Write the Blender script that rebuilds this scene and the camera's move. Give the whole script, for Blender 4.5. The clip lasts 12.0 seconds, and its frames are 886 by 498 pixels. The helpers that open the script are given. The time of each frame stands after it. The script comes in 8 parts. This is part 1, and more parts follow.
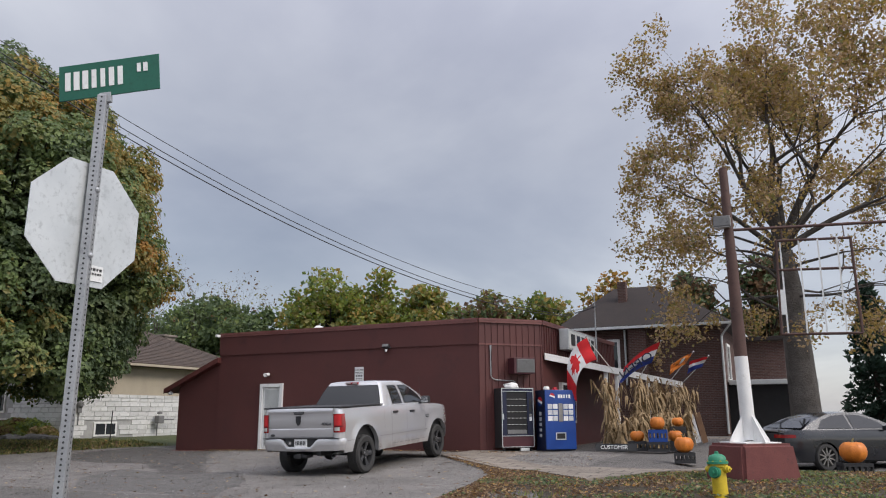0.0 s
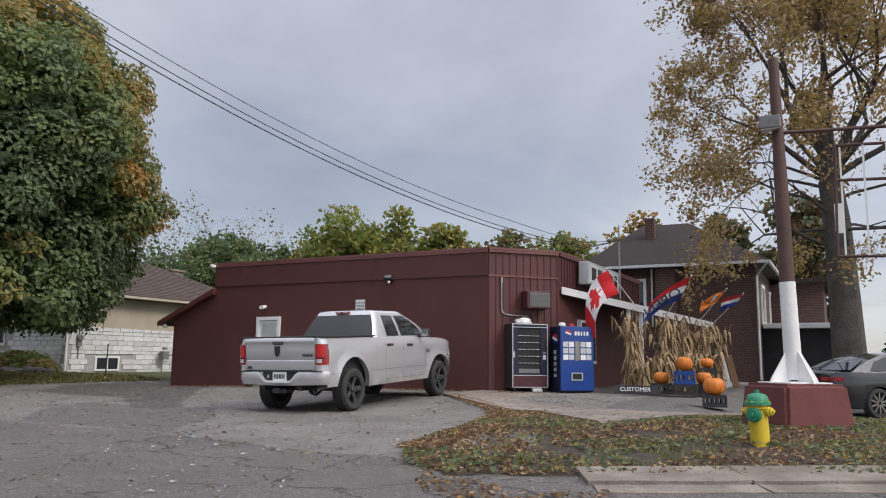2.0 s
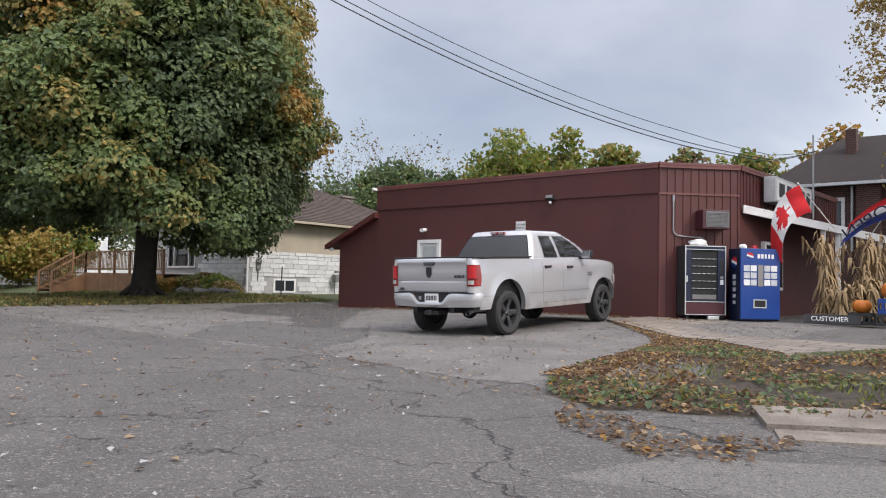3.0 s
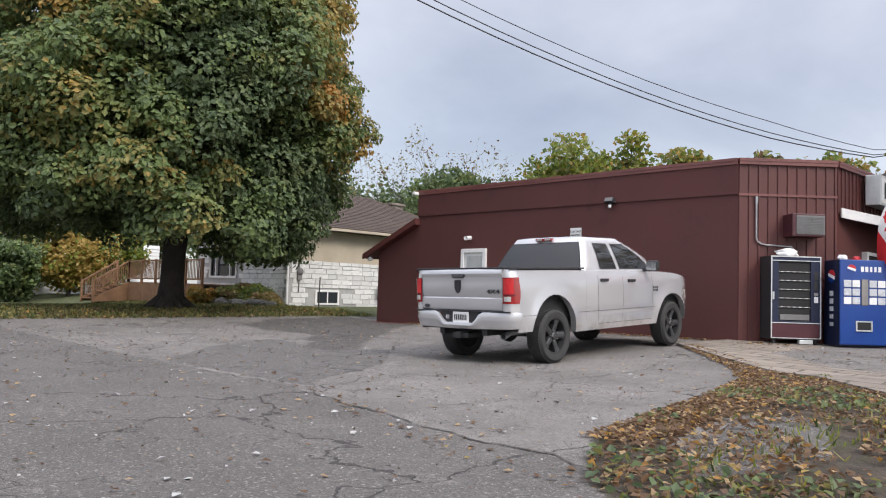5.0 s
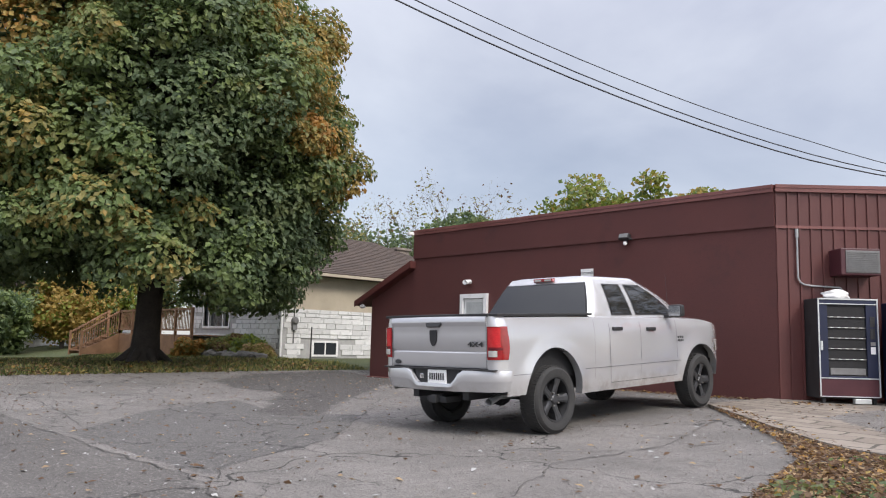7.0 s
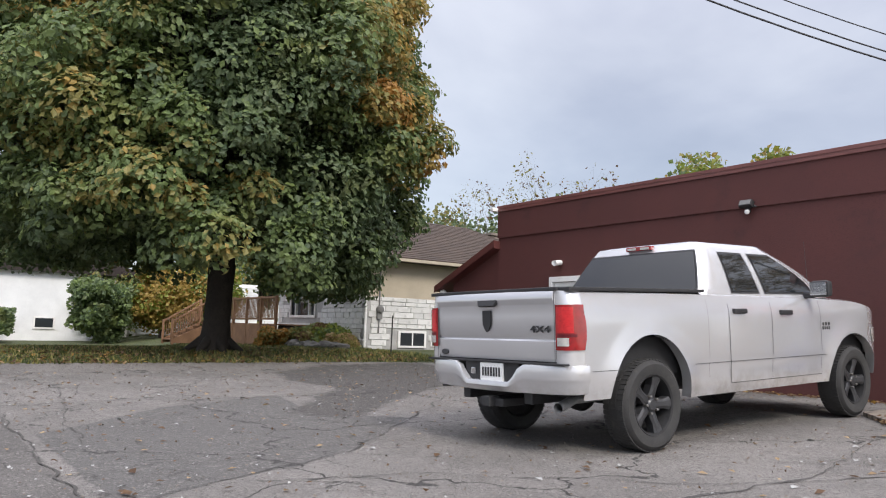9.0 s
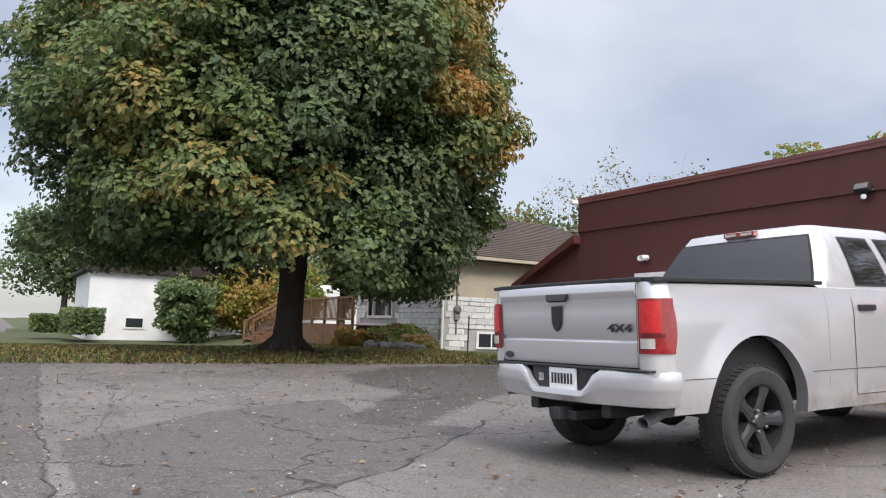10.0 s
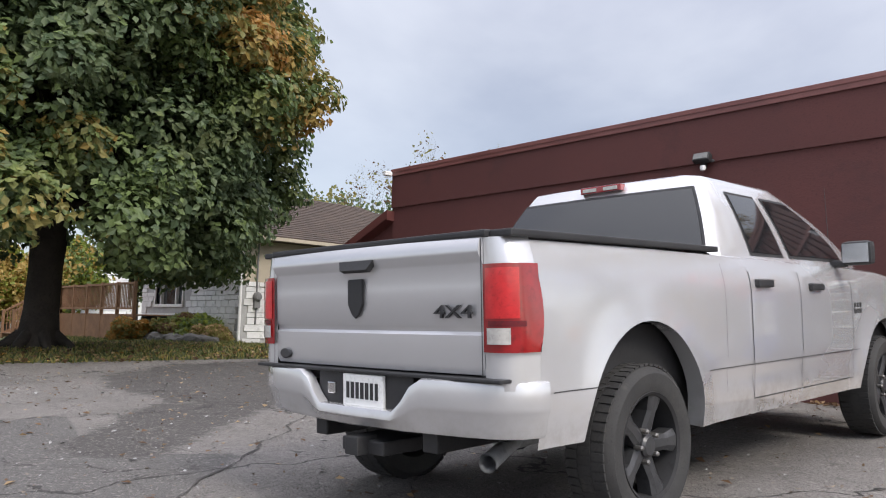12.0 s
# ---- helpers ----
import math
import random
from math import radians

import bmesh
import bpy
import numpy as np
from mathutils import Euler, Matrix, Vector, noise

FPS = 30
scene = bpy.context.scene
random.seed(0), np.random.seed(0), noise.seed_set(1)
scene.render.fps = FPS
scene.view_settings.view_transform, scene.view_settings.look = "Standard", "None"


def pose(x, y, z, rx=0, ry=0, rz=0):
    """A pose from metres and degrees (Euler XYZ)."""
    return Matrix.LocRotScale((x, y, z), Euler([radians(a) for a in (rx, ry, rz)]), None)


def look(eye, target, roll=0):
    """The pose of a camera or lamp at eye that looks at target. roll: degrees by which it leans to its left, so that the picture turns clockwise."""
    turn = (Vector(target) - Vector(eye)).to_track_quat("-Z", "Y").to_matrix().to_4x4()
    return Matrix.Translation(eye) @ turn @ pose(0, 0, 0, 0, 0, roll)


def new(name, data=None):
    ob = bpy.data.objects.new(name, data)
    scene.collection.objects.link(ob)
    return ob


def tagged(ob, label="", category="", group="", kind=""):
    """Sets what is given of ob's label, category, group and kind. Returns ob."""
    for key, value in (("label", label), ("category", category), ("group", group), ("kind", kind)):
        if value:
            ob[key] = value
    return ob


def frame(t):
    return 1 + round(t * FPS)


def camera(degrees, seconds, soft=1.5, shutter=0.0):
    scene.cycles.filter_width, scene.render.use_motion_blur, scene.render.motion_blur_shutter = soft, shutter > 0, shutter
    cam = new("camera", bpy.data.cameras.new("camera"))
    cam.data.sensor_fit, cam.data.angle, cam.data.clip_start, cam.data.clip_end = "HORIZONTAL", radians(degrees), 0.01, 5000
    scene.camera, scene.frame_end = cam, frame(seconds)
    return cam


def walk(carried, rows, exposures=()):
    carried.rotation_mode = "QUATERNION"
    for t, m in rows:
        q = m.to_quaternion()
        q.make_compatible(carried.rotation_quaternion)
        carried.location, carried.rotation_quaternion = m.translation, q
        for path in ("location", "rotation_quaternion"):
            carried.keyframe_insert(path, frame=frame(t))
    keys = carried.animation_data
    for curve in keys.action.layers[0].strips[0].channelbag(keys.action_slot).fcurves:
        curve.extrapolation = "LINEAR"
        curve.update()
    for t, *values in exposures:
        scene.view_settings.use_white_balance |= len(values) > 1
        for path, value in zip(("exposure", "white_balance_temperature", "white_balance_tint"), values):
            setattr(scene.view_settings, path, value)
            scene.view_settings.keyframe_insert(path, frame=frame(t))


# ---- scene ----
cam = camera(59.3, 12.0, 1.1)
PATH = [
    (0, (0.694, 0.222, 1.186), (-0.142, 1.99, 1.606), -0.3),
    (0.5, (0.643, 0.747, 1.095), (-0.243, 2.498, 1.481), 0.6),
    (1, (0.478, 1.29, 1.052), (-0.504, 2.978, 1.484), 0.6),
    (1.5, (0.42, 1.846, 0.969), (-0.501, 3.602, 1.231), 0.4),
    (2, (0.277, 2.418, 0.952), (-0.635, 4.175, 1.239), 0.7),
    (2.5, (0.162, 2.938, 0.903), (-0.849, 4.648, 1.138), 1.3),
    (2.6, (0.131, 3.029, 0.898), (-0.957, 4.697, 1.077), 1.4),
    (2.7, (0.1, 3.121, 0.894), (-1.08, 4.732, 1.006), 1.7),
    (3, (0.006, 3.419, 0.874), (-1.278, 4.95, 0.968), 1.3),
    (3.2, (-0.085, 3.656, 0.887), (-1.368, 5.187, 0.989), 1.3),
    (4.8, (-1.055, 5.358, 0.965), (-2.399, 6.834, 1.082), 1.6),
    (5, (-1.164, 5.557, 0.968), (-2.569, 6.976, 1.086), 1.8),
    (5.5, (-1.48, 6.095, 1.022), (-2.899, 7.487, 1.239), 1.5),
    (6, (-1.743, 6.606, 1.008), (-3.154, 8.005, 1.233), 1.5),
    (6.5, (-2.065, 7.04, 1.039), (-3.498, 8.417, 1.263), 1.5),
    (6.7, (-2.158, 7.237, 1.044), (-3.589, 8.614, 1.281), 1.4),
    (8.3, (-3.119, 8.807, 0.99), (-4.717, 9.995, 1.169), 2.3),
    (8.5, (-3.275, 8.972, 0.959), (-4.913, 10.106, 1.138), 2.3),
    (9, (-3.647, 9.494, 0.978), (-5.262, 10.655, 1.193), 1.9),
    (9.5, (-3.96, 9.842, 0.941), (-5.654, 10.888, 1.139), 2.3),
    (10, (-4.355, 10.232, 0.969), (-6.086, 11.21, 1.18), 2.1),
    (10.5, (-4.724, 10.653, 0.96), (-6.433, 11.67, 1.173), 2.1),
    (11, (-5.2, 10.96, 0.965), (-6.8, 12.135, 1.209), 2.0),
    (11.5, (-5.645, 11.351, 0.96), (-7.059, 12.74, 1.225), 1.5),
    (11.6, (-5.741, 11.414, 0.96), (-7.147, 12.813, 1.217), 1.3),
    (12, (-6.048, 11.641, 0.971), (-7.499, 13.003, 1.17), 1.5),
]
walk(cam, [(t, look(eye, target, roll)) for t, eye, target, roll in PATH], [(0.0, -0.15), (0.5, -0.52), (1.0, -0.18), (1.5, -0.36), (2.0, -0.08), (2.5, -0.15), (3.0, 0.20), (5.0, 0.32), (5.5, 0.36), (6.0, 0.17), (6.5, 0.25), (8.5, 0.36), (12.0, 0.35)])

# ---- sky, sun, exposure ----
world = bpy.data.worlds.new("overcast_sky")
scene.world = world
world.use_nodes = True
wn, wl = world.node_tree.nodes, world.node_tree.links
SUN_EL, SUN_AZ = 42.0, 96.0


def wnode(kind, **sets):
    n = wn.new(kind)
    for k, v in sets.items():
        n.inputs[k].default_value = v
    return n


sky = wn.new("ShaderNodeTexSky")
sky.sky_type, sky.sun_disc = "NISHITA", False
sky.sun_elevation, sky.sun_rotation = radians(SUN_EL), radians(SUN_AZ)
coord = wn.new("ShaderNodeTexCoord")
split = wn.new("ShaderNodeSeparateXYZ")
wl.new(coord.outputs["Generated"], split.inputs[0])
lift = wn.new("ShaderNodeMath")
lift.operation = "ADD"
lift.inputs[1].default_value = 0.22
wl.new(split.outputs["Z"], lift.inputs[0])
floor_z = wn.new("ShaderNodeMath")
floor_z.operation = "MAXIMUM"
floor_z.inputs[1].default_value = 0.12
wl.new(lift.outputs[0], floor_z.inputs[0])
flat = []
for axis in "XY":
    d = wn.new("ShaderNodeMath")
    d.operation = "DIVIDE"
    wl.new(split.outputs[axis], d.inputs[0])
    wl.new(floor_z.outputs[0], d.inputs[1])
    flat.append(d)
deck_xy = wn.new("ShaderNodeCombineXYZ")
wl.new(flat[0].outputs[0], deck_xy.inputs[0])
wl.new(flat[1].outputs[0], deck_xy.inputs[1])
cloud = wnode("ShaderNodeTexNoise", Scale=0.8, Detail=7.0, Roughness=0.50, Distortion=0.35)
wl.new(deck_xy.outputs[0], cloud.inputs["Vector"])
ramp = wn.new("ShaderNodeValToRGB")
for pos, col in ((0.30, (0.275, 0.275, 0.325, 1)), (0.44, (0.37, 0.368, 0.415, 1)), (0.56, (0.50, 0.495, 0.53, 1)), (0.70, (0.68, 0.672, 0.69, 1))):
    e = ramp.color_ramp.elements.new(pos)
    e.color = col
ramp.color_ramp.elements.remove(ramp.color_ramp.elements[0])
ramp.color_ramp.elements.remove(ramp.color_ramp.elements[-1])
wl.new(cloud.outputs["Fac"], ramp.inputs[0])
back_cloud = wnode("ShaderNodeBackground", Strength=1.0)
# an overcast sky is brightest overhead
zenith = wn.new("ShaderNodeMapRange")
zenith.interpolation_type = "SMOOTHSTEP"
for k, v in ((1, 0.28), (2, 1.0), (3, 1.0), (4, 3.3)):
    zenith.inputs[k].default_value = v
wl.new(split.outputs["Z"], zenith.inputs[0])
sunward = wn.new("ShaderNodeVectorMath")
sunward.operation = "DOT_PRODUCT"
sunward.inputs[1].default_value = (math.sin(radians(SUN_AZ)), math.cos(radians(SUN_AZ)), 0.0)
wl.new(coord.outputs["Generated"], sunward.inputs[0])
glow = wn.new("ShaderNodeMath")
glow.operation = "MULTIPLY_ADD"
glow.inputs[1].default_value, glow.inputs[2].default_value = 0.36, 1.08
wl.new(sunward.outputs["Value"], glow.inputs[0])
deck_light = wn.new("ShaderNodeMath")
deck_light.operation = "MULTIPLY"
wl.new(glow.outputs[0], deck_light.inputs[0])
wl.new(zenith.outputs[0], deck_light.inputs[1])
wl.new(deck_light.outputs[0], back_cloud.inputs["Strength"])
wl.new(ramp.outputs[0], back_cloud.inputs[0])
back_sky = wnode("ShaderNodeBackground", Strength=0.05)
wl.new(sky.outputs[0], back_sky.inputs[0])
adds = wn.new("ShaderNodeAddShader")
wl.new(back_cloud.outputs[0], adds.inputs[0])
wl.new(back_sky.outputs[0], adds.inputs[1])
wl.new(adds.outputs[0], wn["World Output"].inputs[0])

sun = new("sun", bpy.data.lights.new("sun", "SUN"))
sun.data.energy, sun.data.angle, sun.data.color = 2.1, radians(20), (1.0, 0.93, 0.84)
az, el = radians(SUN_AZ), radians(SUN_EL)
sun.matrix_world = look((0, 0, 40), (-math.sin(az) * math.cos(el), -math.cos(az) * math.cos(el), 40 - math.sin(el)))
scene.view_settings.exposure = 0.0


# ---- materials ----
def make_mat(name, rough=0.7, metal=0.0):
    m = bpy.data.materials.new(name)
    m.use_nodes = True
    b = m.node_tree.nodes["Principled BSDF"]
    b.inputs["Roughness"].default_value, b.inputs["Metallic"].default_value = rough, metal
    return m, m.node_tree.nodes, m.node_tree.links, b


def rgba(c):
    return (*c, 1.0)


def mixed(n, l, fac, a, b):
    """A colour mix; fac, a and b are sockets or values."""
    x = n.new("ShaderNodeMix")
    x.data_type = "RGBA"
    for s, v in ((x.inputs[0], fac), (x.inputs[6], a), (x.inputs[7], b)):
        if isinstance(v, bpy.types.NodeSocket):
            l.new(v, s)
        else:
            s.default_value = v if not isinstance(v, tuple) else rgba(v[:3])
    return x.outputs[2]


def noise_tex(n, l, scale, detail=4.0, rough=0.55, vector=None, distort=0.0):
    t = n.new("ShaderNodeTexNoise")
    t.inputs["Scale"].default_value, t.inputs["Detail"].default_value = scale, detail
    t.inputs["Roughness"].default_value, t.inputs["Distortion"].default_value = rough, distort
    if vector is not None:
        l.new(vector, t.inputs["Vector"])
    return t.outputs["Fac"]


def stepped(n, l, fac, lo, hi):
    r = n.new("ShaderNodeMapRange")
    r.interpolation_type = "SMOOTHSTEP"
    r.inputs[1].default_value, r.inputs[2].default_value = lo, hi
    l.new(fac, r.inputs[0])
    return r.outputs[0]


def obj_coord(n):
    return n.new("ShaderNodeTexCoord").outputs["Object"]


def bumped(n, l, b, height, strength, dist):
    u = n.new("ShaderNodeBump")
    u.inputs["Strength"].default_value, u.inputs["Distance"].default_value = strength, dist
    l.new(height, u.inputs["Height"])
    l.new(u.outputs[0], b.inputs["Normal"])


def surface(name, c1, c2, scale=3.0, fine=60.0, rough=0.7, metal=0.0, bump=0.15, dist=0.01, dirt=None, coat=0.0, vary=0.0):
    """A surface with variation at two scales, fine relief and, if given, stains of the colour dirt."""
    m, n, l, b = make_mat(name, rough, metal)
    v = obj_coord(n)
    big, small = noise_tex(n, l, scale, 5, 0.6, v), noise_tex(n, l, fine, 3, 0.6, v)
    col = mixed(n, l, stepped(n, l, big, 0.3, 0.7), c1, c2)
    dark = tuple(x * 0.78 for x in c1)
    col = mixed(n, l, stepped(n, l, small, 0.5, 0.8), col, dark)
    if dirt:
        col = mixed(n, l, stepped(n, l, noise_tex(n, l, scale * 2.3, 6, 0.7, v), 0.56, 0.72), col, dirt)
    if vary:
        h = n.new("ShaderNodeHueSaturation")
        o = n.new("ShaderNodeObjectInfo")
        r = n.new("ShaderNodeMapRange")
        r.inputs[3].default_value, r.inputs[4].default_value = 1 - vary, 1 + vary
        l.new(o.outputs["Random"], r.inputs[0])
        l.new(r.outputs[0], h.inputs["Value"])
        l.new(col, h.inputs["Color"])
        col = h.outputs[0]
    l.new(col, b.inputs["Base Color"])
    rr = n.new("ShaderNodeMapRange")
    rr.inputs[3].default_value, rr.inputs[4].default_value = max(rough - 0.12, 0.03), min(rough + 0.12, 1)
    l.new(big, rr.inputs[0])
    l.new(rr.outputs[0], b.inputs["Roughness"])
    if coat:
        b.inputs["Coat Weight"].default_value, b.inputs["Coat Roughness"].default_value = coat, 0.06
    if bump:
        bumped(n, l, b, small, bump, dist)
    return m


def leaf_mat(name, c1, c2, c3, hue=0.5):
    m, n, l, b = make_mat(name, 0.55)
    g = n.new("ShaderNodeNewGeometry")
    col = mixed(n, l, g.outputs["Random Per Island"], c1, c2)
    big = noise_tex(n, l, 0.9, 3, 0.6, obj_coord(n))
    col = mixed(n, l, stepped(n, l, big, 0.5, 0.75), col, c3)
    l.new(col, b.inputs["Base Color"])
    tr = n.new("ShaderNodeBsdfTranslucent")
    l.new(col, tr.inputs[0])
    mx = n.new("ShaderNodeMixShader")
    mx.inputs[0].default_value = 0.45
    l.new(b.outputs[0], mx.inputs[1])
    l.new(tr.outputs[0], mx.inputs[2])
    l.new(mx.outputs[0], n["Material Output"].inputs[0])
    return m


def glass_dark(name, tint, rough=0.04):
    m, n, l, b = make_mat(name, rough)
    b.inputs["Base Color"].default_value = rgba(tint)
    b.inputs["Specular IOR Level"].default_value = 0.8
    return m


M = {}
M["red_stucco"] = surface("red_stucco", (0.078, 0.023, 0.021), (0.096, 0.029, 0.026), 0.5, 45, 0.72, 0, 0.25, 0.01, (0.066, 0.021, 0.020))
M["red_metal"] = surface("red_metal_siding", (0.088, 0.026, 0.024), (0.112, 0.034, 0.030), 0.8, 60, 0.5, 0, 0.06, 0.004, (0.085, 0.02, 0.02))
M["red_cap"] = surface("red_flashing", (0.15, 0.055, 0.050), (0.19, 0.072, 0.064), 1.2, 50, 0.45, 0.0, 0.05)
M["red_base"] = surface("red_painted_concrete", (0.115, 0.030, 0.028), (0.15, 0.045, 0.040), 2.5, 50, 0.8, 0, 0.4, 0.01, (0.08, 0.03, 0.028))
M["white_paint"] = surface("white_paint", (0.72, 0.72, 0.71), (0.80, 0.80, 0.79), 2.0, 60, 0.55, 0, 0.1, 0.004, (0.55, 0.54, 0.52))
M["galv"] = surface("galvanised_steel", (0.36, 0.37, 0.38), (0.46, 0.47, 0.48), 6.0, 70, 0.48, 0.55, 0.06, 0.003, (0.28, 0.29, 0.30))
M["alu"] = surface("aluminium_sheet", (0.56, 0.58, 0.58), (0.66, 0.68, 0.68), 3.0, 40, 0.42, 0.55, 0.05, 0.003, (0.46, 0.48, 0.48))
M["sign_green"] = surface("green_sign_sheet", (0.006, 0.095, 0.060), (0.008, 0.115, 0.072), 3.0, 50, 0.45, 0, 0.02)
M["sign_white"] = surface("white_sign_sheet", (0.74, 0.75, 0.74), (0.82, 0.82, 0.81), 3.0, 50, 0.5, 0, 0.02)
M["black"] = surface("black_plastic", (0.020, 0.020, 0.022), (0.032, 0.032, 0.034), 5.0, 80, 0.55, 0, 0.08, 0.002)
M["rubber"] = surface("tyre_rubber", (0.026, 0.026, 0.027), (0.044, 0.043, 0.042), 4.0, 90, 0.82, 0, 0.3, 0.003, (0.05, 0.047, 0.043))
M["tar"] = surface("old_tar", (0.058, 0.054, 0.051), (0.085, 0.079, 0.074), 4.0, 60, 0.95, 0, 0.4, 0.004)
M["rim"] = surface("dark_alloy", (0.050, 0.051, 0.055), (0.070, 0.071, 0.075), 5.0, 60, 0.36, 0.4, 0.03)
M["steel"] = surface("dull_steel", (0.25, 0.24, 0.23), (0.34, 0.33, 0.31), 6.0, 70, 0.42, 0.85, 0.06, 0.003, (0.16, 0.12, 0.09))
M["chrome"] = surface("bright_metal", (0.6, 0.6, 0.6), (0.7, 0.7, 0.7), 6.0, 70, 0.2, 0.9, 0.0)
M["glass"] = glass_dark("tinted_glass", (0.012, 0.014, 0.016))
M["pane"] = glass_dark("window_glass", (0.03, 0.035, 0.04), 0.05)
M["lamp_red"] = surface("red_lens", (0.21, 0.003, 0.005), (0.30, 0.005, 0.008), 7.0, 30, 0.12, 0, 0.03, 0.003, None, 1.0)
M["lamp_highlight"] = surface("red_lens_highlight", (0.44, 0.010, 0.014), (0.56, 0.016, 0.020), 18.0, 60, 0.10, 0, 0.15, 0.004, None, 1.0)
M["lamp_red_dark"] = surface("dark_red_lens", (0.085, 0.003, 0.008), (0.13, 0.004, 0.010), 9.0, 60, 0.16, 0, 0.05, 0.003, None, 0.6)
M["lamp_clear"] = surface("clear_lens", (0.42, 0.40, 0.38), (0.56, 0.54, 0.52), 20.0, 60, 0.15, 0.1, 0.1, 0.003, None, 0.6)
M["brick"] = surface("dark_red_brick", (0.070, 0.026, 0.022), (0.105, 0.040, 0.032), 3.0, 40, 0.9, 0, 0.4, 0.006, (0.055, 0.028, 0.025), 0, 0.22)
M["mortar"] = surface("brick_mortar", (0.085, 0.060, 0.055), (0.11, 0.08, 0.072), 4.0, 60, 0.95, 0, 0.3)
M["shingle"] = surface("brown_shingles", (0.055, 0.040, 0.033), (0.085, 0.062, 0.050), 2.0, 30, 0.92, 0, 0.5, 0.01, (0.045, 0.036, 0.03))
M["shingle_dark"] = surface("dark_shingles", (0.022, 0.016, 0.015), (0.034, 0.025, 0.023), 2.0, 30, 0.92, 0, 0.5, 0.01)
M["stone"] = surface("pale_split_stone", (0.58, 0.585, 0.575), (0.70, 0.70, 0.69), 1.4, 22, 0.85, 0, 0.6, 0.012, (0.46, 0.465, 0.455), 0, 0.12)
M["stone_gap"] = surface("stone_joint", (0.34, 0.34, 0.335), (0.41, 0.41, 0.40), 4.0, 50, 0.95, 0, 0.3)
M["stucco"] = surface("beige_stucco", (0.40, 0.35, 0.27), (0.47, 0.41, 0.32), 1.0, 60, 0.9, 0, 0.3)
M["deck_wood"] = surface("stained_deck_wood", (0.19, 0.100, 0.052), (0.27, 0.150, 0.080), 2.0, 40, 0.75, 0, 0.2, 0.005, (0.18, 0.095, 0.05))
M["siding"] = surface("white_clapboard", (0.66, 0.67, 0.68), (0.76, 0.77, 0.78), 1.0, 40, 0.6, 0, 0.1)
M["bark"] = surface("grey_brown_bark", (0.045, 0.036, 0.029), (0.085, 0.070, 0.058), 3.0, 18, 0.95, 0, 0.9, 0.03, (0.03, 0.026, 0.022))
M["bark_dark"] = surface("dark_bark", (0.022, 0.018, 0.015), (0.044, 0.036, 0.030), 3.0, 18, 0.95, 0, 0.9, 0.03)
M["bark_grey"] = surface("pale_grey_bark", (0.072, 0.063, 0.056), (0.120, 0.108, 0.098), 3.0, 18, 0.95, 0, 1.0, 0.05, (0.045, 0.040, 0.036))
M["concrete"] = surface("weathered_concrete", (0.150, 0.126, 0.104), (0.275, 0.240, 0.204), 1.7, 35, 0.9, 0, 0.9, 0.018, (0.13, 0.112, 0.095))


def paver_mat():
    m, n, l, b = make_mat("worn_pavers", 0.92)
    v = obj_coord(n)
    br = n.new("ShaderNodeTexBrick")
    for k, val in (("Color1", (0.205, 0.172, 0.142, 1)), ("Color2", (0.285, 0.245, 0.205, 1)), ("Mortar", (0.075, 0.066, 0.052, 1)), ("Scale", 1.0), ("Mortar Size", 0.022), ("Brick Width", 0.62), ("Row Height", 0.42)):
        br.inputs[k].default_value = val
    wob = n.new("ShaderNodeVectorMath")
    wob.operation = "ADD"
    sh = n.new("ShaderNodeVectorMath")
    sh.operation = "SCALE"
    sh.inputs["Scale"].default_value = 0.30
    nz = n.new("ShaderNodeTexNoise")
    nz.inputs["Scale"].default_value, nz.inputs["Detail"].default_value = 2.2, 5.0
    l.new(v, nz.inputs["Vector"])
    l.new(nz.outputs["Color"], sh.inputs[0])
    l.new(v, wob.inputs[0])
    l.new(sh.outputs[0], wob.inputs[1])
    l.new(wob.outputs[0], br.inputs["Vector"])
    col = mixed(n, l, stepped(n, l, noise_tex(n, l, 1.1, 7, 0.7, v), 0.45, 0.68), br.outputs["Color"], (0.155, 0.130, 0.108))
    col = mixed(n, l, stepped(n, l, noise_tex(n, l, 6.0, 6, 0.75, v), 0.56, 0.72), col, (0.105, 0.085, 0.066))
    col = mixed(n, l, stepped(n, l, noise_tex(n, l, 45.0, 3, 0.7, v), 0.55, 0.72), col, (0.30, 0.265, 0.23))
    l.new(col, b.inputs["Base Color"])
    bumped(n, l, b, br.outputs["Fac"], -0.9, 0.03)
    return m


M["paver"] = paver_mat()
M["yellow"] = surface("yellow_paint", (0.55, 0.40, 0.020), (0.66, 0.49, 0.030), 6.0, 50, 0.5, 0, 0.12, 0.004, (0.40, 0.28, 0.03))
M["green_paint"] = surface("green_paint", (0.020, 0.19, 0.10), (0.030, 0.25, 0.14), 6.0, 50, 0.5, 0, 0.12, 0.004, (0.02, 0.13, 0.07))
M["pumpkin"] = surface("pumpkin_skin", (0.55, 0.155, 0.016), (0.66, 0.21, 0.025), 5.0, 30, 0.5, 0, 0.15, 0.006, (0.42, 0.12, 0.02), 0, 0.12)
M["stem"] = surface("pumpkin_stem", (0.12, 0.10, 0.04), (0.18, 0.15, 0.07), 8.0, 40, 0.9, 0, 0.4)
M["straw"] = surface("dry_corn_leaf", (0.27, 0.185, 0.095), (0.42, 0.305, 0.175), 2.5, 25, 0.85, 0, 0.2, 0.004, (0.24, 0.16, 0.075))
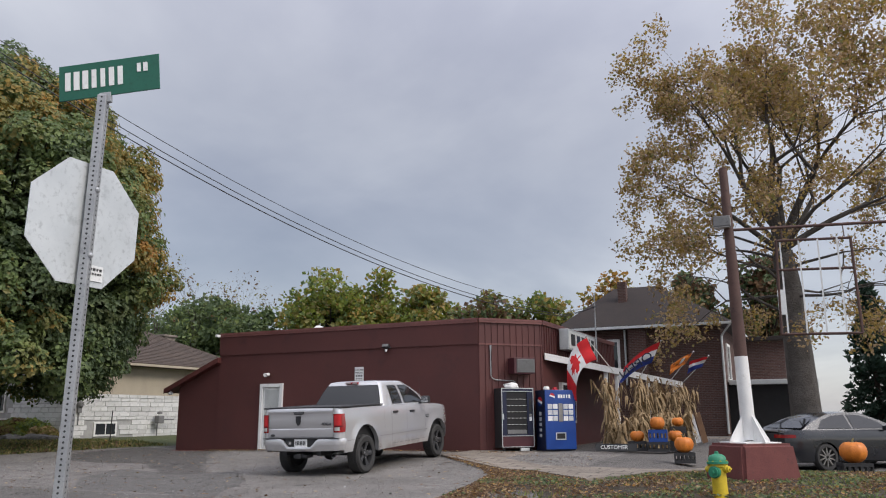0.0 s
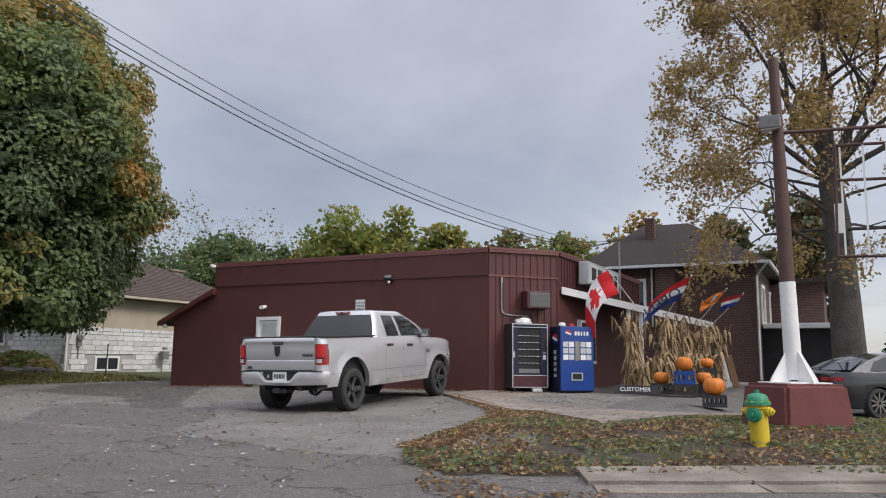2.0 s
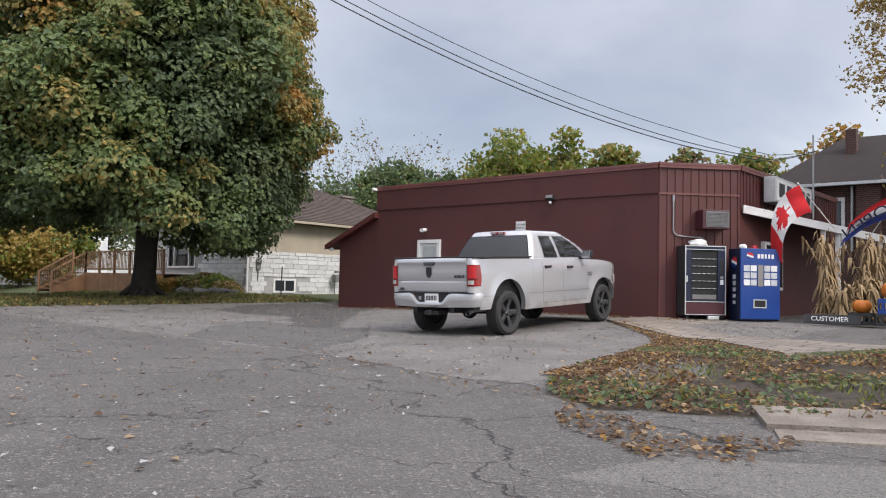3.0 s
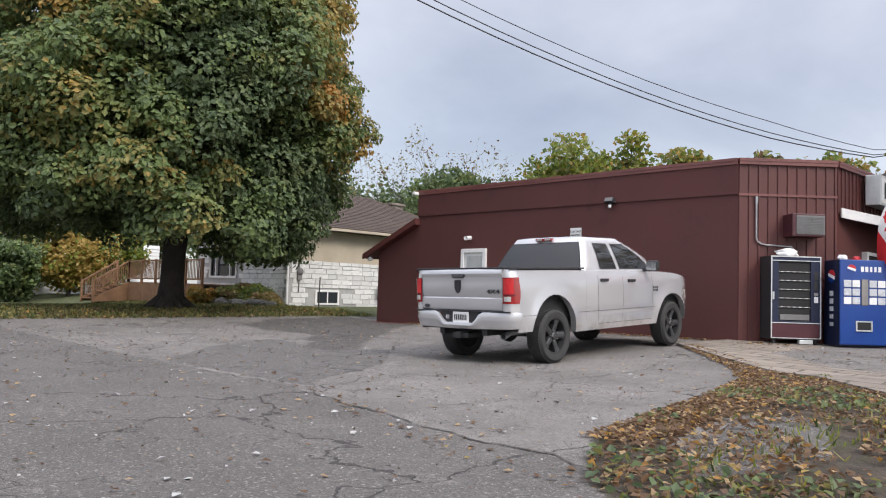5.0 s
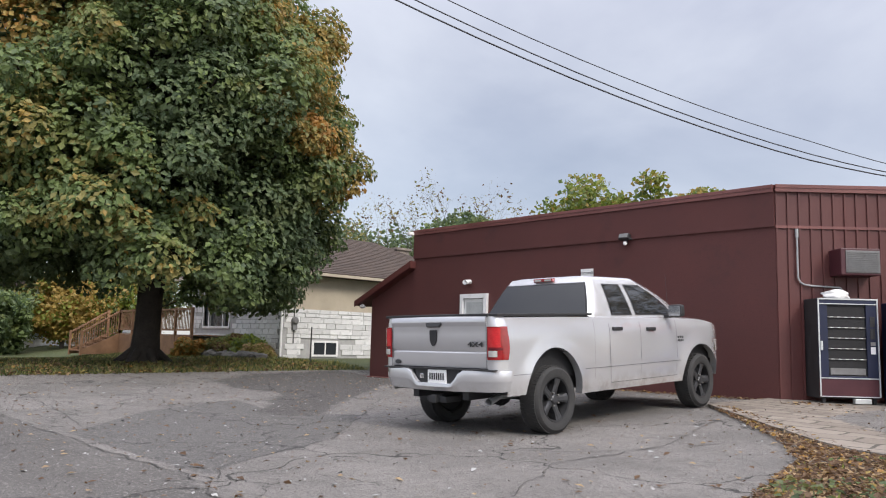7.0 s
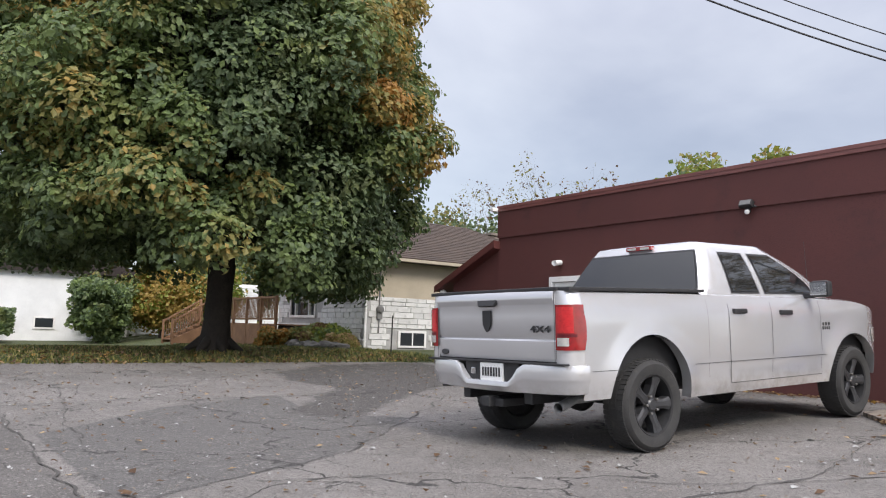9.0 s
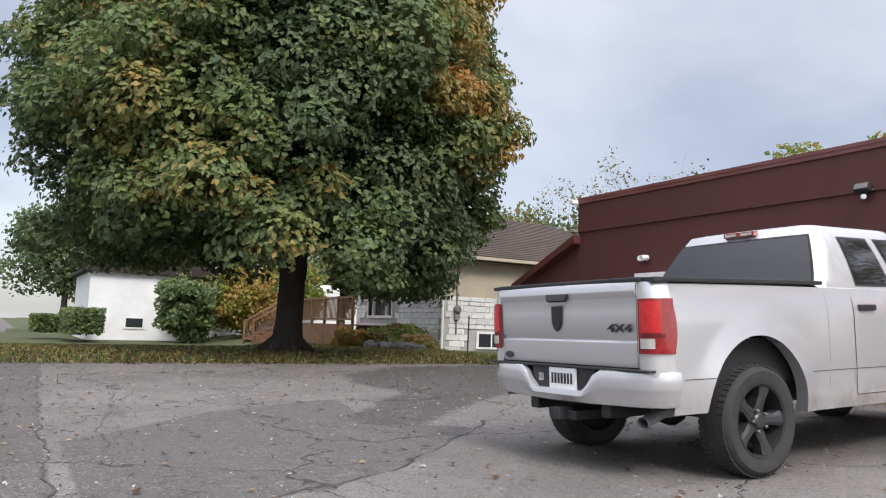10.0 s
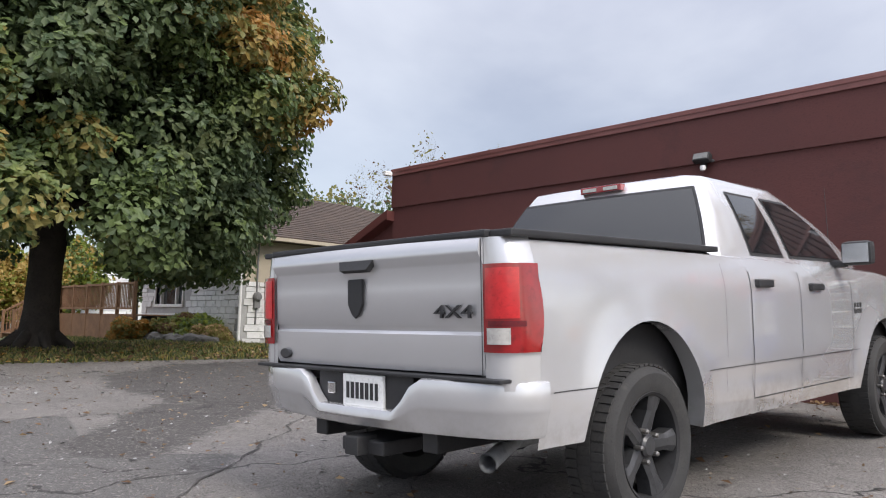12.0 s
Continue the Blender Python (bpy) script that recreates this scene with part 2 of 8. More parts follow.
M["blue"] = surface("blue_enamel", (0.006, 0.040, 0.215), (0.008, 0.055, 0.27), 1.5, 60, 0.38, 0, 0.02, 0.002, None, 0.2)
M["navy"] = surface("navy_enamel", (0.006, 0.010, 0.035), (0.008, 0.014, 0.045), 1.5, 60, 0.42, 0, 0.02)
M["maroon"] = surface("maroon_enamel", (0.055, 0.014, 0.020), (0.075, 0.020, 0.026), 2.0, 60, 0.45, 0, 0.04)
M["logo_red"] = surface("logo_red", (0.48, 0.02, 0.03), (0.52, 0.025, 0.035), 3.0, 50, 0.5, 0, 0.0)
M["flag_red"] = surface("red_flag_cloth", (0.50, 0.012, 0.018), (0.60, 0.02, 0.024), 4.0, 150, 0.85, 0, 0.1, 0.002)
M["flag_white"] = surface("white_flag_cloth", (0.66, 0.66, 0.67), (0.76, 0.76, 0.77), 4.0, 150, 0.85, 0, 0.1, 0.002)
M["flag_blue"] = surface("blue_flag_cloth", (0.018, 0.035, 0.21), (0.026, 0.05, 0.27), 4.0, 150, 0.85, 0, 0.1, 0.002)
M["flag_orange"] = surface("orange_flag_cloth", (0.60, 0.16, 0.02), (0.70, 0.22, 0.03), 4.0, 150, 0.85, 0, 0.1, 0.002)
M["pole_brown"] = surface("brown_painted_steel", (0.075, 0.040, 0.034), (0.11, 0.06, 0.05), 3.0, 40, 0.7, 0.1, 0.2, 0.004, (0.05, 0.03, 0.027))
M["grey_unit"] = surface("grey_enamel_case", (0.15, 0.15, 0.15), (0.20, 0.20, 0.20), 3.0, 50, 0.6, 0, 0.08, 0.003, (0.11, 0.10, 0.10))
M["car_paint"] = surface("dark_grey_car_paint", (0.018, 0.020, 0.026), (0.026, 0.028, 0.034), 1.5, 200, 0.28, 0.35, 0.0, 0.002, None, 0.8)
M["wire"] = surface("cable_jacket", (0.03, 0.03, 0.033), (0.045, 0.045, 0.05), 3.0, 50, 0.7, 0, 0.0)
M["shop_dark"] = surface("dark_interior", (0.012, 0.012, 0.013), (0.022, 0.022, 0.024), 2.0, 30, 0.8, 0, 0.1)
M["product"] = surface("pale_product_label", (0.45, 0.47, 0.5), (0.62, 0.64, 0.66), 14.0, 60, 0.4, 0, 0.0, 0.002, (0.2, 0.26, 0.36))
M["rock"] = surface("field_stone", (0.10, 0.095, 0.085), (0.17, 0.16, 0.145), 3.0, 25, 0.95, 0, 0.6, 0.012, (0.07, 0.07, 0.06))
M["leaf_green"] = leaf_mat("green_leaf", (0.105, 0.155, 0.062), (0.205, 0.275, 0.095), (0.245, 0.275, 0.088))
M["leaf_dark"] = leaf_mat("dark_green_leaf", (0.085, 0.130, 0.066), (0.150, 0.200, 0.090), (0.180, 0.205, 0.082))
M["leaf_yellow"] = leaf_mat("yellow_leaf", (0.33, 0.225, 0.060), (0.46, 0.33, 0.095), (0.27, 0.21, 0.07))
M["leaf_orange"] = leaf_mat("orange_leaf", (0.38, 0.20, 0.050), (0.48, 0.27, 0.070), (0.33, 0.215, 0.060))
M["leaf_olive"] = leaf_mat("olive_leaf", (0.215, 0.205, 0.066), (0.31, 0.27, 0.088), (0.17, 0.19, 0.065))
M["leaf_lime"] = leaf_mat("lime_leaf", (0.158, 0.217, 0.033), (0.240, 0.277, 0.051), (0.300, 0.270, 0.045))
M["leaf_brown"] = leaf_mat("brown_leaf", (0.115, 0.066, 0.038), (0.21, 0.125, 0.068), (0.15, 0.105, 0.07))
M["leaf_tan"] = leaf_mat("tan_leaf", (0.36, 0.25, 0.14), (0.50, 0.36, 0.20), (0.30, 0.20, 0.10))
M["needle"] = leaf_mat("conifer_needle", (0.022, 0.047, 0.032), (0.043, 0.079, 0.050), (0.032, 0.061, 0.043))
M["grass_blade"] = leaf_mat("grass_blade", (0.050, 0.080, 0.022), (0.090, 0.115, 0.034), (0.075, 0.085, 0.03))


def silver_paint():
    m, n, l, b = make_mat("silver_paint", 0.27, 0.58)
    v = obj_coord(n)
    big = noise_tex(n, l, 1.2, 4, 0.5, v)
    col = mixed(n, l, big, (0.645, 0.645, 0.66), (0.70, 0.70, 0.715))
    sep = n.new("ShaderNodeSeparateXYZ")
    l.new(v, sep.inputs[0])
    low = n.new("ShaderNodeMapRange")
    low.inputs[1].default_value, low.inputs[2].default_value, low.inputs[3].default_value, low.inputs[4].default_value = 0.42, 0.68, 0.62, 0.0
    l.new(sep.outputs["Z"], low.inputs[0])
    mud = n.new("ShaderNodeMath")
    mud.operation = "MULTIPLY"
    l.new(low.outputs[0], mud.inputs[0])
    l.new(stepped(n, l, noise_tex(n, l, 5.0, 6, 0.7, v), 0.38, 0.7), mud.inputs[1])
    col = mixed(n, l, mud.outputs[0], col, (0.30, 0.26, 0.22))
    l.new(col, b.inputs["Base Color"])
    b.inputs["Coat Weight"].default_value, b.inputs["Coat Roughness"].default_value = 1.0, 0.05
    return m


M["silver"] = silver_paint()


def brick_mat():
    m, n, l, b = make_mat("dark_brickwork", 0.9)
    v = obj_coord(n)
    sp = n.new("ShaderNodeSeparateXYZ")
    l.new(v, sp.inputs[0])
    su = n.new("ShaderNodeMath")
    su.operation = "ADD"
    l.new(sp.outputs["X"], su.inputs[0])
    l.new(sp.outputs["Y"], su.inputs[1])
    cb = n.new("ShaderNodeCombineXYZ")
    l.new(su.outputs[0], cb.inputs[0])
    l.new(sp.outputs["Z"], cb.inputs[1])
    br = n.new("ShaderNodeTexBrick")
    for k, val in (("Color1", (0.058, 0.027, 0.023, 1)), ("Color2", (0.092, 0.043, 0.036, 1)), ("Mortar", (0.13, 0.105, 0.095, 1)), ("Scale", 1.0), ("Mortar Size", 0.008), ("Brick Width", 0.215), ("Row Height", 0.073)):
        br.inputs[k].default_value = val
    l.new(cb.outputs[0], br.inputs["Vector"])
    col = mixed(n, l, stepped(n, l, noise_tex(n, l, 0.7, 6, 0.7, v), 0.52, 0.72), br.outputs["Color"], (0.075, 0.048, 0.044))
    l.new(col, b.inputs["Base Color"])
    bumped(n, l, b, br.outputs["Fac"], -0.4, 0.008)
    return m


M["brickwork"] = brick_mat()


def ground_mat():
    """Asphalt road and lot, soil, lawn and an older patch; the zones come from the sheet's own attributes, broken up by noise."""
    m, n, l, b = make_mat("ground_surface", 0.93)
    v = obj_coord(n)

    def zone(name, soft=0.35):
        a = n.new("ShaderNodeAttribute")
        a.attribute_name = name
        s = n.new("ShaderNodeMath")
        s.operation = "MULTIPLY_ADD"
        l.new(noise_tex(n, l, 3.0, 6, 0.7, v), s.inputs[0])
        s.inputs[1].default_value = soft
        l.new(a.outputs["Fac"], s.inputs[2])
        return stepped(n, l, s.outputs[0], 0.5 + soft * 0.5 - 0.08, 0.5 + soft * 0.5 + 0.08)

    grit = noise_tex(n, l, 130.0, 2, 0.7, v)
    coarse = noise_tex(n, l, 38.0, 3, 0.7, v)
    blot = noise_tex(n, l, 0.55, 6, 0.65, v)
    road = mixed(n, l, stepped(n, l, blot, 0.32, 0.68), (0.122, 0.114, 0.108), (0.165, 0.154, 0.146))
    lot = mixed(n, l, stepped(n, l, blot, 0.32, 0.68), (0.180, 0.168, 0.158), (0.285, 0.266, 0.250))
    base = mixed(n, l, zone("lot", 0.1), road, lot)
    base = mixed(n, l, zone("smooth", 0.25), base, (0.140, 0.134, 0.130))
    base = mixed(n, l, zone("patch", 0.7), base, (0.082, 0.076, 0.073))
    base = mixed(n, l, zone("apron", 0.15), base, (0.215, 0.205, 0.19))
    # worn streaks, then dark pits and pale stones of the aggregate
    mid = noise_tex(n, l, 7.0, 7, 0.75, v, 0.8)
    base = mixed(n, l, stepped(n, l, mid, 0.52, 0.74), base, (0.105, 0.096, 0.089))
    base = mixed(n, l, stepped(n, l, noise_tex(n, l, 3.1, 8, 0.8, v, 1.5), 0.55, 0.72), base, (0.27, 0.25, 0.23))
    base = mixed(n, l, stepped(n, l, grit, 0.50, 0.62), base, (0.060, 0.056, 0.053))
    base = mixed(n, l, stepped(n, l, coarse, 0.56, 0.66), base, (0.285, 0.268, 0.25))
    base = mixed(n, l, stepped(n, l, noise_tex(n, l, 55.0, 2, 0.6, v), 0.60, 0.68), base, (0.065, 0.06, 0.057))
    # cracks: cell borders bent by noise
    w = n.new("ShaderNodeTexNoise")
    w.inputs["Scale"].default_value, w.inputs["Detail"].default_value = 1.3, 5.0
    l.new(v, w.inputs["Vector"])
    ad = n.new("ShaderNodeMix")
    ad.data_type = "VECTOR"
    ad.inputs[0].default_value = 0.45
    l.new(v, ad.inputs[4])
    sc = n.new("ShaderNodeVectorMath")
    sc.operation = "SCALE"
    sc.inputs["Scale"].default_value = 5.0
    l.new(w.outputs["Color"], sc.inputs[0])
    ad2 = n.new("ShaderNodeVectorMath")
    ad2.operation = "ADD"
    l.new(v, ad2.inputs[0])
    sc.inputs["Scale"].default_value = 1.6
    l.new(sc.outputs[0], ad2.inputs[1])
    lines = []
    for scale, width in ((0.30, 0.0024), (0.9, 0.0034)):
        vo = n.new("ShaderNodeTexVoronoi")
        vo.feature = "DISTANCE_TO_EDGE"
        vo.voronoi_dimensions = "2D"
        vo.inputs["Scale"].default_value = scale
        l.new(ad2.outputs[0], vo.inputs["Vector"])
        lines.append(stepped(n, l, vo.outputs["Distance"], width, width * 2.6))
    gate = stepped(n, l, noise_tex(n, l, 0.25, 3, 0.6, v), 0.43, 0.5)
    keep = n.new("ShaderNodeMath")
    keep.operation = "MAXIMUM"
    l.new(lines[1], keep.inputs[0])
    l.new(gate, keep.inputs[1])
    both = n.new("ShaderNodeMath")
    both.operation = "MULTIPLY"
    l.new(lines[0], both.inputs[0])
    l.new(keep.outputs[0], both.inputs[1])
    base = mixed(n, l, both.outputs[0], (0.055, 0.052, 0.05), base)
    soil = mixed(n, l, stepped(n, l, noise_tex(n, l, 5.0, 6, 0.7, v), 0.4, 0.62), (0.040, 0.031, 0.023), (0.078, 0.060, 0.044))
    soil = mixed(n, l, stepped(n, l, noise_tex(n, l, 2.2, 6, 0.75, v), 0.5, 0.62), soil, (0.060, 0.058, 0.028))
    lawn = mixed(n, l, stepped(n, l, noise_tex(n, l, 1.2, 6, 0.7, v), 0.35, 0.65), (0.052, 0.072, 0.022), (0.085, 0.090, 0.034))
    lawn = mixed(n, l, stepped(n, l, noise_tex(n, l, 30.0, 3, 0.7, v), 0.5, 0.7), lawn, (0.038, 0.050, 0.018))
    hump = base
    base = mixed(n, l, zone("soil", 0.5), base, soil)
    base = mixed(n, l, zone("mound", 0.5), base, hump)
    base = mixed(n, l, zone("lawn", 0.35), base, lawn)
    l.new(base, b.inputs["Base Color"])
    hs = n.new("ShaderNodeMath")
    hs.operation = "MULTIPLY_ADD"
    l.new(both.outputs[0], hs.inputs[0])
    hs.inputs[1].default_value = 0.8
    l.new(coarse, hs.inputs[2])
    bumped(n, l, b, hs.outputs[0], 1.0, 0.03)
    return m


M["ground"] = ground_mat()


# ---- mesh helpers ----
def mesh_np(name, verts, faces, mats, idx=None, smooth=False):
    """A mesh from arrays: verts (n, 3), faces (m, k) of one size k."""
    me = bpy.data.meshes.new(name)
    verts, faces = np.asarray(verts, np.float32), np.asarray(faces, np.int32)
    k = faces.shape[1]
    me.vertices.add(len(verts))
    me.vertices.foreach_set("co", verts.ravel())
    me.loops.add(faces.size)
    me.loops.foreach_set("vertex_index", faces.ravel())
    me.polygons.add(len(faces))
    me.polygons.foreach_set("loop_start", np.arange(0, faces.size, k, dtype=np.int32))
    for m in mats:
        me.materials.append(m)
    if idx is not None:
        me.polygons.foreach_set("material_index", np.asarray(idx, np.int32))
    me.polygons.foreach_set("use_smooth", np.full(len(faces), smooth))
    me.update(calc_edges=True)
    return me


def part(name, bm, material, parent=None, label="", smooth=False):
    me = bpy.data.meshes.new(name)
    bmesh.ops.recalc_face_normals(bm, faces=bm.faces)
    bm.to_mesh(me)
    bm.free()
    for m in material if isinstance(material, (list, tuple)) else [material]:
        me.materials.append(m)
    if smooth:
        me.polygons.foreach_set("use_smooth", [True] * len(me.polygons))
        me.set_sharp_from_angle(angle=radians(38))
    ob = new(name, me)
    ob.parent = parent
    if label:
        ob["label"] = label
    return ob


def root(name, m, label, category, group="", kind=""):
    ob = new(name)
    ob.empty_display_size = 0.2
    ob.matrix_basis = m
    return tagged(ob, label, category, group, kind)


def box(bm, x0, x1, y0, y1, z0, z1, bevel=0.0, m=None, idx=0):
    vs = [bm.verts.new(p) for p in ((x0, y0, z0), (x1, y0, z0), (x1, y1, z0), (x0, y1, z0), (x0, y0, z1), (x1, y0, z1), (x1, y1, z1), (x0, y1, z1))]
    fs = [bm.faces.new([vs[i] for i in f]) for f in ((3, 2, 1, 0), (4, 5, 6, 7), (0, 1, 5, 4), (1, 2, 6, 5), (2, 3, 7, 6), (3, 0, 4, 7))]
    if bevel:
        r = bmesh.ops.bevel(bm, geom=list({e for f in fs for e in f.edges}), offset=bevel, segments=2, affect="EDGES", profile=0.6)
        fs = [f for f in r["faces"]] + [f for f in fs if f.is_valid]
        vs = list({v for f in fs for v in f.verts})
    for f in fs:
        f.material_index = idx
    if m is not None:
        bmesh.ops.transform(bm, matrix=m, verts=vs)
    return vs


def tube(bm, p0, p1, r0, r1=None, n=10, caps=True, idx=0):
    p0, p1 = Vector(p0), Vector(p1)
    r1 = r0 if r1 is None else r1
    d = (p1 - p0).normalized()
    u = d.orthogonal().normalized()
    w = d.cross(u)
    rings = []
    for p, r in ((p0, r0), (p1, r1)):
        rings.append([bm.verts.new(p + (u * math.cos(a) + w * math.sin(a)) * r) for a in (2 * math.pi * i / n for i in range(n))])
    fs = [bm.faces.new((rings[0][i], rings[0][(i + 1) % n], rings[1][(i + 1) % n], rings[1][i])) for i in range(n)]
    if caps:
        fs += [bm.faces.new(rings[0][::-1]), bm.faces.new(rings[1])]
    for f in fs:
        f.material_index = idx
    return fs


def path_tube(bm, pts, r, n=8, r1=None):
    """One tube along a line of points, tapering to r1."""
    pts = [Vector(p) for p in pts]
    r1 = r if r1 is None else r1
    rings = []
    for i, p in enumerate(pts):
        d = (pts[min(i + 1, len(pts) - 1)] - pts[max(i - 1, 0)]).normalized()
        u = d.cross(Vector((0.31, 0.27, 0.91))).normalized()
        w = d.cross(u)
        q = r + (r1 - r) * i / (len(pts) - 1)
        rings.append([bm.verts.new(p + (u * math.cos(a) + w * math.sin(a)) * q) for a in (2 * math.pi * k / n for k in range(n))])
    for a, b in zip(rings, rings[1:]):
        for k in range(n):
            bm.faces.new((a[k], a[(k + 1) % n], b[(k + 1) % n], b[k]))
    bm.faces.new(rings[0][::-1])
    bm.faces.new(rings[-1])


def lathe(bm, profile, m, n=36, caps=True):
    """Turn (radius, height) pairs about z, then lay by m."""
    rings = []
    for r, h in profile:
        rings.append([bm.verts.new(m @ Vector((r * math.cos(2 * math.pi * i / n), r * math.sin(2 * math.pi * i / n), h))) for i in range(n)])
    for a, b in zip(rings, rings[1:]):
        for i in range(n):
            bm.faces.new((a[i], a[(i + 1) % n], b[(i + 1) % n], b[i]))
    if caps and profile[0][0] > 1e-4:
        bm.faces.new(rings[0][::-1])
    if caps and profile[-1][0] > 1e-4:
        bm.faces.new(rings[-1])


def prism(bm, pts, thick, m=None, idx=0):
    """A flat outline in x, z, made thick along y (0 to thick)."""
    a = [bm.verts.new((x, 0, z)) for x, z in pts]
    b = [bm.verts.new((x, thick, z)) for x, z in pts]
    k = len(pts)
    fs = [bm.faces.new(a), bm.faces.new(b[::-1])]
    fs += [bm.faces.new((a[i], b[i], b[(i + 1) % k], a[(i + 1) % k])) for i in range(k)]
    for f in fs:
        f.material_index = idx
    if m is not None:
        bmesh.ops.transform(bm, matrix=m, verts=a + b)
    return a + b


def sheet(bm, rows, idx=0):
    """Quads between rows of points."""
    vr = [[bm.verts.new(p) for p in r] for r in rows]
    for a, b in zip(vr, vr[1:]):
        for i in range(len(a) - 1):
            f = bm.faces.new((a[i], a[i + 1], b[i + 1], b[i]))
            f.material_index = idx
    return vr


def text_mesh(name, body, size, depth, material, parent, m, label=""):
    cu = bpy.data.curves.new(name, "FONT")
    cu.body, cu.size, cu.extrude, cu.align_x, cu.align_y = body, size, depth, "CENTER", "CENTER"
    ob = bpy.data.objects.new(name, cu)
    scene.collection.objects.link(ob)
    me = bpy.data.meshes.new_from_object(ob.evaluated_get(bpy.context.evaluated_depsgraph_get()))
    bpy.data.objects.remove(ob)
    bpy.data.curves.remove(cu)
    me.materials.clear()
    me.materials.append(material)
    me.transform(m)
    out = new(name, me)
    out.parent = parent
    if label:
        out["label"] = label
    return out


def bars(name, n, width, height, material, parent, m, seed=1, label=""):
    """A row of plain bars in place of writing, in x and z on the plane y = 0."""
    rnd = random.Random(seed)
    step = width / n
    for i in range(n):
        w = step * rnd.uniform(0.5, 0.72)
        c = -width / 2 + (i + 0.5) * step
        bm = bmesh.new()
        box(bm, c - w / 2, c + w / 2, -0.002, 0.002, -height / 2, height / 2)
        bmesh.ops.transform(bm, matrix=m, verts=bm.verts)
        part(name, bm, material, parent, label)


def leaf_cloud(name, centres, size, mats, idx, rng, parent=None, up=0.5, long=1.5, facing=None):
    """Small folded leaves, one quad each, at the given places."""
    k = len(centres)
    if facing is None:
        nrm = rng.normal(size=(k, 3))
        nrm[:, 2] += up * 2
    else:
        nrm = np.array(facing)
    nrm /= np.linalg.norm(nrm, axis=1)[:, None]
    a = np.cross(nrm, rng.normal(size=(k, 3)))
    a /= np.linalg.norm(a, axis=1)[:, None] + 1e-9
    b = np.cross(nrm, a)
    s = size * rng.uniform(0.6, 1.3, size=(k, 1))
    c = np.asarray(centres)
    v = np.stack([c - a * s * long * 0.5, c + b * s * 0.5 + nrm * s * 0.15, c + a * s * long * 0.5, c - b * s * 0.5 + nrm * s * 0.15], 1).reshape(-1, 3)
    f = np.arange(4 * k).reshape(-1, 4)
    ob = new(name, mesh_np(name, v, f, mats, idx))
    ob.parent = parent
    return ob


def branch_mesh(name, segs, material, parent=None, n=6):
    """Tapered limbs from (p0, p1, r0, r1) rows, as one mesh."""
    s = np.array([[*p, *q, r0, r1] for p, q, r0, r1 in segs])
    p, q, r0, r1 = s[:, :3], s[:, 3:6], s[:, 6], s[:, 7]
    d = q - p
    d /= np.linalg.norm(d, axis=1)[:, None] + 1e-9
    ref = np.where(np.abs(d[:, 2:3]) > 0.9, [[1.0, 0, 0]], [[0, 0, 1.0]])
    u = np.cross(d, ref)
    u /= np.linalg.norm(u, axis=1)[:, None]
    w = np.cross(d, u)
    ang = 2 * np.pi * np.arange(n) / n
    ring = u[:, None] * np.cos(ang)[None, :, None] + w[:, None] * np.sin(ang)[None, :, None]
    va = p[:, None] + ring * r0[:, None, None]
    vb = q[:, None] + ring * r1[:, None, None]
    verts = np.concatenate([va, vb], 1).reshape(-1, 3)
    base = (np.arange(len(s)) * 2 * n)[:, None, None]
    i = np.arange(n)
    quad = np.stack([i, (i + 1) % n, n + (i + 1) % n, n + i], 1)[None]
    faces = (base + quad).reshape(-1, 4)
    ob = new(name, mesh_np(name, verts, faces, [material], None, True))
    ob.parent = parent
    return ob


# ---- the ground: one sheet to the horizon ----
def inside(x, y, poly, soft):
    """How far points lie within a convex or mild outline: 1 inside, 0 outside, soft over that many metres."""
    x, y = np.asarray(x, float), np.asarray(y, float)
    hit = np.zeros(x.shape, bool)
    dist = np.full(x.shape, 1e9)
    for (ax, ay), (bx, by) in zip(poly, poly[1:] + poly[:1]):
        cross = (ay > y) != (by > y)
        hit ^= cross & (x < (bx - ax) * (y - ay) / ((by - ay) or 1e-9) + ax)
        t = np.clip(((x - ax) * (bx - ax) + (y - ay) * (by - ay)) / ((bx - ax) ** 2 + (by - ay) ** 2), 0, 1)
        dist = np.minimum(dist, np.hypot(x - ax - t * (bx - ax), y - ay - t * (by - ay)))
    return np.clip(0.5 + np.where(hit, dist, -dist) / soft, 0, 1)


SOIL = [(-3.0, 8.9), (-3.75, 9.35), (-4.4, 10.5), (-4.65, 11.6), (-4.9, 13.4), (-5.15, 15.0), (-4.6, 15.9), (-3.1, 14.4), (-2.2, 16.0), (-1.0, 17.6), (9, 20.5), (14, 20), (14, 15), (0.3, 10.6), (-1.9, 9.4), (-2.5, 9.1)]
LAWN = [(-21.6, 9.0), (-21.5, 14), (-21.2, 19.5), (-20.6, 22.0), (-20.6, 70), (-90, 70), (-90, 11.5), (-40, 8.5)]
PATCH = [(-12.4, 13.6), (-14.2, 14.9), (-15.3, 15.8), (-17.0, 15.7), (-19.3, 16.5), (-20.6, 18.2), (-20.8, 21.2), (-17.5, 21.1), (-14.8, 17.6), (-12.8, 15.3), (-11.6, 14.0)]
SMOOTH = [(-8.2, 10.72), (-8.6, 10.95), (-8.95, 11.5), (-9.2, 12.2), (-9.8, 13.1), (-11.4, 14.7), (-12.0, 13.8), (-14.6, 14.4), (-13.6, 12.4), (-12.3, 11.2), (-11.9, 10.78)]
SEAM_LINE = [(-3.4, 9.3), (-4.3, 9.85), (-5.5, 9.95), (-8.5, 10.6), (-12.5, 10.65), (-16.5, 10.8), (-21.5, 11.0)]
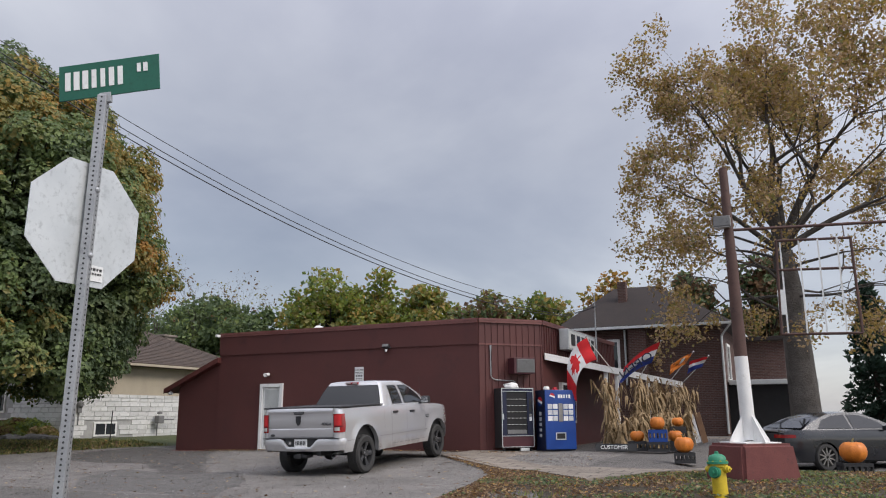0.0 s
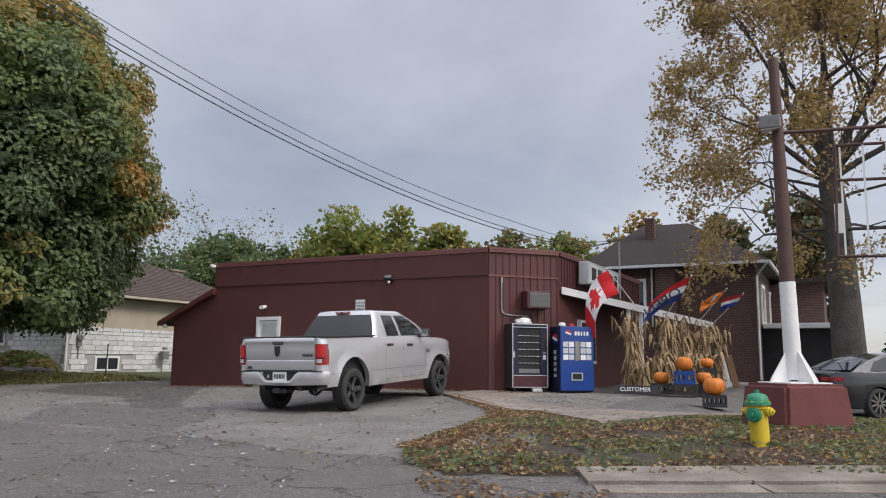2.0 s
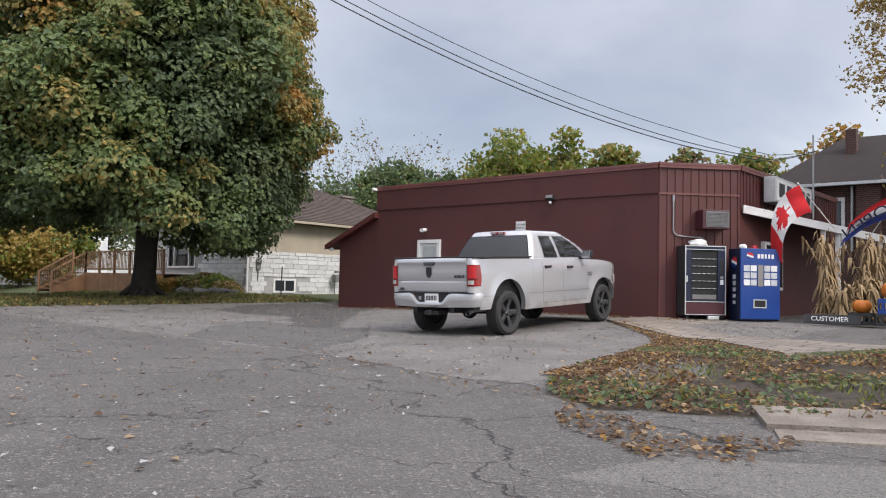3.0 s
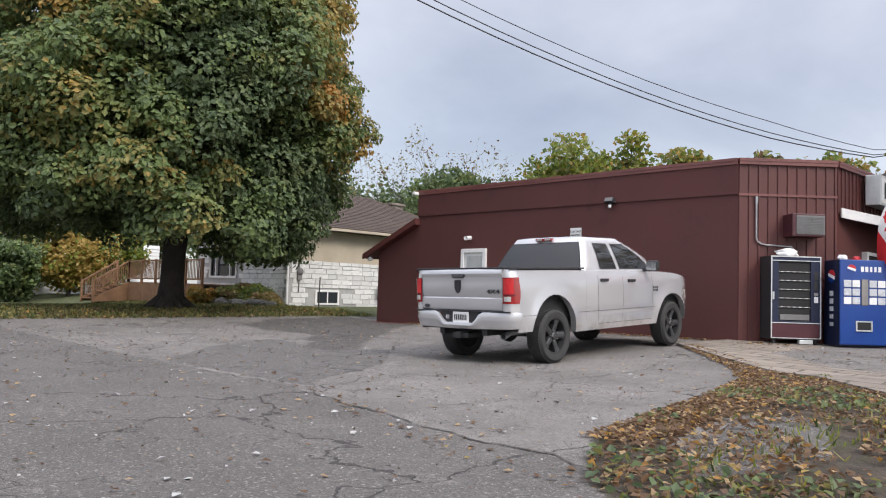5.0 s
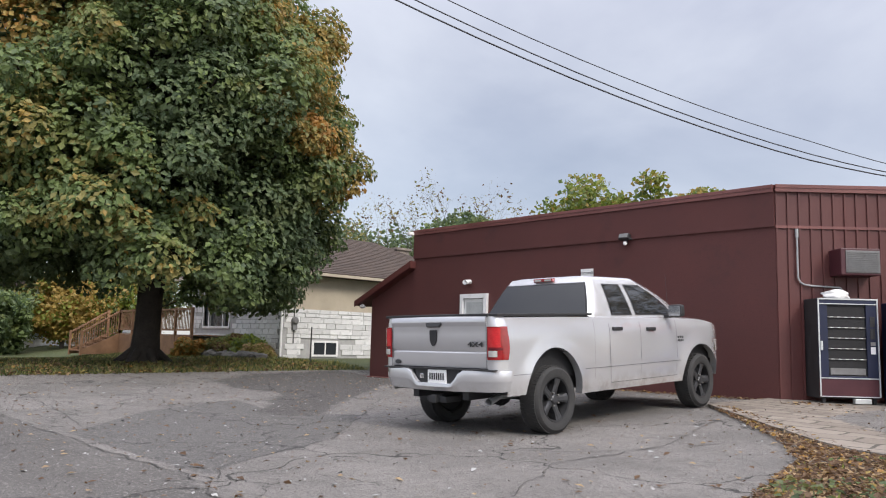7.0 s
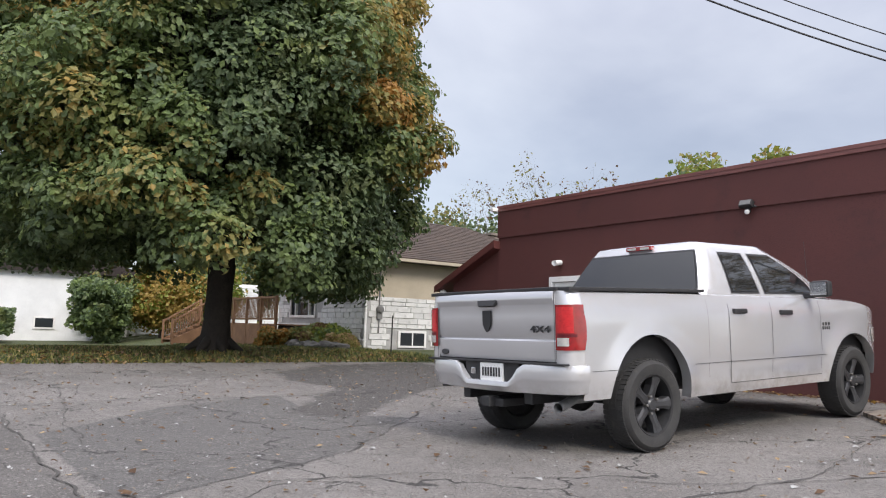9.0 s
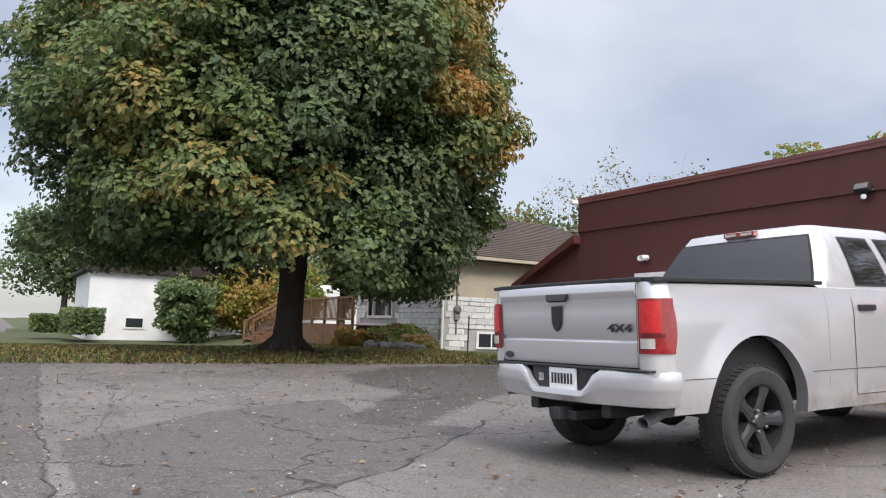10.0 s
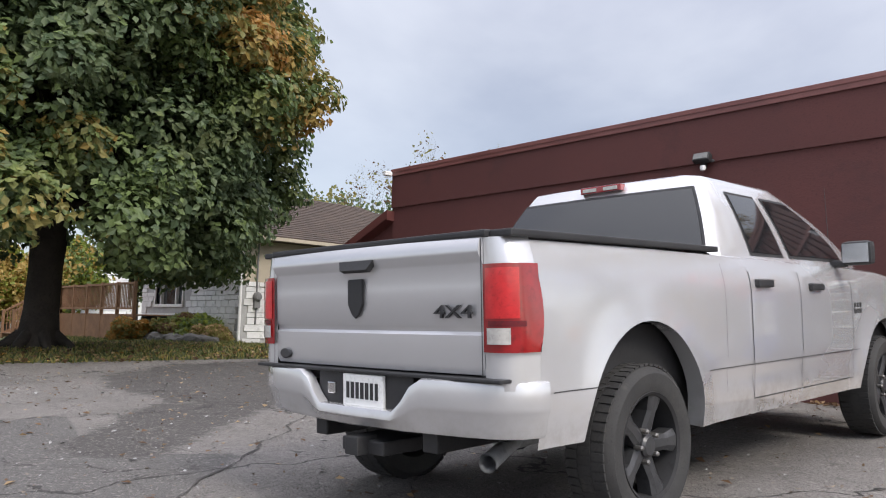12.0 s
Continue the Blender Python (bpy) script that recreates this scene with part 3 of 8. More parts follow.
LOT = SEAM_LINE + [(-22.5, 22), (-4, 22), (-4, 12)]
APRON = [(-2.2, 6.9), (-1.95, 7.9), (-0.6, 8.75), (2.0, 10.2), (6.0, 12.4), (6.5, 11.6), (1.0, 8.3)]
PAD = [(-8.3, 19.0), (-6.0, 16.7), (-3.2, 14.35), (-2.3, 15.9), (-1.0, 18.4), (-1.0, 33.0), (-8.3, 33.0)]
MOUND = [(-3.2, 9.7), (-3.9, 10.6), (-4.1, 12.2), (-3.4, 12.3), (-2.9, 10.9)]
YARD = [(-1.0, 17.4), (-1.0, 60), (30, 60), (30, 22), (9, 20.3)]


def ground_z(x, y):
    x, y = np.asarray(x, float), np.asarray(y, float)
    z = np.interp(y, [-5, 9.3, 11.5, 15.2, 18.8, 21.0, 30, 60, 200], [-0.13, -0.11, -0.08, 0.0, 0.165, 0.19, 0.28, 0.4, 0.6])
    left = np.clip((-12 - x) / 8, 0, 1)
    z = z * (1 - left) + left * np.interp(y, [-5, 11, 20, 30], [-0.12, -0.04, 0.06, 0.12])
    z = z + inside(x, y, LAWN, 3.5) * 0.24
    z = z - 0.20 * np.clip((x + 2.6) / 1.4, 0, 1) * np.clip((y - 15.4) / 3.2, 0, 1)
    z = z - 0.42 * np.clip((-27 - x) / 12, 0, 1) * np.clip((22.5 - y) / 3, 0, 1)
    z = z + inside(x, y, SOIL, 1.6) * 0.10
    return z


def knots(*runs):
    out = [np.arange(a, b, s) for a, b, s in runs]
    return np.concatenate(out + [[runs[-1][1]]])


def build_ground():
    xs = knots((-600, -80, 40), (-80, -32, 2.0), (-32, -22.5, 0.4), (-22.5, 4, 0.16), (4, 14, 0.5), (14, 80, 3), (80, 600, 40))
    ys = knots((-400, -10, 30), (-10, 3, 0.8), (3, 24, 0.16), (24, 40, 0.8), (40, 90, 4), (90, 800, 50))
    gx, gy = np.meshgrid(xs, ys)
    rng = np.random.default_rng(5)
    gz = ground_z(gx, gy)
    soil = inside(gx, gy, SOIL, 0.5)
    near = (np.abs(gx + 9) < 14) & (gy > 3) & (gy < 24)
    gz = gz + near * (soil * rng.normal(0, 0.018, gz.shape) + rng.normal(0, 0.0022, gz.shape))
    w, h = len(xs), len(ys)
    i = np.arange(w * h).reshape(h, w)
    faces = np.stack([i[:-1, :-1], i[:-1, 1:], i[1:, 1:], i[1:, :-1]], -1).reshape(-1, 4)
    me = mesh_np("ground", np.stack([gx, gy, gz], -1).reshape(-1, 3), faces, [M["ground"]], None, True)
    far = ((gx > 14) | (gy > 45) | (gx < -60)) & (gy > 12)
    for name, val in (("soil", soil), ("lawn", np.maximum(inside(gx, gy, LAWN, 0.5), far)), ("patch", inside(gx, gy, PATCH, 1.2)), ("smooth", inside(gx, gy, SMOOTH, 0.25)), ("mound", inside(gx, gy, MOUND, 0.4)), ("lot", inside(gx, gy, LOT, 0.2)), ("apron", inside(gx, gy, APRON, 0.25))):
        at = me.attributes.new(name, "FLOAT", "POINT")
        at.data.foreach_set("value", np.asarray(val, np.float32).ravel())
    tagged(new("ground", me), "grey cracked asphalt lot and road with soil and lawn", "ground", "", "structure")


build_ground()

# the tarred seam where the lot meets the road, and the long cracks across the lot
CRACKS = [
    ("road_seam", "dark open seam between road and lot", 0.026, SEAM_LINE),
    ("lot_crack", "long dark crack between two layers of asphalt", 0.020, [(-8.2, 10.72), (-8.6, 10.95), (-8.95, 11.5), (-9.2, 12.2), (-9.8, 13.1), (-11.4, 14.75), (-13.2, 16.5)]),
    ("lot_crack", "thin crooked crack across the pale asphalt", 0.014, [(-18.3, 12.0), (-15.2, 11.6), (-12.4, 11.15), (-11.0, 11.05)]),
    ("lot_crack", "thin crack in the asphalt beside the truck", 0.014, [(-7.4, 17.6), (-6.8, 15.2), (-6.9, 13.4), (-6.2, 12.0), (-6.4, 10.6)]),
    ("lot_crack", "thin crack from the forecourt towards the road", 0.012, [(-6.1, 16.6), (-7.0, 14.4), (-8.4, 12.9), (-8.9, 11.4)]),
]
for name, label, wide, line in CRACKS:
    bm = bmesh.new()
    rows = []
    for (ax, ay), (bx, by) in zip(line, line[1:]):
        ln = math.hypot(bx - ax, by - ay)
        nx, ny = -(by - ay) / ln, (bx - ax) / ln
        k = max(2, int(ln / 0.09))
        for j in range(k):
            x, y = ax + (bx - ax) * j / k, ay + (by - ay) * j / k
            o = 0.09 * noise.noise((x * 2.3, y * 2.3, 1.0)) + 0.03 * noise.noise((x * 9, y * 9, 2.0))
            w = 0.003 + wide * abs(noise.noise((x * 1.7, y * 1.7, 4.0)))
            x, y = x + nx * o, y + ny * o
            z = float(ground_z(x, y)) + 0.008
            rows.append([(x - nx * w, y - ny * w, z), (x + nx * w, y + ny * w, z)])
    sheet(bm, rows)
    tagged(part(name, bm, M["tar"]), label, "crack", "", "structure")


def slab(name, poly, top, thick, material, label, category):
    """A low slab that follows the ground, its edges worn."""
    bm = bmesh.new()
    fine = []
    for (ax, ay), (bx, by) in zip(poly, poly[1:] + poly[:1]):
        k = max(1, int(math.hypot(bx - ax, by - ay) / 0.35))
        fine += [(ax + (bx - ax) * j / k + random.uniform(-0.02, 0.02), ay + (by - ay) * j / k + random.uniform(-0.02, 0.02)) for j in range(k)]
    up = [bm.verts.new((x, y, float(ground_z(x, y)) + top)) for x, y in fine]
    lo = [bm.verts.new((x, y, float(ground_z(x, y)) + top - thick)) for x, y in fine]
    f = bm.faces.new(up)
    for j in range(len(fine)):
        bm.faces.new((up[j], lo[j], lo[(j + 1) % len(fine)], up[(j + 1) % len(fine)]))
    bmesh.ops.triangulate(bm, faces=[f])
    return tagged(part(name, bm, material), label, category, "", "structure")


slab("pavement_pad", PAD, 0.05, 0.3, M["paver"], "worn cracked paving before the shop front", "pavement")
WALK_DIR = Vector((0.87, 0.49, 0)).normalized()
for k in range(8):
    a = Vector((-1.75, 9.12, 0)) + WALK_DIR * (1.45 * k)
    b = a + WALK_DIR * 1.43
    side = Vector((-WALK_DIR.y, WALK_DIR.x, 0)) * 0.62
    slab("pavement_walk", [tuple(a.xy), tuple(b.xy), tuple((b + side).xy), tuple((a + side).xy)], 0.04, 0.25, M["concrete"], "cracked pale concrete walk slab by the road", "pavement")
    kerb = Vector((-WALK_DIR.y, WALK_DIR.x, 0)) * 0.30
    c, d = a - kerb, b - kerb
    slab("kerb_stone", [tuple(c.xy), tuple(d.xy), tuple((b - side * 0.02).xy), tuple((a - side * 0.02).xy)], 0.012, 0.25, M["concrete"], "worn low concrete kerb at the road edge", "kerb")


# ---- the red shop ----
A, B, C, D = Vector((-8.09, 21.17, 0)), Vector((-6.65, 22.62, 0)), Vector((-6.45, 31.0, 0)), Vector((-17.66, 21.17, 0))
WALL_TOP, SEAM = 3.93, 3.24
shop = root("shop_building", pose(0, 0, 0), "low dark red painted shop with flat parapet roof", "building")


def wall_prism(bm, p, q, z0, z1, thick, out=0.0):
    """A wall from p to q, its outer face to the right of the way, made thick inward."""
    d = (q - p).normalized()
    nrm = Vector((d.y, -d.x, 0))
    a, b = p + nrm * out, q + nrm * out
    c, e = q - nrm * thick, p - nrm * thick
    lo = [bm.verts.new((v.x, v.y, z0)) for v in (a, b, c, e)]
    hi = [bm.verts.new((v.x, v.y, z1)) for v in (a, b, c, e)]
    bm.faces.new(lo[::-1])
    bm.faces.new(hi)
    for i in range(4):
        bm.faces.new((lo[i], lo[(i + 1) % 4], hi[(i + 1) % 4], hi[i]))


DOOR_X0, DOOR_X1, DOOR_TOP = -15.80, -15.02, 2.18
bm = bmesh.new()
wall_prism(bm, D, Vector((DOOR_X0, 21.17, 0)), -0.1, SEAM, 0.22)
wall_prism(bm, Vector((DOOR_X1, 21.17, 0)), A, -0.1, SEAM, 0.22)
wall_prism(bm, Vector((DOOR_X0, 21.17, 0)), Vector((DOOR_X1, 21.17, 0)), DOOR_TOP, SEAM, 0.22)
part("wall", bm, M["red_stucco"], shop)
bm = bmesh.new()
wall_prism(bm, D, A, SEAM, WALL_TOP, 0.22, 0.035)
part("upper_wall", bm, M["red_stucco"], shop)
bm = bmesh.new()
wall_prism(bm, A, B, 0.0, WALL_TOP, 0.2)
part("chamfer_wall", bm, M["red_metal"], shop)
bm = bmesh.new()
wall_prism(bm, B, C, 0.0, WALL_TOP, 0.2)
part("porch_wall", bm, M["red_metal"], shop)
bm = bmesh.new()
wall_prism(bm, C, Vector((-17.66, 31.0, 0)), 0.0, WALL_TOP, 0.2)
wall_prism(bm, Vector((-17.66, 31.0, 0)), D + Vector((0, 0.24, 0)), 0.0, WALL_TOP, 0.2)
part("back_wall", bm, M["red_stucco"], shop)
bm = bmesh.new()
vs = [bm.verts.new((v.x, v.y, z)) for z in (3.55, 3.65) for v in (D + Vector((0.2, 0.2, 0)), A + Vector((-0.1, 0.2, 0)), B + Vector((-0.2, 0, 0)), C + Vector((-0.2, -0.2, 0)), Vector((-17.4, 30.8, 0)))]
bm.faces.new(vs[5:])
bm.faces.new(vs[:5][::-1])
for i in range(5):
    bm.faces.new((vs[i], vs[(i + 1) % 5], vs[5 + (i + 1) % 5], vs[5 + i]))
part("roof", bm, M["shingle_dark"], shop)
for p, q in ((D, A), (A, B), (B, C)):
    bm = bmesh.new()
    wall_prism(bm, p, q, WALL_TOP, WALL_TOP + 0.06, 0.26, 0.07)
    wall_prism(bm, p, q, WALL_TOP - 0.07, WALL_TOP + 0.001, -0.045, 0.06)
    part("parapet_cap", bm, M["red_cap"], shop, "lighter red metal flashing")
# battens of the metal siding
for p, q, step in ((A, B, 0.20), (B, C, 0.22)):
    d = (q - p).normalized()
    nrm = Vector((d.y, -d.x, 0))
    k = int((q - p).length / step)
    for i in range(k + 1):
        c = p + d * min(0.03 + i * step, (q - p).length - 0.03)
        bm = bmesh.new()
        wall_prism(bm, c - d * 0.018, c + d * 0.018, 0.2 if p is A else 2.9, WALL_TOP - 0.08, -0.001, 0.024)
        part("batten", bm, M["red_metal"], shop)
bm = bmesh.new()
wall_prism(bm, A, B, SEAM - 0.03, SEAM + 0.02, -0.001, 0.03)
part("belt_strip", bm, M["red_cap"], shop)
# low front step strip along the lean-to and wall
bm = bmesh.new()
box(bm, -19.8, -17.9, 20.95, 21.30, -0.05, 0.10, 0.015)
part("step", bm, M["red_base"], shop)
# side door
bm = bmesh.new()
for x0, x1, z0, z1 in ((DOOR_X0 - 0.06, DOOR_X0 + 0.04, 0.1, DOOR_TOP + 0.07), (DOOR_X1 - 0.04, DOOR_X1 + 0.06, 0.1, DOOR_TOP + 0.07), (DOOR_X0 + 0.042, DOOR_X1 - 0.042, DOOR_TOP - 0.04, DOOR_TOP + 0.07)):
    box(bm, x0, x1, 21.10, 21.24, z0, z1, 0.006)
part("door_frame", bm, M["white_paint"], shop, "white painted frame")
door = part("door", (lambda b: (box(b, DOOR_X0 + 0.05, DOOR_X1 - 0.05, 21.17, 21.21, 0.15, DOOR_TOP - 0.05, 0.004), b)[1])(bmesh.new()), M["sign_white"], shop, "white storm door")
bm = bmesh.new()
box(bm, DOOR_X0 + 0.12, DOOR_X1 - 0.12, 21.155, 21.168, 1.05, DOOR_TOP - 0.13)
box(bm, DOOR_X0 + 0.12, DOOR_X1 - 0.12, 21.155, 21.168, 0.28, 0.90)
part("door_glass", bm, M["alu"], door, "pale frosted pane")

# lean-to at the end of the shop
leanto = root("lean_to", pose(0, 0, 0), "dark red lean-to shed against the shop", "shed")
LY = 21.20
bm = bmesh.new()
prism(bm, [(-19.42, -0.05), (-17.67, -0.05), (-17.67, 2.95), (-19.42, 2.20)], 6.0, pose(0, LY, 0))
part("wall", bm, M["red_stucco"], leanto)
bm = bmesh.new()
prism(bm, [(-19.85, 2.02), (-17.60, 2.985), (-17.60, 3.17), (-19.85, 2.20)], 6.3, pose(0, LY - 0.22, 0))
part("roof", bm, M["red_metal"], leanto)
bm = bmesh.new()
prism(bm, [(-19.90, 1.98), (-17.55, 2.99), (-17.55, 3.15), (-19.90, 2.14)], 0.03, pose(0, LY - 0.262, 0.02))
part("fascia", bm, M["red_metal"], leanto)
soffit = root("soffit_lamp", pose(-19.72, LY - 0.1, 1.96), "small white lamp under the lean-to eave", "lamp")
bm = bmesh.new()
lathe(bm, [(0.02, 0.12), (0.075, 0.08), (0.085, 0.03), (0.05, 0.0), (0.0, -0.005)], pose(0, 0, 0), 16)
part("shade", bm, M["white_paint"], soffit, "", True)

# porch of the shop
porch = root("porch_roof", pose(0, 0, 0), "sagging lean porch roof with white fascia on white posts", "porch")
P0, P1, P2 = Vector((-6.6, 22.7, 2.98)), Vector((-3.67, 29.0, 2.30)), Vector((-6.5, 30.5, 3.0))
bm = bmesh.new()
up = [bm.verts.new(v) for v in (P0, P1, P2)]
lo = [bm.verts.new(v - Vector((0, 0, 0.1))) for v in (P0, P1, P2)]
bm.faces.new(up)
bm.faces.new(lo[::-1])
for i in range(3):
    bm.faces.new((up[i], lo[i], lo[(i + 1) % 3], up[(i + 1) % 3]))
part("roof", bm, M["shingle_dark"], porch)
bm = bmesh.new()
d = (P1 - P0).normalized()
o = Vector((d.y, -d.x, 0)).normalized() * 0.035
q = [P0 + o, P1 + o + d * 0.1]
vs = [bm.verts.new(v) for v in (q[0] + Vector((0, 0, 0.04)), q[1] + Vector((0, 0, 0.04)), q[1] + Vector((0, 0, -0.16)), q[0] + Vector((0, 0, -0.16)))]
vs += [bm.verts.new(v.co - o) for v in vs]
for f in ((0, 1, 2, 3), (7, 6, 5, 4), (0, 4, 5, 1), (1, 5, 6, 2), (2, 6, 7, 3), (3, 7, 4, 0)):
    bm.faces.new([vs[i] for i in f])
part("fascia", bm, M["white_paint"], porch, "white fascia board")
for t in (0.42, 0.50, 0.74, 0.80, 0.96):
    c = P0.lerp(P1, t) - o * 2
    g = float(ground_z(c.x, c.y)) + 0.04
    bm = bmesh.new()
    box(bm, c.x - 0.055, c.x + 0.055, c.y - 0.055, c.y + 0.055, g, c.z - 0.1, 0.006)
    part("post", bm, M["white_paint"], porch)
# shop window and door behind the porch
bm = bmesh.new()
box(bm, -6.62, -6.50, 24.1, 25.6, 0.95, 2.2)
win = part("window", bm, M["white_paint"], shop)
bm = bmesh.new()
box(bm, -6.52, -6.485, 24.2, 24.82, 1.03, 2.12)
box(bm, -6.52, -6.485, 24.88, 25.5, 1.03, 2.12)
part("pane", bm, M["pane"], win)


# ---- the pickup ----
TRUCK = pose(-9.17, 15.22, 0.0, 2.75, -0.6, 1.2)
WB = 3.57
ARCH = 0.565
REAR = -0.12


def truck_low(y):
    """Lower edge of the body side along its length, with the two wheel arches."""
    z = 0.50 if y < 0 else (0.43 if y < WB else 0.46)
    for c in (REAR, WB):
        if abs(y - c) < ARCH:
            z = max(z, 0.42 + math.sqrt(ARCH**2 - (y - c) ** 2) * (1.07 if c == REAR else 0.95))
    return z


def truck_top(y):
    if y < 2.9:
        return 1.395 - 0.014 * max(0, y)
    return 1.354 - 0.035 * (y - 2.9) - 0.16 * max(0, y - 3.5) ** 2 - 0.35 * max(0, y - 4.1) ** 2


def truck_half(y, z):
    """Half the body's width at a height: fullest at the shoulder, tucked in below and above."""
    w = 0.985 - 0.055 * max(0, (z - 1.14) / 0.26) ** 2 - 0.045 * max(0, (0.72 - z) / 0.3) ** 1.5
    for c in (REAR, WB):
        r = math.hypot(y - c, z - 0.405)
        w += 0.026 * max(0, 1 - abs(r - ARCH) / 0.22) ** 1.5 * (1 if z > 0.42 else 0)
    w -= 0.24 * max(0, (y - 3.9) / 0.63) ** 2.2 + 0.025 * max(0, (-0.9 - y) / 0.3) ** 2
    if 0.62 < z < 0.72 and ARCH < y < WB - ARCH:
        w -= 0.012
    return w


def side_columns():
    ys = set(np.round(np.linspace(-0.98, 4.53, 60), 3))
    for c in (REAR, WB):
        ys |= set(np.round(c + ARCH * np.sin(np.linspace(-math.pi / 2, math.pi / 2, 23)), 3))
    return sorted(ys)


def wheel(parent, x, y, side):
    """A wide tyre on a dark five-spoke rim; side is 1 or -1."""
    m = Matrix.Translation((x, y, 0.405)) @ pose(0, 0, 0, 0, 90 * side, 0)
    bm = bmesh.new()
    lathe(bm, [(0.262, -0.13), (0.30, -0.136), (0.36, -0.138), (0.388, -0.115), (0.402, -0.07), (0.405, 0.0), (0.402, 0.07), (0.388, 0.115), (0.36, 0.138), (0.30, 0.136), (0.262, 0.12), (0.255, 0.0), (0.262, -0.13)], m, 56, False)
    w = part("wheel", bm, M["rubber"], parent, "", True)
    bm = bmesh.new()
    for i in range(56):
        for row, h0 in ((0, -0.11), (1, -0.035), (0, 0.04)):
            a = 2 * math.pi * (i + 0.5 * row) / 56
            mm = m @ pose(0, 0, 0, 0, 0, math.degrees(a))
            box(bm, 0.396, 0.4065, -0.017, 0.017, h0, h0 + 0.066, 0, mm)
    tagged(part("tread_block", bm, M["rubber"], w), kind="stuff")
    # near-black dish: the deep shade between the spokes is put into its colour
    bm = bmesh.new()
    lathe(bm, [(0.272, 0.118), (0.266, 0.128), (0.250, 0.118), (0.244, 0.05), (0.238, -0.10), (0.0, -0.11)], m, 48, False)
    part("rim", bm, M["shop_dark"], w, "alloy rim dish with the shade behind its spokes in the colour", True)
    for i in range(5):
        bm = bmesh.new()
        mm = m @ pose(0, 0, 0, 0, 0, 72 * i + 18)
        rows = []
        for r, hw, h in ((0.03, 0.046, 0.085), (0.09, 0.046, 0.092), (0.17, 0.040, 0.104), (0.252, 0.062, 0.114)):
            rows.append([mm @ Vector(p) for p in ((r, -hw, h - 0.09), (r, -hw, h - 0.014), (r, -hw * 0.45, h), (r, hw * 0.45, h), (r, hw, h - 0.014), (r, hw, h - 0.09))])
        sheet(bm, rows)
        part("spoke", bm, M["rim"], w, "", False)
    bm = bmesh.new()
    lathe(bm, [(0.058, 0.060), (0.058, 0.100), (0.045, 0.112), (0.0, 0.114)], m, 24)
    part("hub_cap", bm, M["rim"], w, "", True)
    for i in range(5):
        bm = bmesh.new()
        lathe(bm, [(0.013, 0.07), (0.013, 0.112), (0.008, 0.120), (0.0, 0.121)], m @ pose(0.078 * math.cos(2 * math.pi * i / 5 + 0.94), 0.078 * math.sin(2 * math.pi * i / 5 + 0.94), 0), 8)
        part("lug_nut", bm, M["steel"], w)
    return w


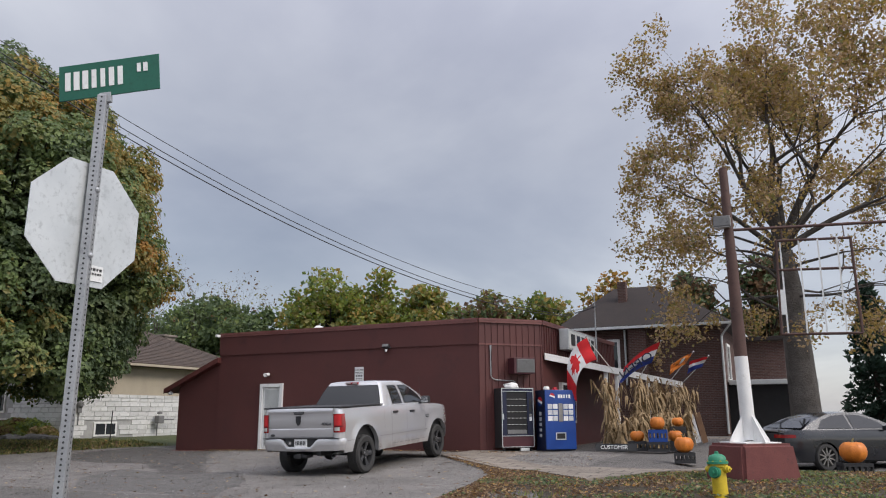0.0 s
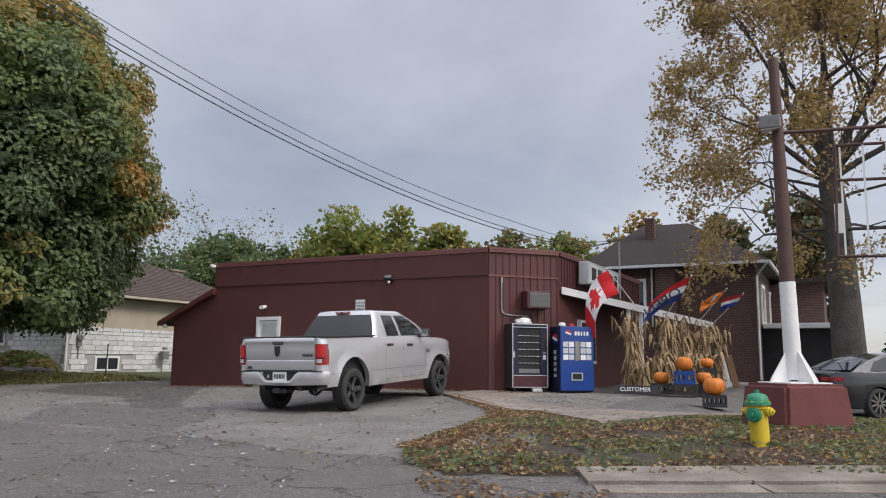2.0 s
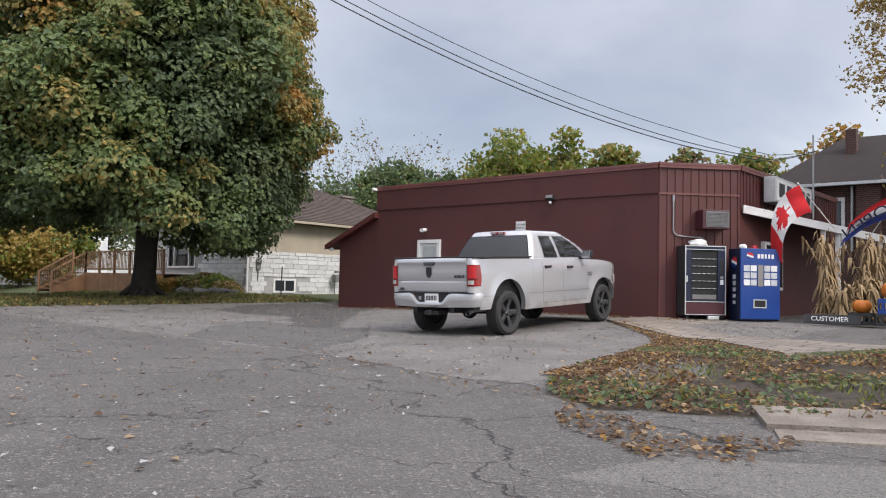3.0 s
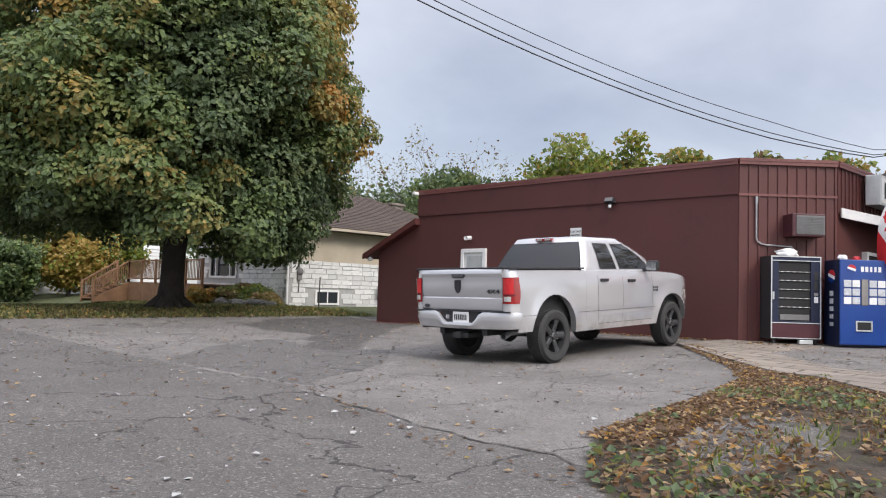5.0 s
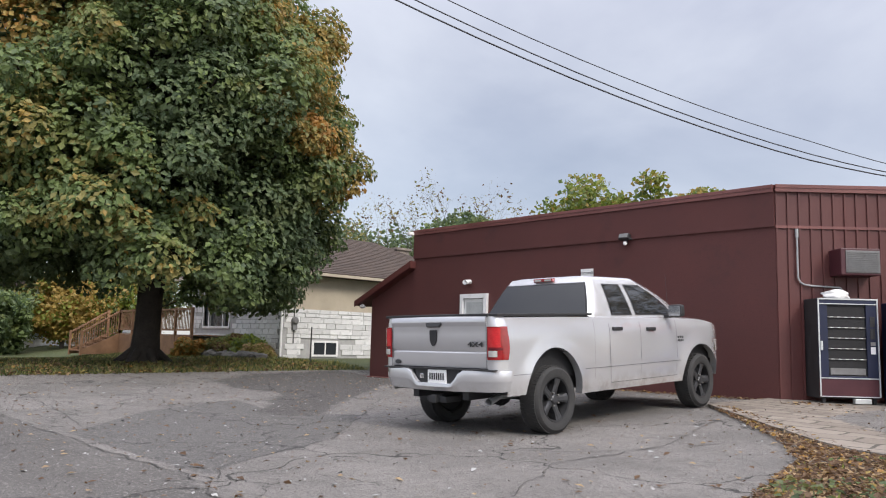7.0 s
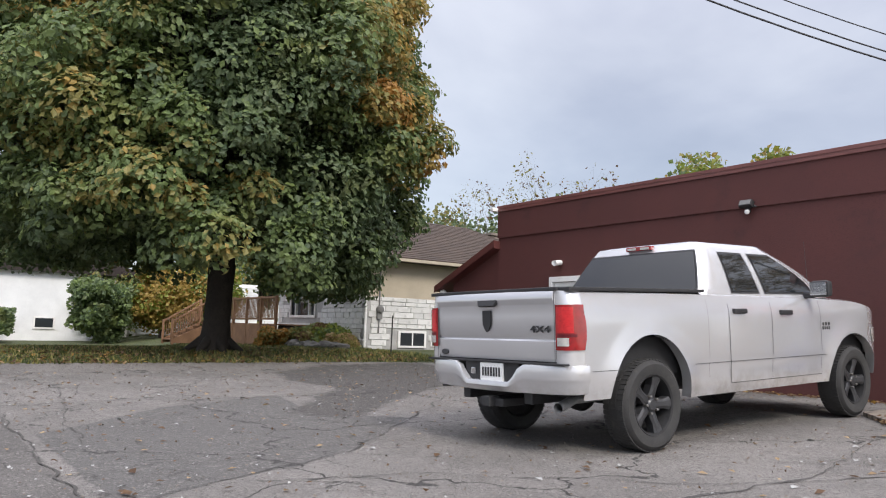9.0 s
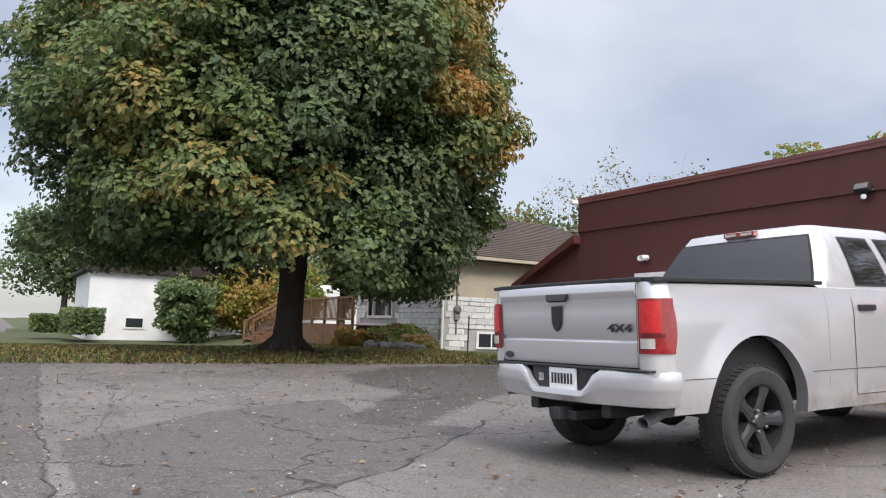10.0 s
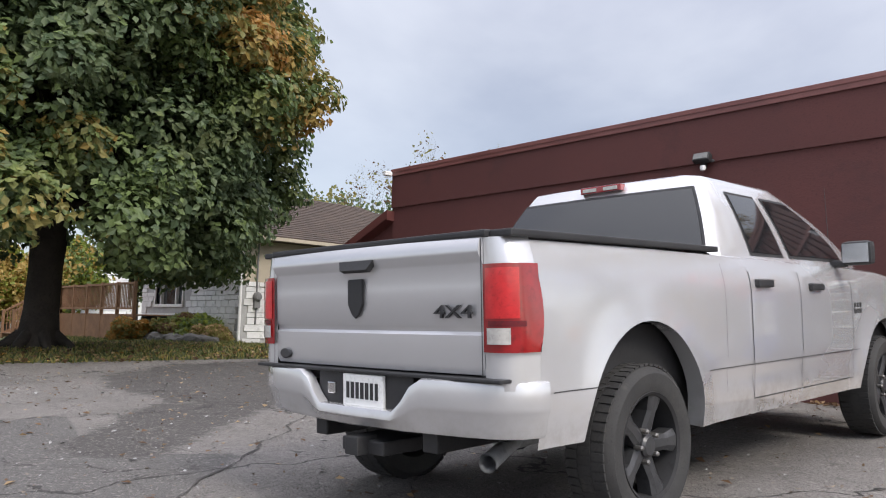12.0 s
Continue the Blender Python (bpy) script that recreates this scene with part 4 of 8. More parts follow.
def build_truck():
    t = root("pickup_truck", TRUCK, "silver quad-cab pickup truck parked nose to the red wall", "truck")
    cols = side_columns()
    vv = np.linspace(0, 1, 15)
    # body shell: both sides, hood, front
    bm = bmesh.new()
    for s in (1, -1):
        rows = []
        for v in vv:
            row = []
            for y in cols:
                lo, hi = truck_low(y), truck_top(y)
                z = lo + (hi - lo) * v
                row.append((s * truck_half(y, z), y, z))
            rows.append(row)
        # rolled-over top edge
        rows.append([(s * (truck_half(y, truck_top(y)) - 0.03), y, truck_top(y) + 0.016) for y in cols])
        rows.append([(s * (truck_half(y, truck_top(y)) - 0.075), y, truck_top(y) + 0.016) for y in cols])
        sheet(bm, rows if s > 0 else rows[::-1])
        # arch lips turned inward
        for c in (REAR, WB):
            ys = [y for y in cols if abs(y - c) <= ARCH + 0.002]
            sheet(bm, [[(s * truck_half(y, truck_low(y)), y, truck_low(y)) for y in ys], [(s * (truck_half(y, truck_low(y)) - 0.10), y, truck_low(y) + 0.01) for y in ys]])
    hood = []
    for y in np.linspace(2.75, 4.53, 16):
        w = truck_half(y, truck_top(y)) - 0.07
        hood.append([(w * u, y, truck_top(y) + 0.012 + 0.05 * (1 - abs(u) ** 2.2)) for u in np.linspace(-1, 1, 13)])
    sheet(bm, hood)
    front = []
    for z in np.linspace(0.46, truck_top(4.53), 8):
        w = truck_half(4.53, z)
        front.append([(w * u, 4.53 + 0.09 * (1 - u * u), z) for u in np.linspace(-1, 1, 11)])
    sheet(bm, front)
    bmesh.ops.remove_doubles(bm, verts=bm.verts, dist=0.002)
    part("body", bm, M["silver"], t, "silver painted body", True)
    # dark floor, wheel wells, chassis
    bm = bmesh.new()
    box(bm, -0.80, 0.80, -1.0, 4.4, 0.52, 0.70)
    box(bm, -0.86, -0.5, -0.55, 0.55, 0.66, 1.0)
    box(bm, 0.5, 0.86, -0.55, 0.55, 0.66, 1.0)
    box(bm, -0.86, -0.5, WB - 0.55, WB + 0.5, 0.66, 1.0)
    box(bm, 0.5, 0.86, WB - 0.55, WB + 0.5, 0.66, 1.0)
    part("underbody", bm, M["shop_dark"], t)
    bm = bmesh.new()
    for x in (-0.42, 0.42):
        box(bm, x - 0.05, x + 0.05, -1.1, 4.3, 0.44, 0.58, 0.01)
    tube(bm, (-0.8, 0, 0.405), (0.8, 0, 0.405), 0.05, 0.05, 12)
    lathe(bm, [(0.04, -0.14), (0.13, -0.07), (0.15, 0), (0.13, 0.07), (0.04, 0.14)], pose(0, 0, 0.405, 90), 16)
    tube(bm, (-0.8, WB, 0.405), (0.8, WB, 0.405), 0.045, 0.045, 12)
    for x in (-0.55, 0.55):
        tube(bm, (x, -0.15, 0.42), (x, -0.28, 0.9), 0.035, 0.035, 10)
    part("chassis", bm, M["black"], t)
    # bed cover and rails
    bm = bmesh.new()
    box(bm, -0.86, 0.86, -1.06, 0.72, 1.385, 1.43, 0.012)
    part("bed_cover", bm, M["black"], t, "black soft bed cover")
    for s in (1, -1):
        bm = bmesh.new()
        box(bm, *sorted((s * 0.83, s * 0.955)), -1.12, 0.74, 1.405, 1.437, 0.008)
        part("bed_rail", bm, M["black"], t)
    bm = bmesh.new()
    box(bm, -0.83, 0.83, -1.15, -1.06, 1.408, 1.44, 0.01)
    part("tailgate_cap", bm, M["black"], t)
    # tailgate, pressed with a step and a shallow fold
    bm = bmesh.new()
    prof = [(-1.085, 0.805), (-1.130, 0.815), (-1.140, 0.85), (-1.142, 0.985), (-1.130, 1.00), (-1.135, 1.02), (-1.143, 1.03), (-1.146, 1.20), (-1.146, 1.292), (-1.150, 1.304), (-1.172, 1.338), (-1.174, 1.350), (-1.166, 1.388), (-1.150, 1.412), (-1.10, 1.416)]
    sheet(bm, [[(x, y + 0.012 * (x / 0.8) ** 2, z) for x in np.linspace(-0.80, 0.80, 17)] for y, z in prof])
    for s in (-1, 1):
        sheet(bm, [[(s * 0.80, y + 0.012, z) for y, z in prof], [(s * 0.80, -1.06, z) for y, z in prof]])
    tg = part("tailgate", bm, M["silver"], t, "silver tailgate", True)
    bm = bmesh.new()
    prism(bm, [(-0.135, 0.0), (-0.105, -0.052), (0.105, -0.052), (0.135, 0.0)], 0.03, pose(-0.02, -1.176, 1.345, -24))
    part("tailgate_handle", bm, M["black"], tg)
    bm = bmesh.new()
    prism(bm, [(-0.068, 0.11), (0.068, 0.11), (0.066, -0.03), (0.035, -0.085), (0.0, -0.11), (-0.035, -0.085), (-0.066, -0.03)], 0.016, pose(-0.045, -1.163, 1.155) @ Matrix.Scale(0.90, 4))
    bmesh.ops.bevel(bm, geom=bm.edges[:], offset=0.004, segments=2, affect="EDGES")
    part("emblem", bm, M["black"], tg, "black shield emblem")
    text_mesh("badge_text", "4X4", 0.105, 0.006, M["black"], tg, pose(0.635, -1.150, 1.085, 90) @ Matrix.Diagonal((1.35, 0.8, 1, 1)), "black 4X4 badge")
    bm = bmesh.new()
    lathe(bm, [(0.055, 0), (0.055, 0.008), (0.045, 0.012), (0, 0.012)], pose(-0.70, -1.135, 0.865, 90) @ Matrix.Diagonal((1, 0.5, 1, 1)), 20)
    part("oval_badge", bm, M["rim"], tg)
    # tail lamps wrap the corners
    for s in (1, -1):
        rows = []
        for z in np.linspace(0.915, 1.29, 11):
            f = (z - 0.915) / 0.375
            wrap = [(0.806, -1.142), (0.86, -1.150), (0.912, -1.140), (0.952, -1.110), (0.977 - 0.004 * f, -1.06), (0.992 - 0.012 * f * f, -0.985), (0.994 - 0.016 * f * f, -0.960 - 0.050 * f**4 - 0.035 * (1 - f) ** 5)]
            rows.append([(s * (x + 0.003), y, z) for x, y in wrap])
        bm = bmesh.new()
        sheet(bm, rows)
        lamp = part("tail_lamp", bm, M["lamp_red"], t, "red tail lamp", True)
        bm = bmesh.new()
        sheet(bm, [[(s * (x + 0.006), y - 0.004, z) for x, y in ((0.83, -1.149), (0.87, -1.153), (0.912, -1.143), (0.940, -1.122))] for z in (0.950, 0.975, 1.005, 1.018)])
        part("reverse_lens", bm, M["lamp_clear"], lamp, "clear reversing lens", True)
        # brighter red panel: the highlight on the lens's upper half, put into colour
        bm = bmesh.new()
        sheet(bm, [[(s * (x + 0.0055), y - 0.0035, z) for x, y in ((0.822, -1.146), (0.87, -1.151), (0.912, -1.141), (0.946, -1.116), (0.964, -1.088))] for z in (1.058, 1.12, 1.19, 1.272)])
        part("lens_highlight", bm, M["lamp_highlight"], lamp, "upper red lens zone with its bright highlight in the colour", True)
        bm = bmesh.new()
        sheet(bm, [[(s * (x + 0.0055), y - 0.0035, z) for x, y in ((0.835, -1.147), (0.87, -1.151), (0.912, -1.141), (0.95, -1.112), (0.976, -1.06))] for z in (1.024, 1.036, 1.048)])
        part("lens_band", bm, M["lamp_red_dark"], lamp, "dark red band", True)
        bm = bmesh.new()
        sheet(bm, [[(s * 0.800, -1.1465, z) for z in (0.80, 1.40)], [(s * 0.806, -1.1465, z) for z in (0.80, 1.40)]])
        part("gap_line", bm, M["black"], t)
        # body corner behind the lamp, closing the rear
        bm = bmesh.new()
        rows = []
        for z in [*np.linspace(0.755, 1.385, 11), 1.405]:
            k = (truck_half(-0.98, z) - 0.80) / 0.185
            rows.append([(s * (0.80 + (x - 0.80) * k), y, z) for x, y in ((0.802, -1.126), (0.86, -1.134), (0.905, -1.126), (0.940, -1.103), (0.968, -1.055), (0.985, -0.975))])
        rows.append([(x * 0.96, y + 0.02, 1.412) for x, y, z in rows[-1]])
        sheet(bm, rows)
        part("corner_panel", bm, M["silver"], t, "", True)
    # rear bumper: one band swept round the corners, lowered in the middle for the plate
    plan = [(0.0, -1.214), (0.15, -1.214), (0.28, -1.213), (0.34, -1.212), (0.40, -1.210), (0.47, -1.206), (0.60, -1.194), (0.72, -1.178), (0.82, -1.158), (0.90, -1.128), (0.955, -1.088), (0.99, -1.035), (1.004, -0.985), (1.006, -0.948)]
    plan = [(-x, y) for x, y in plan[:0:-1]] + plan
    rows = []
    for i, (x, y) in enumerate(plan):
        a, b = Vector(plan[max(i - 1, 0)]), Vector(plan[min(i + 1, len(plan) - 1)])
        d = (b - a).normalized()
        out = Vector((d.y, -d.x))
        top = 0.632 + 0.160 * min(max((abs(x) - 0.30) / 0.13, 0), 1)
        bot = 0.532 + 0.016 * abs(x)
        h = top - bot
        rows.append([(x - out.x * p, y - out.y * p, bot + h * f) for f, p in ((1.0, 0.055), (1.0, 0.016), (0.975, 0.004), (0.92, 0.0), (0.55, -0.003), (0.46, 0.004), (0.38, 0.014), (0.10, 0.026), (0.02, 0.036), (0.0, 0.07))])
    bm = bmesh.new()
    sheet(bm, rows)
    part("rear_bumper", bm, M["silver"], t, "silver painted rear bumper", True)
    bm = bmesh.new()
    box(bm, -0.37, 0.37, -1.150, -1.06, 0.615, 0.795, 0.01)
    box(bm, -0.93, 0.93, -1.180, -1.06, 0.789, 0.806, 0.006)
    part("bumper_step", bm, M["black"], t)
    bm = bmesh.new()
    box(bm, -0.135, 0.175, -1.172, -1.151, 0.62, 0.785, 0.006)
    plate = part("number_plate", bm, M["sign_white"], t, "white number plate")
    bars("plate_bar", 7, 0.26, 0.08, M["black"], plate, pose(0.02, -1.1745, 0.705), 3)
    bm = bmesh.new()
    box(bm, -0.275, -0.215, -1.165, -1.148, 0.675, 0.735, 0.006)
    part("trailer_socket", bm, M["chrome"], t)
    bm = bmesh.new()
    box(bm, -0.16, 0.16, -1.16, -0.9, 0.40, 0.47, 0.01)
    box(bm, -0.05, 0.05, -1.23, -1.1, 0.40, 0.49, 0.008)
    part("hitch", bm, M["black"], t)
    bm = bmesh.new()
    for a, b in (((0.52, 0.2, 0.47), (0.60, -0.72, 0.47)), ((0.60, -0.72, 0.47), (0.76, -1.08, 0.435))):
        tube(bm, a, b, 0.042, 0.042, 14, False)
        tube(bm, a, b, 0.037, 0.037, 14, False)
    part("exhaust_pipe", bm, M["galv"], t, "dull steel exhaust pipe", True)

    # cab greenhouse: belt to roof
    belt = [(0.74, 1.33), (0.80, 1.335), (1.4, 1.34), (2.0, 1.345), (2.55, 1.35), (3.02, 1.36)]

    def cab_ring(f):
        """An outline of the cab at a share f of the way from belt to roof, as (half width, rear y, front y, z)."""
        w = 0.935 - 0.19 * f - 0.055 * f * f
        return w, 0.74 + 0.30 * f, 3.24 - 0.94 * f + 0.10 * math.sin(math.pi * f), 1.365 + 0.54 * f

    rows = []
    for f in (0, 0.15, 0.3, 0.45, 0.6, 0.75, 0.88, 0.96, 1.0):
        w, y0, y1, z = cab_ring(f)
        z += 0.012 * math.sin(f * math.pi)
        ring = [(-w * 0.0, y0, z)]
        k = 8
        ring = [(w * u, y0 - 0.03 * (1 - u * u), z) for u in np.linspace(0, 0.93, 6)]
        ring += [(w, y0 + 0.07 + (y1 - y0 - 0.2) * u, z) for u in np.linspace(0, 1, 10)]
        ring += [(w * u, y1 + 0.10 * (1 - u * u), z) for u in np.linspace(0.92, -0.92, 11)]
        ring += [(-w, y1 - 0.13 - (y1 - y0 - 0.2) * u, z) for u in np.linspace(0, 1, 10)]
        ring += [(-w * u, y0 - 0.03 * (1 - u * u), z) for u in np.linspace(0.93, 0, 6)]
        rows.append(ring)
    for shrink, dz in ((0.965, 0.028), (0.86, 0.044), (0.55, 0.058), (0.0, 0.064)):
        c = (0.0, 1.47)
        rows.append([(p[0] * shrink, c[1] + (p[1] - c[1]) * shrink, cab_ring(1)[3] + dz) for p in rows[8]])
    bm = bmesh.new()
    sheet(bm, rows)
    bmesh.ops.remove_doubles(bm, verts=bm.verts, dist=0.001)
    cab = part("cab", bm, M["silver"], t, "silver cab", True)

    def skin(f, u, which, off):
        """A point on the cab's skin: which side, share f up, share or metre u along."""
        w, y0, y1, z = cab_ring(f)
        z += 0.012 * math.sin(f * math.pi)
        if which == "rear":
            return (w * u, y0 - 0.03 * (1 - u * u) - off, z + off * 0.3)
        if which == "front":
            return (w * u, y1 + 0.10 * (1 - u * u) + off, z + off * 0.4)
        s = 1 if which == "right" else -1
        return (s * (w + off), u, z + off * 0.3)

    bm = bmesh.new()
    sheet(bm, [[skin(f, u, "rear", 0.009) for u in np.linspace(-0.925, 0.925, 9)] for f in np.linspace(0.06, 0.86, 6)])
    part("rear_window", bm, M["glass"], cab, "dark tinted rear window", True)
    bm = bmesh.new()
    sheet(bm, [[skin(f, u, "rear", 0.004) for u in np.linspace(-0.95, 0.95, 9)] for f in (0.02, 0.25, 0.5, 0.75, 0.90)])
    part("window_seal", bm, M["black"], cab, "", True)
    bm = bmesh.new()
    sheet(bm, [[skin(f, u, "front", 0.008) for u in np.linspace(-0.88, 0.88, 9)] for f in np.linspace(0.08, 0.92, 6)])
    part("windscreen", bm, M["glass"], cab, "", True)
    for which in ("right", "left"):
        for (r0, r1, g0, g1), nm in (((1.26, 1.73, 1.32, 1.71), "rear"), ((1.87, 2.72, 1.86, 2.24), "front")):
            # lower edge r0..r1, upper edge g0..g1
            bm = bmesh.new()
            rows = []
            for f in np.linspace(0.10, 0.83, 7):
                h = (f - 0.10) / 0.73
                a, b = r0 + (g0 - r0) * h, r1 + (g1 - r1) * h
                if nm == "front":
                    b = 2.83 - 0.57 * h**1.4
                rows.append([skin(f, a + (b - a) * u, which, 0.008) for u in np.linspace(0, 1, 6)])
            sheet(bm, rows)
            part("door_window", bm, M["glass"], cab, "tinted side window", True)
            bm = bmesh.new()
            rows = []
            for f in np.linspace(0.065, 0.87, 5):
                h = (f - 0.10) / 0.73
                a, b = r0 + (g0 - r0) * h - 0.02, (r1 + (g1 - r1) * h if nm == "rear" else 2.83 - 0.57 * max(h, 0) ** 1.4) + 0.025
                rows.append([skin(f, a + (b - a) * u, which, 0.004) for u in np.linspace(0, 1, 4)])
            sheet(bm, rows)
            part("window_trim", bm, M["black"], cab)
    # whip aerial on the wing
    bm = bmesh.new()
    tube(bm, (0.80, 2.98, 1.33), (0.80, 2.98, 1.40), 0.016, 0.008, 8)
    tube(bm, (0.80, 2.98, 1.39), (0.80, 2.93, 2.02), 0.0035, 0.002, 6)
    part("aerial", bm, M["black"], t, "thin black whip aerial")
    # third brake lamp
    bm = bmesh.new()
    box(bm, -0.165, 0.165, 0.965, 1.06, 1.885, 1.932, 0.008)
    brake = part("brake_lamp", bm, M["lamp_red"], t, "red high brake lamp")
    for x in (-0.085, 0.085):
        bm = bmesh.new()
        box(bm, x - 0.055, x + 0.055, 0.958, 0.966, 1.896, 1.920)
        part("cargo_lens", bm, M["lamp_clear"], brake)
    # door lines, handles, mirrors, badges
    for s in (1, -1):
        def strip(pts, w=0.007, name="gap_line"):
            b = bmesh.new()
            rows = [[(s * (truck_half(y, z) + 0.0025), y + dy * w, z + dz * w) for dy, dz in ((-nz, ny), (nz, -ny))] for (y, z), (ny, nz) in pts]
            sheet(b, rows)
            part(name, b, M["black"], t)
        up = [((y, z), (0, 1)) for y, z in zip([1.09] * 9 + [1.10, 1.12], list(np.linspace(1.30, 0.72, 9)) + [0.60, 0.52])]
        strip([((y, z), (0, 1)) for (y, z), _ in up], 0.004)
        strip([((1.86, z), (0, 1)) for z in np.linspace(1.31, 0.54, 10)], 0.003)
        strip([((2.86, z), (0, 1)) for z in np.linspace(1.33, 0.54, 10)], 0.003)
        strip([((y, 0.525), (1, 0)) for y in np.linspace(1.12, 2.86, 12)], 0.003)
        strip([((y, 0.735), (1, 0)) for y in np.linspace(0.50, 2.95, 16)], 0.0025)
        strip([((y, 0.735), (1, 0)) for y in np.linspace(-0.90, -0.50, 5)], 0.0025)
        strip([((0.742, z), (0, 1)) for z in np.linspace(1.34, 0.60, 8)], 0.0015)
        for y, z in ((1.27, 1.222), (2.13, 1.205)):
            bm = bmesh.new()
            w = truck_half(y, z)
            box(bm, *sorted((s * (w - 0.02), s * (w + 0.032))), y - 0.11, y + 0.11, z - 0.022, z + 0.028, 0.012)
            part("door_handle", bm, M["black"], t, "black door handle")
        bm = bmesh.new()
        box(bm, *sorted((s * 1.0, s * 1.22)), 2.60, 2.72, 1.37, 1.55, 0.045)
        mir = part("mirror", bm, M["black"], t, "black door mirror")
        bm = bmesh.new()
        box(bm, *sorted((s * 1.02, s * 1.20)), 2.594, 2.60, 1.39, 1.53)
        part("mirror_glass", bm, M["chrome"], mir)
        bm = bmesh.new()
        box(bm, *sorted((s * 0.90, s * 1.03)), 2.62, 2.70, 1.36, 1.41, 0.012)
        part("mirror_arm", bm, M["black"], mir)
        for z, n in ((1.075, 3), (1.028, 4)):
            w = truck_half(2.95, z)
            bars("side_badge", n, 0.19, 0.034, M["black"], t, pose(s * (w + 0.002), 2.98, z, 0, 0, 90), 4, "dark side badge")
        bm = bmesh.new()
        sheet(bm, [[(s * (truck_half(y, z) + 0.010), y, z) for y in np.linspace(4.05, 4.5, 16)] for z in (0.84, 0.93, 1.01)])
        part("headlamp", bm, M["lamp_clear"], t, "", True)
        for y in (REAR, WB):
            wheel(t, s * 0.865, y, s)
    bm = bmesh.new()
    box(bm, -0.58, 0.58, 4.58, 4.64, 0.70, 1.00, 0.02)
    part("grille", bm, M["black"], t)
    return t


build_truck()


# ---- trees ----
def grow(rng, p, d, length, r, depth, segs, tips, spread=0.6, lift=0.15, kids=(2, 4), shrink=0.72):
    """Recursive limbs: adds (p0, p1, r0, r1) to segs and twig points to tips."""
    steps = 3
    for i in range(steps):
        d = d + rng.normal(0, 0.12, 3) + np.array([0, 0, lift * 0.3])
        d /= np.linalg.norm(d)
        q = p + d * length / steps
        r1 = r * (0.86 if depth > 0 else 0.7)
        segs.append((p, q, r, r1))
        if depth <= 1:
            tips.append((p + q) / 2)
        p, r = q, r1
    if depth == 0:
        tips.append(p)
        return
    for _ in range(rng.integers(*kids)):
        e = d + rng.normal(0, spread, 3)
        e[2] += lift
        e /= np.linalg.norm(e)
        grow(rng, p, e, length * shrink * rng.uniform(0.8, 1.15), r * 0.68, depth - 1, segs, tips, spread, lift, kids, shrink)


